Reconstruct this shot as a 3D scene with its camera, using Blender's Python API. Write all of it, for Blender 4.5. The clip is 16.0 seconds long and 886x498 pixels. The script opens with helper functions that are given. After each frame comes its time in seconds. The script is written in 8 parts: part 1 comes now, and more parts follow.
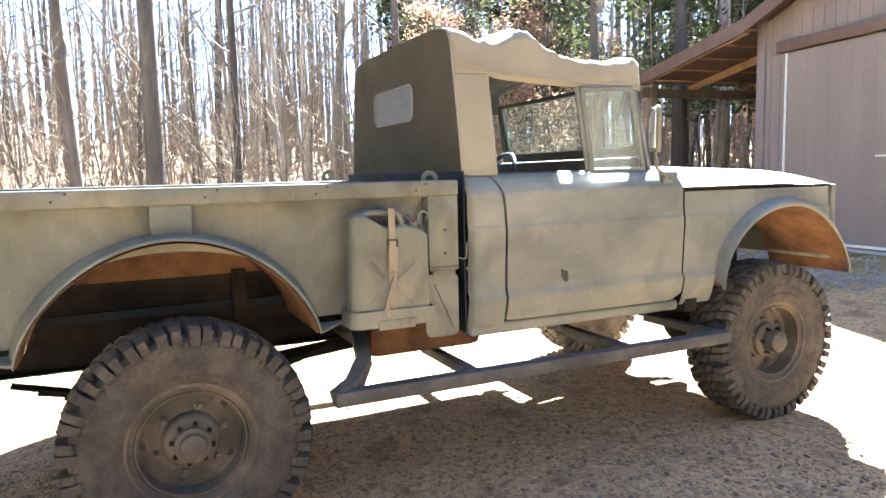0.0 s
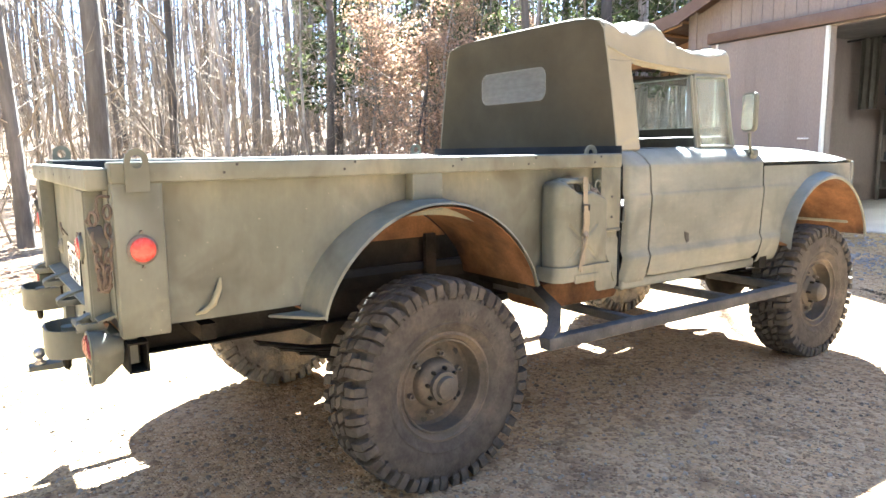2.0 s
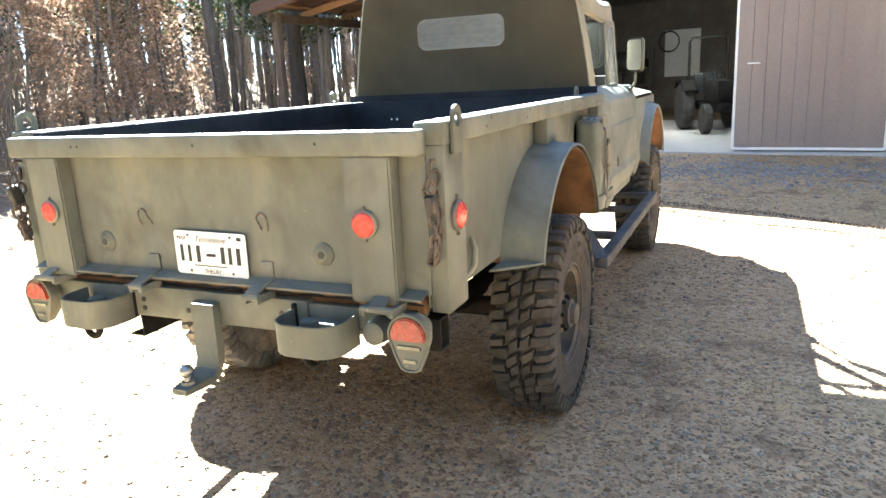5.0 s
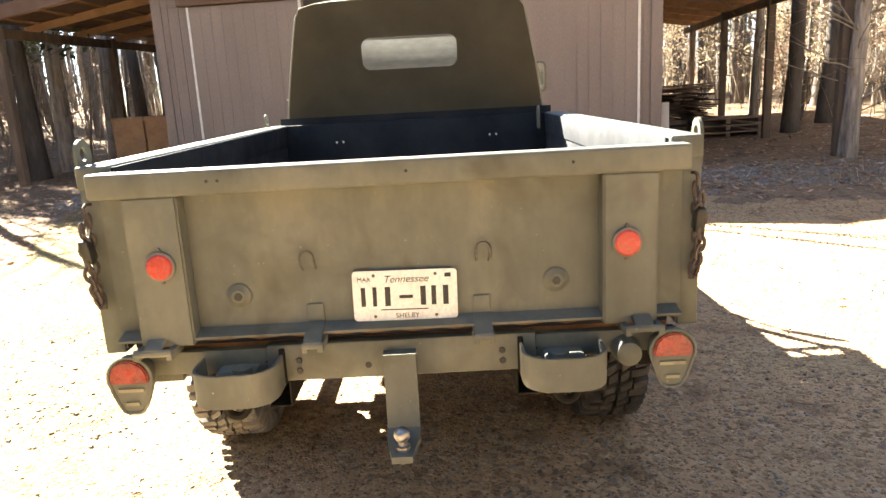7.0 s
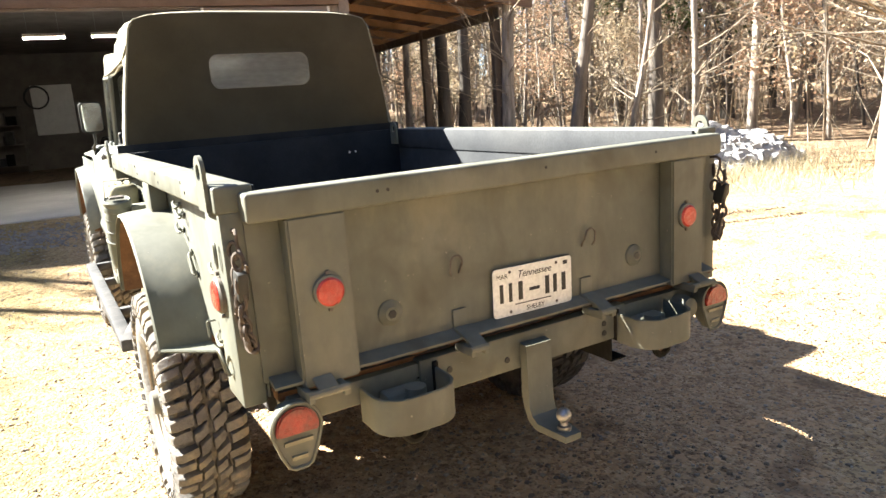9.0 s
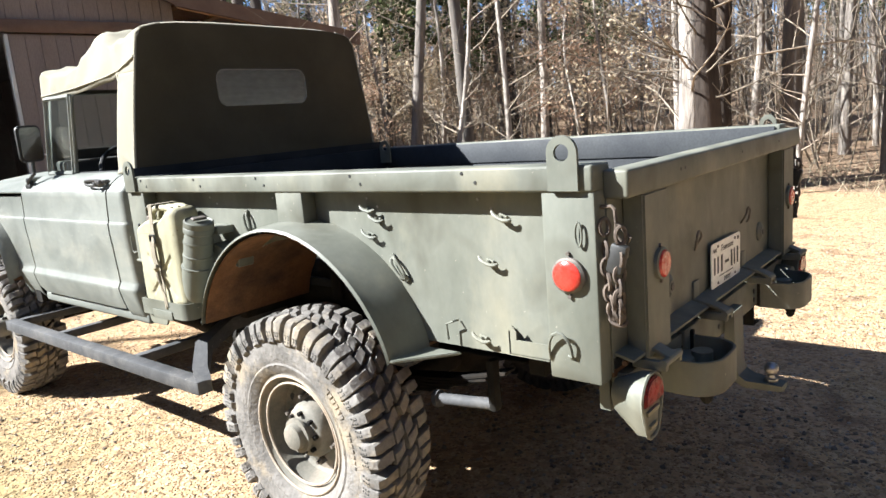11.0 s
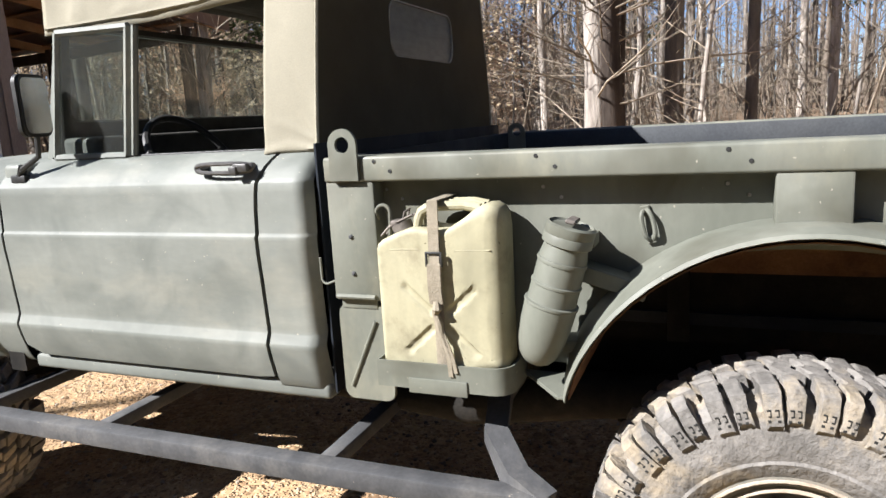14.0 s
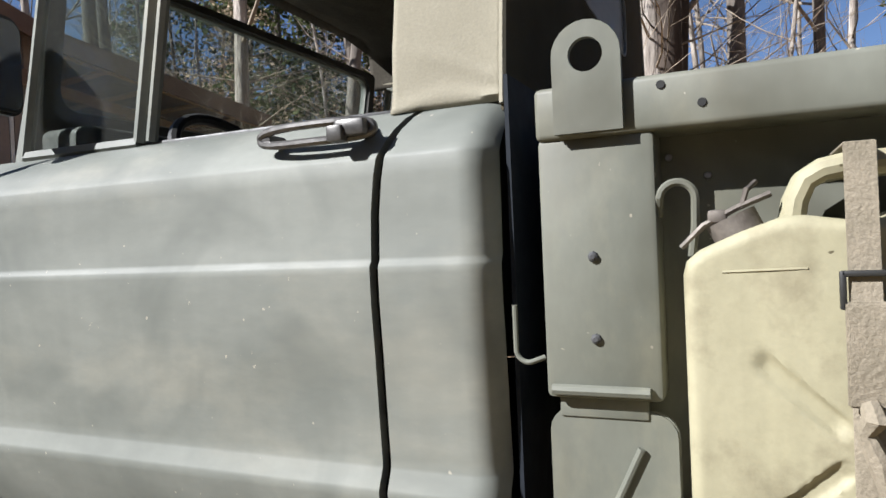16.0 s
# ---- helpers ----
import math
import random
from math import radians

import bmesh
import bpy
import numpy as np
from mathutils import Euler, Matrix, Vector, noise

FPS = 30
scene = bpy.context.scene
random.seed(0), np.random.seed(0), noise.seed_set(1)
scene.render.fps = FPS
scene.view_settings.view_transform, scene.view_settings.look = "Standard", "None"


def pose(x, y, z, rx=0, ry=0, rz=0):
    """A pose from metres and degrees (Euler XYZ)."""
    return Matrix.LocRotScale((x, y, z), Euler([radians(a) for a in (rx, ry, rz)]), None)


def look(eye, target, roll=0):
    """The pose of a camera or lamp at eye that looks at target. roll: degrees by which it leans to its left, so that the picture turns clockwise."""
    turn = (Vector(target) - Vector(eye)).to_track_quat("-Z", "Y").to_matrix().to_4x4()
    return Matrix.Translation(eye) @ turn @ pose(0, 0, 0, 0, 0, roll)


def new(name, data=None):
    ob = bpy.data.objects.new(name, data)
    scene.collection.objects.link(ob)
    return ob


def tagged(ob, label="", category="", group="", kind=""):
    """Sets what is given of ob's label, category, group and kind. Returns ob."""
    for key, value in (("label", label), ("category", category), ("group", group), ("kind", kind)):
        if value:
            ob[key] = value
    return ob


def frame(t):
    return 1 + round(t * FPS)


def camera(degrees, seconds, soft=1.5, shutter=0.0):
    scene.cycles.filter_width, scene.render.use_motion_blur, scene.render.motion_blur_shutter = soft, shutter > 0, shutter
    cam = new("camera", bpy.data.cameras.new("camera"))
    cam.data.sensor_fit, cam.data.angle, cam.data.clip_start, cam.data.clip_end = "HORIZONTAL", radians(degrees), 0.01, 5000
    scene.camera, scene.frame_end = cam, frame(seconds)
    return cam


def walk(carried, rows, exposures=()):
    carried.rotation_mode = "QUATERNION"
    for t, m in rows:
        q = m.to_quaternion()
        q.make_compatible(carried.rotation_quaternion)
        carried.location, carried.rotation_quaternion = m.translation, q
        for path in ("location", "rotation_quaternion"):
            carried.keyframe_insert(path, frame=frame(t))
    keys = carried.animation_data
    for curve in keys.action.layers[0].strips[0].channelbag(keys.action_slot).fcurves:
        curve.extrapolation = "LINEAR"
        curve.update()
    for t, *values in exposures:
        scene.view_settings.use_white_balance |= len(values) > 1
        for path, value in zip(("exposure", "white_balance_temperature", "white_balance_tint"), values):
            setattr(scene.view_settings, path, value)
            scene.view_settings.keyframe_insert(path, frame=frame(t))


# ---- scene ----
cam = camera(65.5, 16.0)
PATH = [
    (0, (3.584, 1.01, 1.415), (1.783, 1.853, 1.201), -1.3),
    (0.5, (3.545, 0.657, 1.42), (1.757, 1.529, 1.208), -0.1),
    (1, (3.45, 0.352, 1.418), (1.685, 1.269, 1.211), -1.4),
    (1.5, (3.367, -0.026, 1.404), (1.683, 1.032, 1.188), -0.7),
    (2, (3.218, -0.389, 1.413), (1.598, 0.749, 1.132), -0.7),
    (2.5, (3.077, -0.714, 1.433), (1.536, 0.525, 1.132), -2.5),
    (3, (2.918, -1.07, 1.419), (1.534, 0.329, 1.059), -2.6),
    (3.5, (2.688, -1.332, 1.437), (1.401, 0.159, 1.085), -1.5),
    (4, (2.373, -1.494, 1.458), (1.225, 0.097, 1.07), -2.5),
    (6.5, (0.52, -1.971, 1.54), (0.269, -0.046, 1.062), -2.4),
    (7, (0.152, -1.956, 1.547), (0.14, -0.006, 1.101), -3.1),
    (7.5, (-0.165, -1.928, 1.565), (0.302, -0.034, 1.124), -1.8),
    (8, (-0.543, -1.9, 1.591), (0.1, -0.074, 1.091), -1.0),
    (8.5, (-0.884, -1.795, 1.575), (-0.087, -0.017, 1.124), -2.5),
    (11, (-2.384, -0.782, 1.522), (-0.885, 0.491, 1.16), -4.9),
    (11.5, (-2.434, -0.432, 1.502), (-0.884, 0.808, 1.255), -4.9),
    (12, (-2.487, -0.075, 1.495), (-0.843, 1.032, 1.227), -6.1),
    (12.5, (-2.544, 0.263, 1.502), (-0.864, 1.307, 1.204), -7.1),
    (13, (-2.516, 0.645, 1.49), (-0.802, 1.635, 1.208), -5.6),
    (13.5, (-2.52, 1.009, 1.48), (-0.741, 1.872, 1.181), -5.3),
    (14, (-2.488, 1.35, 1.478), (-0.674, 2.106, 1.105), -3.4),
    (14.5, (-2.348, 1.642, 1.448), (-0.505, 2.367, 1.169), -2.2),
    (15, (-2.197, 1.853, 1.427), (-0.338, 2.564, 1.225), -0.9),
    (15.5, (-1.986, 2.012, 1.284), (-0.118, 2.704, 1.101), -5.2),
    (16, (-1.741, 2.106, 1.205), (0.086, 2.919, 1.183), -2.5),
]
EXPOSURES = [(0.0, 4.36, 5800, 6), (2.0, 4.66, 5750, 4), (4.2, 4.6, 5700, -1), (6.3, 3.9, 6150, 6), (6.6, 3.85, 6500, 8), (7.0, 3.8, 7050, 9), (7.5, 3.74, 7000, 9), (8.7, 3.3, 6700, 8), (10.8, 2.22, 5900, 9), (12.5, 2.02, 5950, 12), (14.5, 1.64, 6050, 13), (15.5, 1.52, 6000, 13), (16.0, 1.3, 5950, 12)]
walk(cam, [(t, look(eye, target, roll)) for t, eye, target, roll in PATH], EXPOSURES)

# ---- light ----
SUN_WAY = Vector((0.88, -0.92, -1.0))
world = bpy.data.worlds.new("sky")
scene.world = world
world.use_nodes = True
wn = world.node_tree
sky = wn.nodes.new("ShaderNodeTexSky")
sky.sky_type = "NISHITA"
sky.sun_disc = False
sky.sun_elevation = radians(38)
sky.sun_rotation = radians(-43.7)
sky.air_density, sky.dust_density, sky.ozone_density = 0.55, 0.25, 1.2
wn.links.new(sky.outputs["Color"], wn.nodes["Background"].inputs["Color"])
wn.nodes["Background"].inputs["Strength"].default_value = 0.05
sun = new("sun", bpy.data.lights.new("sun", "SUN"))
sun.data.energy, sun.data.angle, sun.data.color = 5.0, radians(0.53), (1.0, 0.96, 0.89)
sun.matrix_world = Matrix.Translation((-9, 12, 12)) @ SUN_WAY.to_track_quat("-Z", "Y").to_matrix().to_4x4()


# ---- materials ----
def mat(name, c1, c2, scale=6.0, rough=0.7, bump=0.15, metal=0.0, c3=None, scale3=1.2, amount3=0.5, stretch=(1, 1, 1), fine=90.0, vary=0.0, spec=0.4, dist=0.004, grain=(0.86, 1.1), streak=0.0, chips=None, smudge=None):
    m = bpy.data.materials.new(name)
    m.use_nodes = True
    nt = m.node_tree
    N, L = nt.nodes, nt.links
    b = N["Principled BSDF"]
    b.inputs["Metallic"].default_value = metal
    b.inputs["Specular IOR Level"].default_value = spec
    tc = N.new("ShaderNodeTexCoord")
    mp = N.new("ShaderNodeMapping")
    mp.inputs["Scale"].default_value = stretch
    L.new(tc.outputs["Object"], mp.inputs["Vector"])

    def nz(s, detail=6.0, r=0.6):
        n = N.new("ShaderNodeTexNoise")
        n.inputs["Scale"].default_value, n.inputs["Detail"].default_value, n.inputs["Roughness"].default_value = s, detail, r
        L.new(mp.outputs["Vector"], n.inputs["Vector"])
        return n.outputs["Fac"]

    def span(v, lo, hi, a=0.0, z=1.0):
        r = N.new("ShaderNodeMapRange")
        r.inputs[1].default_value, r.inputs[2].default_value, r.inputs[3].default_value, r.inputs[4].default_value = lo, hi, a, z
        L.new(v, r.inputs[0])
        return r.outputs[0]

    def mix(f, a, c):
        x = N.new("ShaderNodeMix")
        x.data_type = "RGBA"
        L.new(f, x.inputs[0])
        for v, k in ((a, 6), (c, 7)):
            if hasattr(v, "links"):
                L.new(v, x.inputs[k])
            else:
                x.inputs[k].default_value = (*v, 1)
        return x.outputs[2]

    col = mix(span(nz(scale), 0.35, 0.65), c1, c2)
    if c3:
        col = mix(span(nz(scale3, 8.0, 0.65), 0.5, 0.68, 0, amount3), col, c3)
    g = nz(fine, 3.0)
    dark = N.new("ShaderNodeMix")
    dark.data_type, dark.blend_type = "RGBA", "MULTIPLY"
    dark.inputs[0].default_value = 1.0
    L.new(col, dark.inputs[6])
    gr = N.new("ShaderNodeCombineColor")
    gv = span(g, 0.3, 0.7, *grain)
    for k in range(3):
        L.new(gv, gr.inputs[k])
    L.new(gr.outputs[0], dark.inputs[7])
    col = dark.outputs[2]
    if streak:
        # runs of dust and brush strokes down the sheet metal
        sm = N.new("ShaderNodeMapping")
        sm.inputs["Scale"].default_value = (1, 1, 0.07)
        L.new(tc.outputs["Object"], sm.inputs["Vector"])
        sn = N.new("ShaderNodeTexNoise")
        sn.inputs["Scale"].default_value, sn.inputs["Detail"].default_value = 34.0, 5.0
        L.new(sm.outputs["Vector"], sn.inputs["Vector"])
        sv = N.new("ShaderNodeHueSaturation")
        L.new(col, sv.inputs["Color"]), L.new(span(sn.outputs["Fac"], 0.32, 0.68, 1 - streak, 1 + streak), sv.inputs["Value"])
        col = sv.outputs[0]
    if smudge:
        # greasy dark smears with soft edges
        gm = N.new("ShaderNodeTexNoise")
        gm.inputs["Scale"].default_value, gm.inputs["Detail"].default_value, gm.inputs["Distortion"].default_value = 4.2, 3.0, 0.6
        L.new(tc.outputs["Object"], gm.inputs["Vector"])
        col = mix(span(gm.outputs["Fac"], 0.5, 0.72, 0, 0.75), col, smudge)
    if chips:
        ck = N.new("ShaderNodeTexNoise")
        ck.inputs["Scale"].default_value, ck.inputs["Detail"].default_value = 75.0, 2.0
        L.new(tc.outputs["Object"], ck.inputs["Vector"])
        col = mix(span(ck.outputs["Fac"], 0.745, 0.765), col, chips)
    if vary:
        oi = N.new("ShaderNodeObjectInfo")
        hv = N.new("ShaderNodeHueSaturation")
        L.new(col, hv.inputs["Color"])
        L.new(span(oi.outputs["Random"], 0, 1, 1 - vary, 1 + vary), hv.inputs["Value"])
        col = hv.outputs[0]
    L.new(col, b.inputs["Base Color"])
    L.new(span(nz(scale * 2.3), 0.3, 0.7, max(rough - 0.12, 0.03), min(rough + 0.1, 1)), b.inputs["Roughness"])
    if bump:
        bp = N.new("ShaderNodeBump")
        bp.inputs["Strength"].default_value, bp.inputs["Distance"].default_value = bump, dist
        L.new(nz(fine * 0.6, 5.0), bp.inputs["Height"])
        L.new(bp.outputs[0], b.inputs["Normal"])
    return m


def glass_mat(name, tint=(0.9, 0.95, 0.93), rough=0.02, haze=0.0):
    m = bpy.data.materials.new(name)
    m.use_nodes = True
    N, L = m.node_tree.nodes, m.node_tree.links
    out = N["Material Output"]
    N.remove(N["Principled BSDF"])
    tr, gl, df = N.new("ShaderNodeBsdfTransparent"), N.new("ShaderNodeBsdfGlossy"), N.new("ShaderNodeBsdfDiffuse")
    tr.inputs[0].default_value = (*tint, 1)
    gl.inputs["Roughness"].default_value = rough
    df.inputs[0].default_value = (0.5, 0.5, 0.46, 1)
    # a film of dust scatters light back and, more, onwards
    tl, film = N.new("ShaderNodeBsdfRefraction"), N.new("ShaderNodeMixShader")
    tl.inputs["Color"].default_value, tl.inputs["Roughness"].default_value, tl.inputs["IOR"].default_value = (0.9, 0.9, 0.87, 1), 0.55, 1.2
    film.inputs[0].default_value = 0.5
    L.new(df.outputs[0], film.inputs[1]), L.new(tl.outputs[0], film.inputs[2])
    lw, pw, fr = N.new("ShaderNodeLayerWeight"), N.new("ShaderNodeMath"), N.new("ShaderNodeMath")
    lw.inputs[0].default_value = 0.5
    pw.operation, pw.inputs[1].default_value = "POWER", 5
    fr.operation, fr.inputs[1].default_value, fr.inputs[2].default_value = "MULTIPLY_ADD", 0.95, 0.035
    L.new(lw.outputs["Facing"], pw.inputs[0]), L.new(pw.outputs[0], fr.inputs[0])
    a, c = N.new("ShaderNodeMixShader"), N.new("ShaderNodeMixShader")
    L.new(fr.outputs[0], a.inputs[0]), L.new(tr.outputs[0], a.inputs[1]), L.new(gl.outputs[0], a.inputs[2])
    nz = N.new("ShaderNodeTexNoise")
    nz.inputs["Scale"].default_value = 9
    mr = N.new("ShaderNodeMapRange")
    mr.inputs[1].default_value, mr.inputs[2].default_value, mr.inputs[3].default_value, mr.inputs[4].default_value = 0.3, 0.7, haze * 0.88, haze * 1.12
    L.new(nz.outputs["Fac"], mr.inputs[0]), L.new(mr.outputs[0], c.inputs[0])
    L.new(a.outputs[0], c.inputs[1]), L.new(film.outputs[0], c.inputs[2]), L.new(c.outputs[0], out.inputs[0])
    return m


PAINT = mat("olive_paint", (0.104, 0.109, 0.088), (0.163, 0.166, 0.137), 2.6, 0.58, 0.05, c3=(0.222, 0.208, 0.148), scale3=2.4, amount3=0.7, fine=45, stretch=(1, 1, 0.6), grain=(0.95, 1.04), streak=0.03, chips=(0.27, 0.25, 0.2), smudge=(0.07, 0.068, 0.05), spec=0.32)
PAINT_CAB = mat("faded_cab_paint", (0.128, 0.136, 0.12), (0.185, 0.193, 0.171), 2.2, 0.58, 0.05, c3=(0.255, 0.244, 0.196), scale3=1.9, amount3=0.6, fine=45, stretch=(1, 0.5, 1.2), grain=(0.95, 1.04), streak=0.025, chips=(0.3, 0.28, 0.23), smudge=(0.1, 0.108, 0.096), spec=0.3)
# One bed paint in two tones: dark for shaded faces, paler for sunlit ones.
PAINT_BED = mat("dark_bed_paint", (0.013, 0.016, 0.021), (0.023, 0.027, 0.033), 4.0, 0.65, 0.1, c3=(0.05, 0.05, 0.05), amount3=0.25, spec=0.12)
PAINT_BED_SUN = mat("rubbed_bed_paint", (0.042, 0.045, 0.05), (0.06, 0.064, 0.068), 4.0, 0.62, 0.1, c3=(0.085, 0.085, 0.082), amount3=0.35, spec=0.2)
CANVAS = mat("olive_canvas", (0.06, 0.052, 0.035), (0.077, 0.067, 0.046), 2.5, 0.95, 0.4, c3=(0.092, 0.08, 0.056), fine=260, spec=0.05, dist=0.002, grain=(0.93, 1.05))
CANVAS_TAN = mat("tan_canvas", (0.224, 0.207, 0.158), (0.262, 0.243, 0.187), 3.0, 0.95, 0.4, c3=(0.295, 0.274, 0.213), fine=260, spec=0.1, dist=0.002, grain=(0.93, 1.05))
# The same canvas, darkened to hold the shade under the cab top.
CANVAS_SHADE = mat("dark_canvas_lining", (0.05, 0.045, 0.036), (0.07, 0.063, 0.05), 4.0, 0.95, 0.3, spec=0.1)
# Right tyres take the darker rubber, left ones the paler muddy rubber.
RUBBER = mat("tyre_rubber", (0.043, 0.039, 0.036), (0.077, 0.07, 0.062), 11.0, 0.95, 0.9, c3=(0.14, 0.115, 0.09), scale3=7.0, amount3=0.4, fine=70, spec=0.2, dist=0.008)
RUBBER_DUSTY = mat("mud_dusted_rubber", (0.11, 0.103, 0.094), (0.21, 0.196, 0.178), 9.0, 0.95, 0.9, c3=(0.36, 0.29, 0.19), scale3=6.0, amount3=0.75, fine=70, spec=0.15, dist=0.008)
RIM_TAN = mat("scuffed_rim_edge", (0.3, 0.24, 0.18), (0.4, 0.34, 0.27), 14.0, 0.8, 0.3, c3=(0.17, 0.1, 0.06), scale3=9.0)
RUST = mat("rusty_steel", (0.1, 0.052, 0.028), (0.19, 0.1, 0.05), 7.0, 0.92, 0.6, c3=(0.035, 0.026, 0.022), scale3=2.6, amount3=0.85, fine=120, spec=0.15)
# Grime plus painted shade: near-black base stands in for darkness under the truck.
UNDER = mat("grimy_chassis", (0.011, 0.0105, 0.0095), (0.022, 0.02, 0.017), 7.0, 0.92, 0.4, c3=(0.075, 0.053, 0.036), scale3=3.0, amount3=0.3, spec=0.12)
STEELGREY = mat("grey_bar_paint", (0.045, 0.046, 0.048), (0.072, 0.072, 0.073), 8.0, 0.72, 0.25, c3=(0.14, 0.132, 0.12), scale3=6.0, spec=0.25, chips=(0.2, 0.18, 0.15))
CAN_TAN = mat("faded_can_paint", (0.275, 0.255, 0.165), (0.34, 0.315, 0.21), 3.0, 0.65, 0.15, c3=(0.15, 0.128, 0.08), scale3=11.0, amount3=0.55, grain=(0.96, 1.03), streak=0.05, chips=(0.1, 0.085, 0.05), smudge=(0.17, 0.16, 0.105), spec=0.3)
STRAP = mat("webbing_strap", (0.19, 0.165, 0.12), (0.25, 0.215, 0.16), 20.0, 0.95, 0.5, fine=300)
RED = mat("red_plastic_reflector", (0.4, 0.028, 0.018), (0.5, 0.042, 0.028), 30.0, 0.28, 0.2, fine=220, spec=0.6)
CHROME = mat("mirror_glass", (0.85, 0.87, 0.88), (0.9, 0.9, 0.9), 8.0, 0.04, 0.0, metal=1.0)
BLACK = mat("black_plastic", (0.018, 0.018, 0.018), (0.03, 0.03, 0.028), 12.0, 0.5, 0.1)
INTERIOR = mat("dark_interior_trim", (0.03, 0.03, 0.026), (0.05, 0.048, 0.04), 8.0, 0.75, 0.2)
CHAIN = mat("rusted_chain_steel", (0.1, 0.086, 0.074), (0.17, 0.15, 0.13), 30.0, 0.7, 0.3, metal=0.4)
CHAIN_RUST = mat("brown_chain_rust", (0.065, 0.05, 0.04), (0.12, 0.092, 0.07), 30.0, 0.85, 0.4, c3=(0.06, 0.045, 0.035), scale3=12.0)
RED_OLD = mat("cracked_red_lens", (0.2, 0.018, 0.013), (0.36, 0.03, 0.02), 22.0, 0.3, 0.4, c3=(0.05, 0.02, 0.015), scale3=16.0, amount3=0.8, fine=160, spec=0.6)
STEEL = mat("bare_steel", (0.25, 0.245, 0.235), (0.42, 0.41, 0.4), 40.0, 0.42, 0.2, metal=0.9)
PLATE = mat("plate_white", (0.74, 0.74, 0.7), (0.82, 0.82, 0.78), 8.0, 0.4, 0.05)
PLATE_INK = mat("plate_ink", (0.02, 0.022, 0.025), (0.03, 0.03, 0.03), 8.0, 0.5, 0.0)
DUSTY_GLASS = glass_mat("dusty_glass", haze=0.1)
# The left vent pane has the thinnest haze, the right one the most.
CLEAR_GLASS = glass_mat("wiped_vent_glass", haze=0.035)
VENT_GLASS = glass_mat("hazed_vent_glass", haze=0.27)
VINYL = glass_mat("hazy_vinyl", (0.4, 0.41, 0.39), 0.3, 0.42)
# Pale tone stands for light caught along the rear window's glued border.
VINYL_EDGE = mat("vinyl_welt", (0.24, 0.23, 0.2), (0.32, 0.31, 0.27), 20.0, 0.6, 0.2)


def dirt_mat(name, dark, mid, pale, cell, yellow):
    """Packed dirt full of small stones."""
    m = mat(name, mid, tuple(c * 1.25 for c in mid), 1.1, 0.95, 0.0, c3=yellow, scale3=0.5, amount3=0.6, fine=30, spec=0.15)
    N, L = m.node_tree.nodes, m.node_tree.links
    b = N["Principled BSDF"]
    base = b.inputs["Base Color"].links[0].from_socket
    tc = N.new("ShaderNodeTexCoord")
    heights = []
    for scale, lo, hi, amount in ((cell, dark, pale, 0.7), (cell * 0.4, dark, pale, 0.5)):
        v = N.new("ShaderNodeTexVoronoi")
        v.inputs["Scale"].default_value = scale
        L.new(tc.outputs["Object"], v.inputs["Vector"])
        r = N.new("ShaderNodeValToRGB")
        e = r.color_ramp.elements
        e[0].color, e[1].color = (*lo, 1), (*hi, 1)
        e[0].position, e[1].position = 0.1, 0.9
        sep = N.new("ShaderNodeSeparateColor")
        L.new(v.outputs["Color"], sep.inputs[0]), L.new(sep.outputs[0], r.inputs[0])
        # only some of the cells are stones
        gate = N.new("ShaderNodeMapRange")
        gate.inputs[1].default_value, gate.inputs[2].default_value, gate.inputs[4].default_value = 0.45, 0.6, amount
        L.new(sep.outputs[1], gate.inputs[0])
        x = N.new("ShaderNodeMix")
        x.data_type = "RGBA"
        L.new(gate.outputs[0], x.inputs[0]), L.new(base, x.inputs[6]), L.new(r.outputs[0], x.inputs[7])
        base = x.outputs[2]
        hm = N.new("ShaderNodeMath")
        hm.operation = "MULTIPLY"
        inv = N.new("ShaderNodeMapRange")
        inv.inputs[1].default_value, inv.inputs[2].default_value, inv.inputs[3].default_value, inv.inputs[4].default_value = 0, 0.7, 1, 0
        L.new(v.outputs["Distance"], inv.inputs[0]), L.new(inv.outputs[0], hm.inputs[0]), L.new(gate.outputs[0], hm.inputs[1])
        heights.append(hm.outputs[0])
    # dark damp blotches
    nz = N.new("ShaderNodeTexNoise")
    nz.inputs["Scale"].default_value, nz.inputs["Detail"].default_value = 2.6, 9
    L.new(tc.outputs["Object"], nz.inputs["Vector"])
    mr = N.new("ShaderNodeMapRange")
    mr.inputs[1].default_value, mr.inputs[2].default_value, mr.inputs[4].default_value = 0.56, 0.66, 0.55
    L.new(nz.outputs["Fac"], mr.inputs[0])
    x = N.new("ShaderNodeMix")
    x.data_type = "RGBA"
    x.inputs[7].default_value = (*dark, 1)
    L.new(mr.outputs[0], x.inputs[0]), L.new(base, x.inputs[6]), L.new(x.outputs[2], b.inputs["Base Color"])
    add = N.new("ShaderNodeMath")
    L.new(heights[0], add.inputs[0]), L.new(heights[1], add.inputs[1])
    bp = N.new("ShaderNodeBump")
    bp.inputs["Strength"].default_value, bp.inputs["Distance"].default_value = 1.0, 0.02
    L.new(add.outputs[0], bp.inputs["Height"]), L.new(bp.outputs[0], b.inputs["Normal"])
    return m


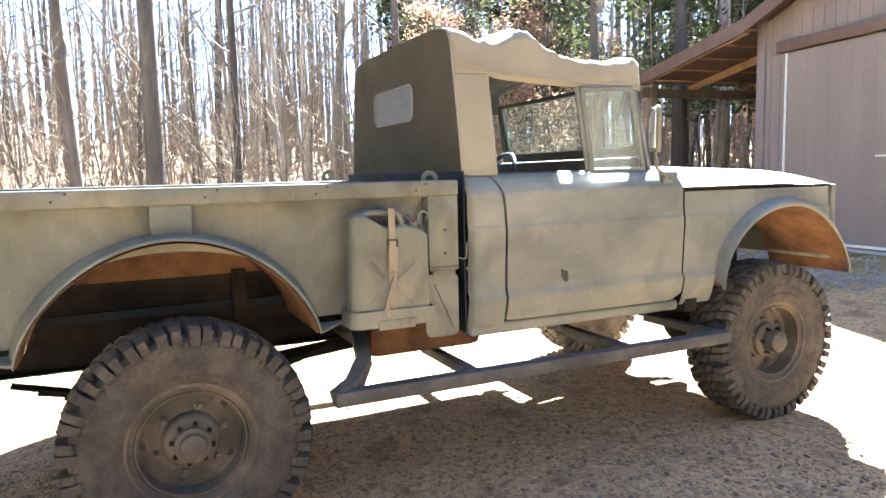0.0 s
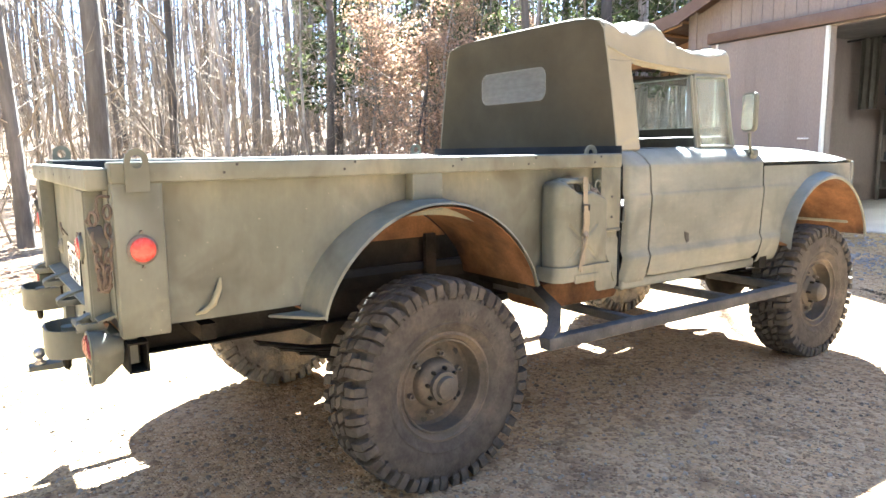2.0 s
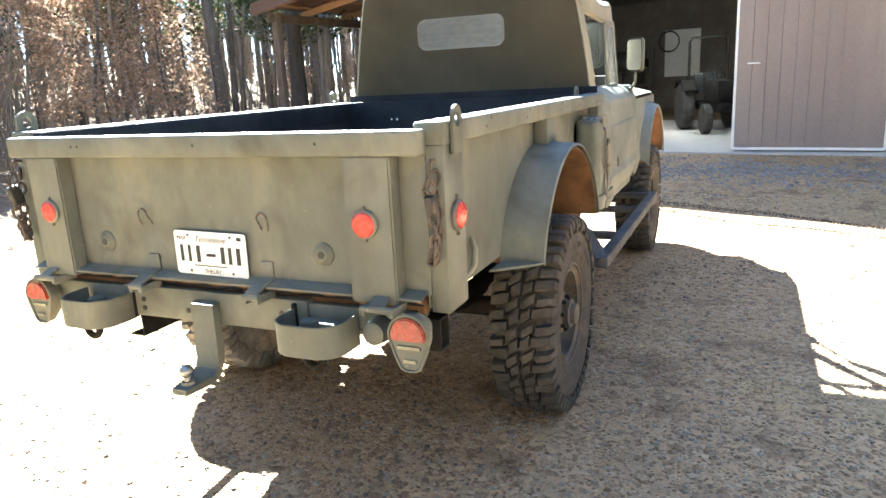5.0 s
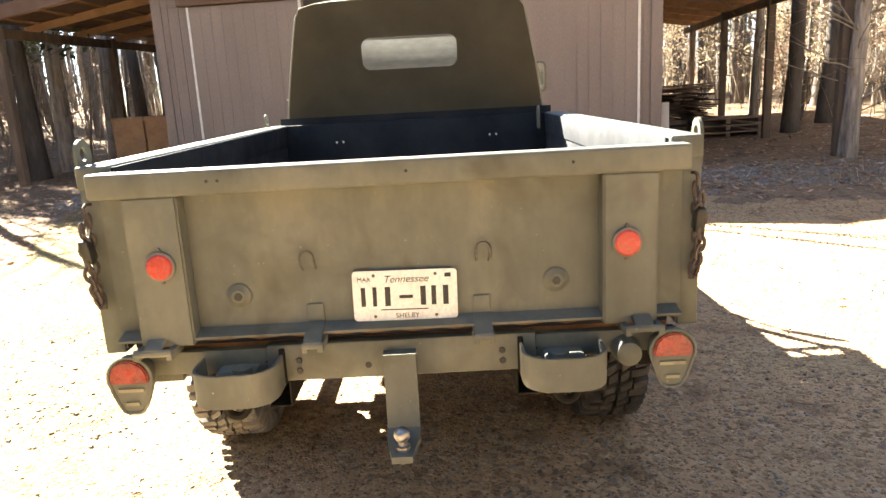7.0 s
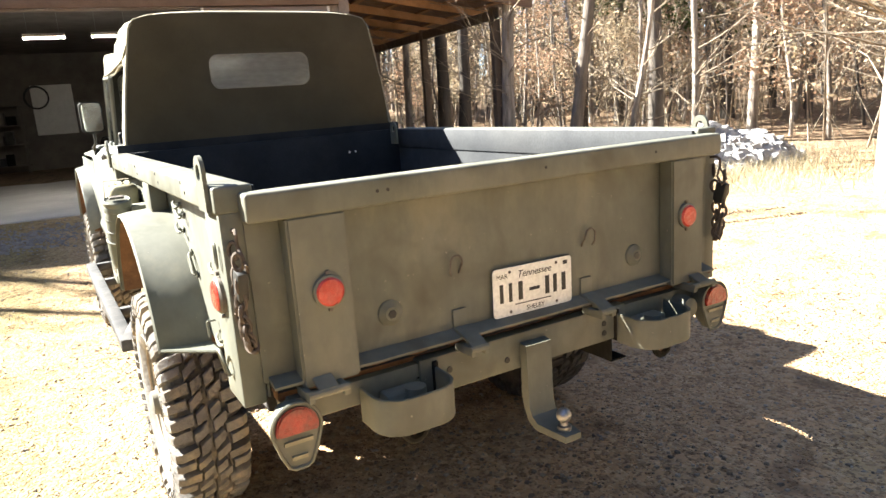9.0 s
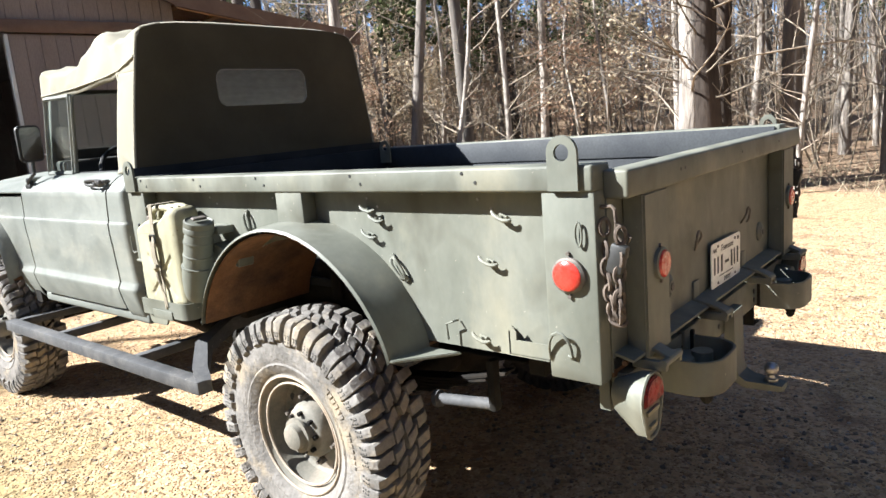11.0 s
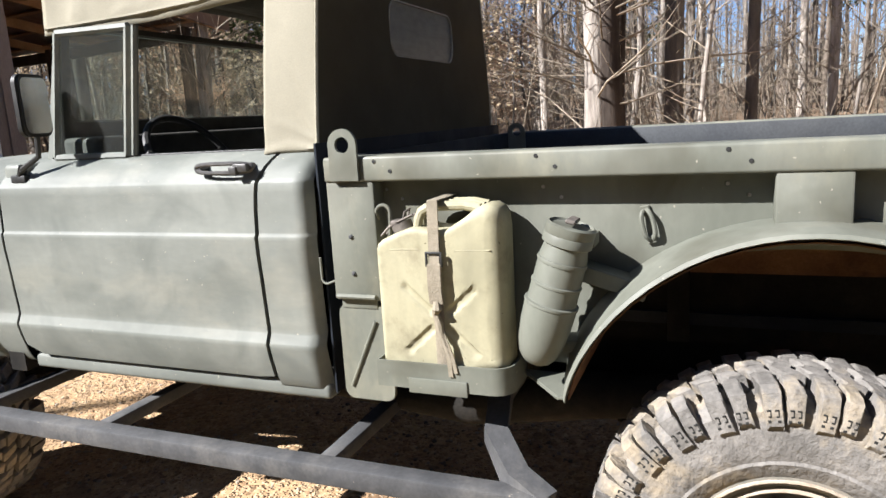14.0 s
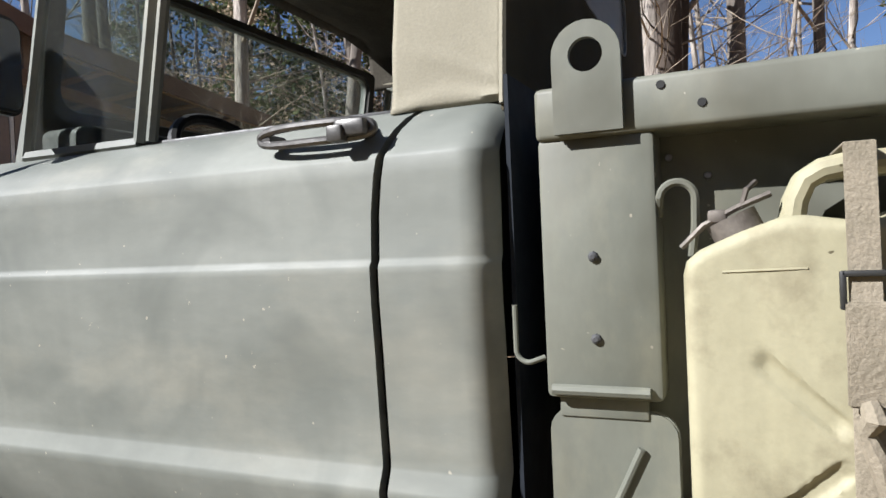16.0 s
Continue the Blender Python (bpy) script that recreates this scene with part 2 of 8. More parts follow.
GROUND_M = dirt_mat("gravel_dirt", (0.135, 0.08, 0.046), (0.378, 0.246, 0.134), (0.54, 0.4, 0.25), 78, (0.4, 0.32, 0.145))
LITTER = dirt_mat("leaf_litter", (0.075, 0.048, 0.032), (0.205, 0.14, 0.088), (0.33, 0.24, 0.155), 34, (0.26, 0.18, 0.115))
def olive_side(m):
    """The soil turns darker and more olive towards the west side of the yard."""
    N, L = m.node_tree.nodes, m.node_tree.links
    b = N["Principled BSDF"]
    src = b.inputs["Base Color"].links[0].from_socket
    tc, xyz, nz, add, mr, mx = N.new("ShaderNodeTexCoord"), N.new("ShaderNodeSeparateXYZ"), N.new("ShaderNodeTexNoise"), N.new("ShaderNodeMath"), N.new("ShaderNodeMapRange"), N.new("ShaderNodeMix")
    nz.inputs["Scale"].default_value, nz.inputs["Detail"].default_value = 1.6, 8.0
    add.operation, add.inputs[1].default_value = "MULTIPLY_ADD", 2.4
    mr.inputs[1].default_value, mr.inputs[2].default_value = 0.6, -0.6
    mx.data_type, mx.blend_type = "RGBA", "MULTIPLY"
    mx.inputs[7].default_value = (0.62, 0.7, 0.58, 1)
    L.new(tc.outputs["Object"], xyz.inputs[0]), L.new(tc.outputs["Object"], nz.inputs["Vector"])
    L.new(nz.outputs["Fac"], add.inputs[0]), L.new(xyz.outputs[0], add.inputs[2])
    L.new(add.outputs[0], mr.inputs[0]), L.new(mr.outputs[0], mx.inputs[0])
    L.new(src, mx.inputs[6]), L.new(mx.outputs[2], b.inputs["Base Color"])


olive_side(GROUND_M)
GRAVEL_M = mat("crushed_grey_stone", (0.13, 0.12, 0.112), (0.215, 0.2, 0.187), 12.0, 0.9, 0.6, fine=120, vary=0.4)
STONE_M = mat("pale_stone", (0.25, 0.2, 0.15), (0.4, 0.34, 0.265), 8.0, 0.9, 0.6, fine=60, vary=0.25)
DARKSTONE_M = mat("dark_stone", (0.1, 0.076, 0.056), (0.2, 0.155, 0.112), 25.0, 0.9, 0.4, fine=80)
RUBBLE_M = mat("white_broken_stone", (0.26, 0.255, 0.255), (0.43, 0.42, 0.41), 3.0, 0.9, 0.6, c3=(0.12, 0.11, 0.1), scale3=2.0, amount3=0.7, fine=60)
HANDLE = mat("dull_dark_metal", (0.07, 0.068, 0.065), (0.12, 0.115, 0.11), 20.0, 0.4, 0.1, metal=0.5)
SIDING = mat("taupe_siding", (0.243, 0.196, 0.168), (0.272, 0.22, 0.192), 1.5, 0.8, 0.2, c3=(0.3, 0.248, 0.214), scale3=0.8, stretch=(1, 1, 0.2))
TRIMWHITE = mat("white_trim", (0.72, 0.7, 0.66), (0.8, 0.78, 0.74), 6.0, 0.5, 0.05)
WOOD = mat("rough_sawn_pine", (0.36, 0.2, 0.1), (0.46, 0.28, 0.15), 3.0, 0.8, 0.3, c3=(0.25, 0.14, 0.075), scale3=4.0, stretch=(1, 0.15, 1))
WOOD_OLD = mat("weathered_wood", (0.14, 0.105, 0.078), (0.215, 0.165, 0.125), 5.0, 0.85, 0.4, c3=(0.09, 0.07, 0.055), stretch=(1, 1, 0.2), vary=0.25)
WOOD_DARK = mat("dark_old_boards", (0.08, 0.056, 0.041), (0.15, 0.108, 0.08), 6.0, 0.9, 0.5, c3=(0.05, 0.038, 0.03), stretch=(1, 0.2, 1), vary=0.45)
BARK_LOG = mat("fallen_log_bark", (0.1, 0.08, 0.064), (0.19, 0.155, 0.125), 9.0, 0.95, 0.8, c3=(0.27, 0.23, 0.19), scale3=4.0, fine=40, spec=0.1, dist=0.02)
ROOF_M = mat("brown_metal_roof", (0.14, 0.085, 0.06), (0.18, 0.115, 0.08), 3.0, 0.5, 0.1, metal=0.2)
CONCRETE = mat("concrete_slab", (0.38, 0.36, 0.33), (0.48, 0.45, 0.41), 2.0, 0.85, 0.3, c3=(0.28, 0.26, 0.24), scale3=1.0)
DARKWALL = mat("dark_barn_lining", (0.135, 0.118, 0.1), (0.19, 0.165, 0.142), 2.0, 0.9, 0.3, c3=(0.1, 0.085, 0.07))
TARP_BLUE = mat("blue_tarp", (0.013, 0.022, 0.04), (0.021, 0.032, 0.053), 4.0, 0.6, 0.3)
TARP_TAN = mat("tan_tarp", (0.045, 0.04, 0.03), (0.066, 0.058, 0.043), 4.0, 0.8, 0.3)
BARK = mat("grey_bark", (0.085, 0.074, 0.064), (0.16, 0.14, 0.121), 5.0, 0.95, 1.0, c3=(0.22, 0.195, 0.168), scale3=2.0, stretch=(1, 1, 0.2), fine=30, vary=0.35, spec=0.1, dist=0.02)
BARK_DARK = mat("dark_bark", (0.045, 0.036, 0.03), (0.085, 0.067, 0.055), 5.0, 0.95, 1.0, c3=(0.12, 0.1, 0.083), scale3=2.0, stretch=(1, 1, 0.2), fine=30, spec=0.1, dist=0.02)
BARK_PALE = mat("pale_bark", (0.215, 0.185, 0.158), (0.43, 0.385, 0.335), 13.0, 0.95, 1.0, c3=(0.09, 0.07, 0.056), scale3=5.0, amount3=0.8, stretch=(1, 1, 0.16), fine=50, vary=0.3, spec=0.1, dist=0.04)
TWIG = mat("bare_twig", (0.175, 0.143, 0.108), (0.3, 0.25, 0.192), 6.0, 0.95, 0.0, vary=0.35, spec=0.1)
FAR_BARK = mat("far_bark", (0.125, 0.1, 0.08), (0.225, 0.186, 0.152), 0.4, 0.95, 0.0, c3=(0.07, 0.056, 0.046), scale3=0.25, amount3=0.8, spec=0.05)


def leaf_mat(name, c1, c2):
    m = mat(name, c1, c2, 3.0, 0.8, 0.0, vary=0.2, spec=0.2)
    N, L = m.node_tree.nodes, m.node_tree.links
    b, out = N["Principled BSDF"], N["Material Output"]
    geo, hv = N.new("ShaderNodeNewGeometry"), N.new("ShaderNodeHueSaturation")
    src = b.inputs["Base Color"].links[0].from_socket
    L.new(src, hv.inputs["Color"])
    mr = N.new("ShaderNodeMapRange")
    mr.inputs[3].default_value, mr.inputs[4].default_value = 0.6, 1.45
    L.new(geo.outputs["Random Per Island"], mr.inputs[0]), L.new(mr.outputs[0], hv.inputs["Value"])
    L.new(hv.outputs[0], b.inputs["Base Color"])
    tl, ms = N.new("ShaderNodeBsdfTranslucent"), N.new("ShaderNodeMixShader")
    ms.inputs[0].default_value = 0.4
    L.new(hv.outputs[0], tl.inputs[0]), L.new(b.outputs[0], ms.inputs[1]), L.new(tl.outputs[0], ms.inputs[2]), L.new(ms.outputs[0], out.inputs[0])
    return m


LEAF_BROWN = leaf_mat("dry_beech_leaf", (0.33, 0.205, 0.13), (0.47, 0.325, 0.225))
NEEDLE = leaf_mat("pine_needle", (0.048, 0.06, 0.022), (0.085, 0.098, 0.04))
LEAF_TAN = leaf_mat("dry_tan_leaf", (0.33, 0.255, 0.16), (0.47, 0.385, 0.27))


def glow(name, colour, strength):
    m = bpy.data.materials.new(name)
    m.use_nodes = True
    b = m.node_tree.nodes["Principled BSDF"]
    b.inputs["Emission Color"].default_value, b.inputs["Emission Strength"].default_value = (*colour, 1), strength
    return m


TUBE_LIGHT = glow("lit_fluorescent_tube", (1.0, 0.97, 0.9), 15.0)


# ---- building helpers ----
def thing(name, label, category, group="", kind="", at=None):
    e = new(name)
    e.empty_display_size = 0.2
    if at is not None:
        e.matrix_world = at
    return tagged(e, label, category, group, kind)


def link(name, bm, material, parent=None, label="", smooth=None):
    me = bpy.data.meshes.new(name)
    bmesh.ops.recalc_face_normals(bm, faces=bm.faces)
    bm.to_mesh(me)
    bm.free()
    me.materials.append(material)
    if smooth:
        me.shade_smooth()
        me.set_sharp_from_angle(angle=radians(smooth))
    ob = new(name, me)
    if parent is not None:
        ob.parent = parent
    if label:
        ob["label"] = label
    return ob


def part(name, bm, material, parent, label="", smooth=35):
    return link(name, bm, material, parent, label, smooth)


def B():
    return bmesh.new()


def box(bm, x0, x1, y0, y1, z0, z1, bev=0.0, seg=2, m=None):
    r = bmesh.ops.create_cube(bm, size=1)
    vs = r["verts"]
    for v in vs:
        v.co = Vector(((x0 + x1) / 2 + v.co.x * (x1 - x0), (y0 + y1) / 2 + v.co.y * (y1 - y0), (z0 + z1) / 2 + v.co.z * (z1 - z0)))
    if m:
        bmesh.ops.transform(bm, matrix=m, verts=vs)
    if bev:
        es = list({e for v in vs for e in v.link_edges})
        bmesh.ops.bevel(bm, geom=es, offset=bev, segments=seg, affect="EDGES", profile=0.5)
    return bm


def tube(bm, pts, radii, n=10, cap=True):
    pts = [Vector(p) for p in pts]
    if not isinstance(radii, (list, tuple)):
        radii = [radii] * len(pts)
    rings, side = [], None
    for i, p in enumerate(pts):
        d = (pts[min(i + 1, len(pts) - 1)] - pts[max(i - 1, 0)]).normalized()
        if side is None:
            side = d.orthogonal().normalized()
        side = (side - d * side.dot(d)).normalized()
        up = d.cross(side)
        rings.append([bm.verts.new(p + (side * math.cos(a) + up * math.sin(a)) * radii[i]) for a in (2 * math.pi * k / n for k in range(n))])
    for a, c in zip(rings, rings[1:]):
        for k in range(n):
            bm.faces.new((a[k], a[(k + 1) % n], c[(k + 1) % n], c[k]))
    if cap:
        bm.faces.new(rings[0][::-1]), bm.faces.new(rings[-1])
    return bm


def lathe(bm, profile, n=40, m=Matrix(), cap=True):
    """profile: (along, radius) rows; turned about the local x axis."""
    rings = []
    for a, r in profile:
        rings.append([bm.verts.new(m @ Vector((a, r * math.cos(t), r * math.sin(t)))) for t in (2 * math.pi * k / n for k in range(n))])
    for a, c in zip(rings, rings[1:]):
        for k in range(n):
            bm.faces.new((a[k], a[(k + 1) % n], c[(k + 1) % n], c[k]))
    for ring in (rings[0], rings[-1]) if cap else ():
        bm.faces.new(ring)
    return bm


def slab(bm, outline, axis, a, b, bev=0.0):
    """A flat outline of two-number rows, pushed from a to b along the axis x, y or z."""
    def co(u, v, w):
        return {"x": (w, u, v), "y": (u, w, v), "z": (u, v, w)}[axis]
    lo = [bm.verts.new(co(u, v, a)) for u, v in outline]
    hi = [bm.verts.new(co(u, v, b)) for u, v in outline]
    bm.faces.new(lo), bm.faces.new(hi[::-1])
    n = len(lo)
    for k in range(n):
        bm.faces.new((lo[k], hi[k], hi[(k + 1) % n], lo[(k + 1) % n]))
    if bev:
        bmesh.ops.recalc_face_normals(bm, faces=bm.faces)
        es = [e for v in lo + hi for e in v.link_edges if len(e.link_faces) == 2 and e.calc_face_angle(0) > 0.5]
        bmesh.ops.bevel(bm, geom=list(set(es)), offset=bev, segments=2, affect="EDGES")
    return bm


def arc(cu, cv, r, a0, a1, n=12):
    return [(cu + r * math.cos(radians(a0 + (a1 - a0) * k / n)), cv + r * math.sin(radians(a0 + (a1 - a0) * k / n))) for k in range(n + 1)]


def rounded(u0, u1, v0, v1, r, n=5):
    return arc(u1 - r, v1 - r, r, 0, 90, n) + arc(u0 + r, v1 - r, r, 90, 180, n) + arc(u0 + r, v0 + r, r, 180, 270, n) + arc(u1 - r, v0 + r, r, 270, 360, n)


def ramp(rows, v):
    """Straight interpolation in (key, value) rows."""
    if v <= rows[0][0]:
        return rows[0][1]
    for (a, p), (c, q) in zip(rows, rows[1:]):
        if v <= c:
            return p + (q - p) * (v - a) / (c - a)
    return rows[-1][1]


def sheet(bm, grid):
    vs = [[bm.verts.new(p) for p in row] for row in grid]
    for a, c in zip(vs, vs[1:]):
        for k in range(len(a) - 1):
            bm.faces.new((a[k], a[k + 1], c[k + 1], c[k]))
    return bm


def thick(bm, t):
    bmesh.ops.remove_doubles(bm, verts=bm.verts, dist=0.0004)
    bmesh.ops.recalc_face_normals(bm, faces=bm.faces)
    bmesh.ops.solidify(bm, geom=list(bm.faces), thickness=t)
    return bm


# ---- ground ----
def ground_z(x, y):
    d = math.hypot(x, y - 2)
    rise = 0.2 * min(max((y - 5.5) / 4.5, 0), 1) ** 1.3
    hill = 0.0
    if d > 14:
        hill = 0.045 * (d - 14) * (0.55 + 0.45 * math.sin(math.atan2(y, x) * 2 + 0.6))
        # a wooded slope rises to the west
        west = min(max((-x / d - 0.25) / 0.5, 0), 1)
        hill += 0.065 * west * max(0, min(d, 75) - 17)
    rough = 0.03 * noise.noise((x * 0.5, y * 0.5, 3.1)) * min(max((d - 6) / 8, 0), 1) * (1 + d * 0.04)
    near = 0.006 * noise.noise((x * 2.1, y * 2.1, 0.4))
    if y > 8.5 and abs(x + 0.5) < 5:
        rough *= 0.1
    return rise + hill + rough + near


def ground():
    bm = B()
    radii = [0.0] + [0.21 * k for k in range(1, 50)] + [10.5 * 1.13 ** k for k in range(1, 46)]
    n = 192
    rows = []
    for r in radii:
        rows.append([(r * math.cos(2 * math.pi * k / n), 2 + r * math.sin(2 * math.pi * k / n)) for k in range(n + 1)])
    sheet(bm, [[(x, y, ground_z(x, y) if math.hypot(x, y - 2) < 160 else ground_z(x * 160 / math.hypot(x, y - 2), 2 + (y - 2) * 160 / math.hypot(x, y - 2))) for x, y in row] for row in rows])
    bmesh.ops.remove_doubles(bm, verts=bm.verts, dist=0.001)
    g = link("ground", bm, GROUND_M, smooth=60)
    g.data.materials.append(LITTER)
    for p in g.data.polygons:
        c = p.center
        edge = 9.5 + 2.0 * noise.noise((c.x * 0.2, c.y * 0.2, 7))
        if math.hypot(c.x, c.y - 2) > edge + (3.5 if c.y > 4 and c.x > -4 else 0) or c.x < -5.2 + noise.noise((c.x * 0.4, c.y * 0.4, 2)) or (c.x > 3.4 + noise.noise((c.x * 0.8, c.y * 0.8, 9)) and c.y > 6.6 - 0.12 * (c.x - 3) + 0.8 * noise.noise((c.x * 0.9, c.y * 0.9, 4))):
            p.material_index = 1
    tagged(g, "bare gravelly dirt yard running into leaf litter", "ground", kind="structure")


ground()


def stones(name, count, label, category, place, size, material, seed):
    """Loose stones: many small rough lumps in one mesh."""
    rng = random.Random(seed)
    verts, faces = [], []
    cube = [(-1, -1, -0.5), (1, -1, -0.6), (1, 1, -0.5), (-1, 1, -0.6), (-0.7, -0.6, 0.6), (0.6, -0.7, 0.5), (0.7, 0.6, 0.7), (-0.6, 0.7, 0.5)]
    quads = [(0, 3, 2, 1), (4, 5, 6, 7), (0, 1, 5, 4), (1, 2, 6, 5), (2, 3, 7, 6), (3, 0, 4, 7)]
    for _ in range(count):
        x, y, z = place(rng)
        s, a, k = size(rng), rng.random() * 6.3, len(verts)
        for u, v, w in cube:
            u, v, w = u * (0.7 + rng.random() * 0.6), v * (0.7 + rng.random() * 0.6), w * (0.6 + rng.random() * 0.8)
            verts.append((x + s * (u * math.cos(a) - v * math.sin(a)), y + s * (u * math.sin(a) + v * math.cos(a)), z + s * w))
        faces += [tuple(k + q for q in f) for f in quads]
    me = bpy.data.meshes.new(name)
    me.from_pydata(verts, [], faces)
    me.materials.append(material)
    return tagged(new(name, me), label, category, kind="stuff")


def yard_spot(rng):
    while True:
        x, y = rng.uniform(-6, 6), rng.uniform(-5, 9)
        if rng.random() < 1.2 - math.hypot(x - 1, y) / 8:
            return x, y, ground_z(x, y) + 0.001


stones("loose_gravel", 20000, "small loose tan and grey stones in the dirt", "gravel", yard_spot, lambda r: 0.003 + 0.009 * r.random() ** 3, STONE_M, 4)


def clump_spot(rng):
    while True:
        x, y = rng.uniform(-5, 6.5), rng.uniform(-5, 8.5)
        if noise.noise((x * 0.7, y * 0.7, 3.0)) + 0.4 * noise.noise((x * 3, y * 3, 5.0)) > rng.uniform(0.0, 0.45):
            return x, y, ground_z(x, y) + 0.001


stones("dark_gravel", 9000, "dark damp gravel lying in patches on the dirt", "gravel", clump_spot, lambda r: 0.003 + 0.01 * r.random() ** 3, DARKSTONE_M, 6)


def strip_spot(rng):
    u = rng.uniform(-6, 9)
    y = 8.6 - 0.1 * u + rng.gauss(0, 0.5)
    while noise.noise((u * 0.9, y * 1.6, 8.0)) < rng.uniform(-0.5, 0.25):
        u = rng.uniform(-6, 9)
        y = 8.6 - 0.1 * u + rng.gauss(0, 0.55)
    return u, y, ground_z(u, y) + 0.004


stones("crushed_stone_strip", 9000, "strip of dark grey crushed stone before the barn", "gravel", strip_spot, lambda r: 0.007 + 0.02 * r.random() ** 2.5, GRAVEL_M, 5)

DAMP = dirt_mat("damp_dark_dirt", (0.045, 0.032, 0.022), (0.11, 0.078, 0.05), (0.2, 0.15, 0.1), 60, (0.13, 0.09, 0.055))


def tyre_track(name, line, wide, seed):
    """A ragged strip of churned damp dirt along a wheel's way, broken where the ground is hard."""
    rng = random.Random(seed)
    V, F = [], []
    for (xa, ya), (xb, yb) in zip(line, line[1:]):
        d = Vector((xb - xa, yb - ya, 0))
        n = int(d.length / 0.012)
        side = Vector((-d.y, d.x, 0)).normalized()
        for k in range(n):
            c = Vector((xa, ya, 0)) + d * (k / n)
            w = wide * (0.55 + 0.9 * noise.noise((c.x * 2.2, c.y * 2.2, seed)))
            for _ in range(3):
                if w <= 0.01:
                    continue
                q = c + side * rng.gauss(0, w * 0.5)
                z = ground_z(q.x, q.y)
                r, a = rng.uniform(0.006, 0.02), rng.random() * math.tau
                i = len(V)
                ring = [(q.x + r * rng.uniform(0.6, 1.5) * math.cos(a + j * math.tau / 5), q.y + r * rng.uniform(0.6, 1.5) * math.sin(a + j * math.tau / 5), z - 0.006) for j in range(5)]
                V += ring + [(q.x, q.y, z + rng.uniform(0.006, 0.016))]
                F += [(i + j, i + (j + 1) % 5, i + 5) for j in range(5)]
    me = bpy.data.meshes.new(name)
    me.from_pydata(V, [], F)
    me.materials.append(DAMP)
    tagged(new(name, me), "dark damp clods along an old tyre track in the dirt", "tyre track", kind="stuff")


tyre_track("tyre_track", [(0.2, 6.7), (1.28, 6.19), (2.0, 5.93), (2.8, 5.45), (3.35, 4.98), (3.9, 4.5), (4.46, 4.08), (5.4, 3.63), (6.4, 3.3)], 0.13, 3)
tyre_track("tyre_track", [(0.6, 6.25), (0.97, 5.95), (1.48, 5.56), (2.25, 5.32), (2.9, 5.0), (3.4, 4.45), (4.07, 3.75), (5.24, 3.19), (6.2, 2.9)], 0.09, 5)

# ---- barn ----
BARN = Matrix.Translation((-0.5, 10.33, 0.2)) @ Matrix.Rotation(radians(-7.4), 4, "Z")
HALF, LONG = 4.29, 12.0
WALL_Z, RIDGE_Z, LEAN_W = 3.55, 5.1, 3.5
OPEN_L, OPEN_R, OPEN_Z = -1.65, 1.98, 3.0


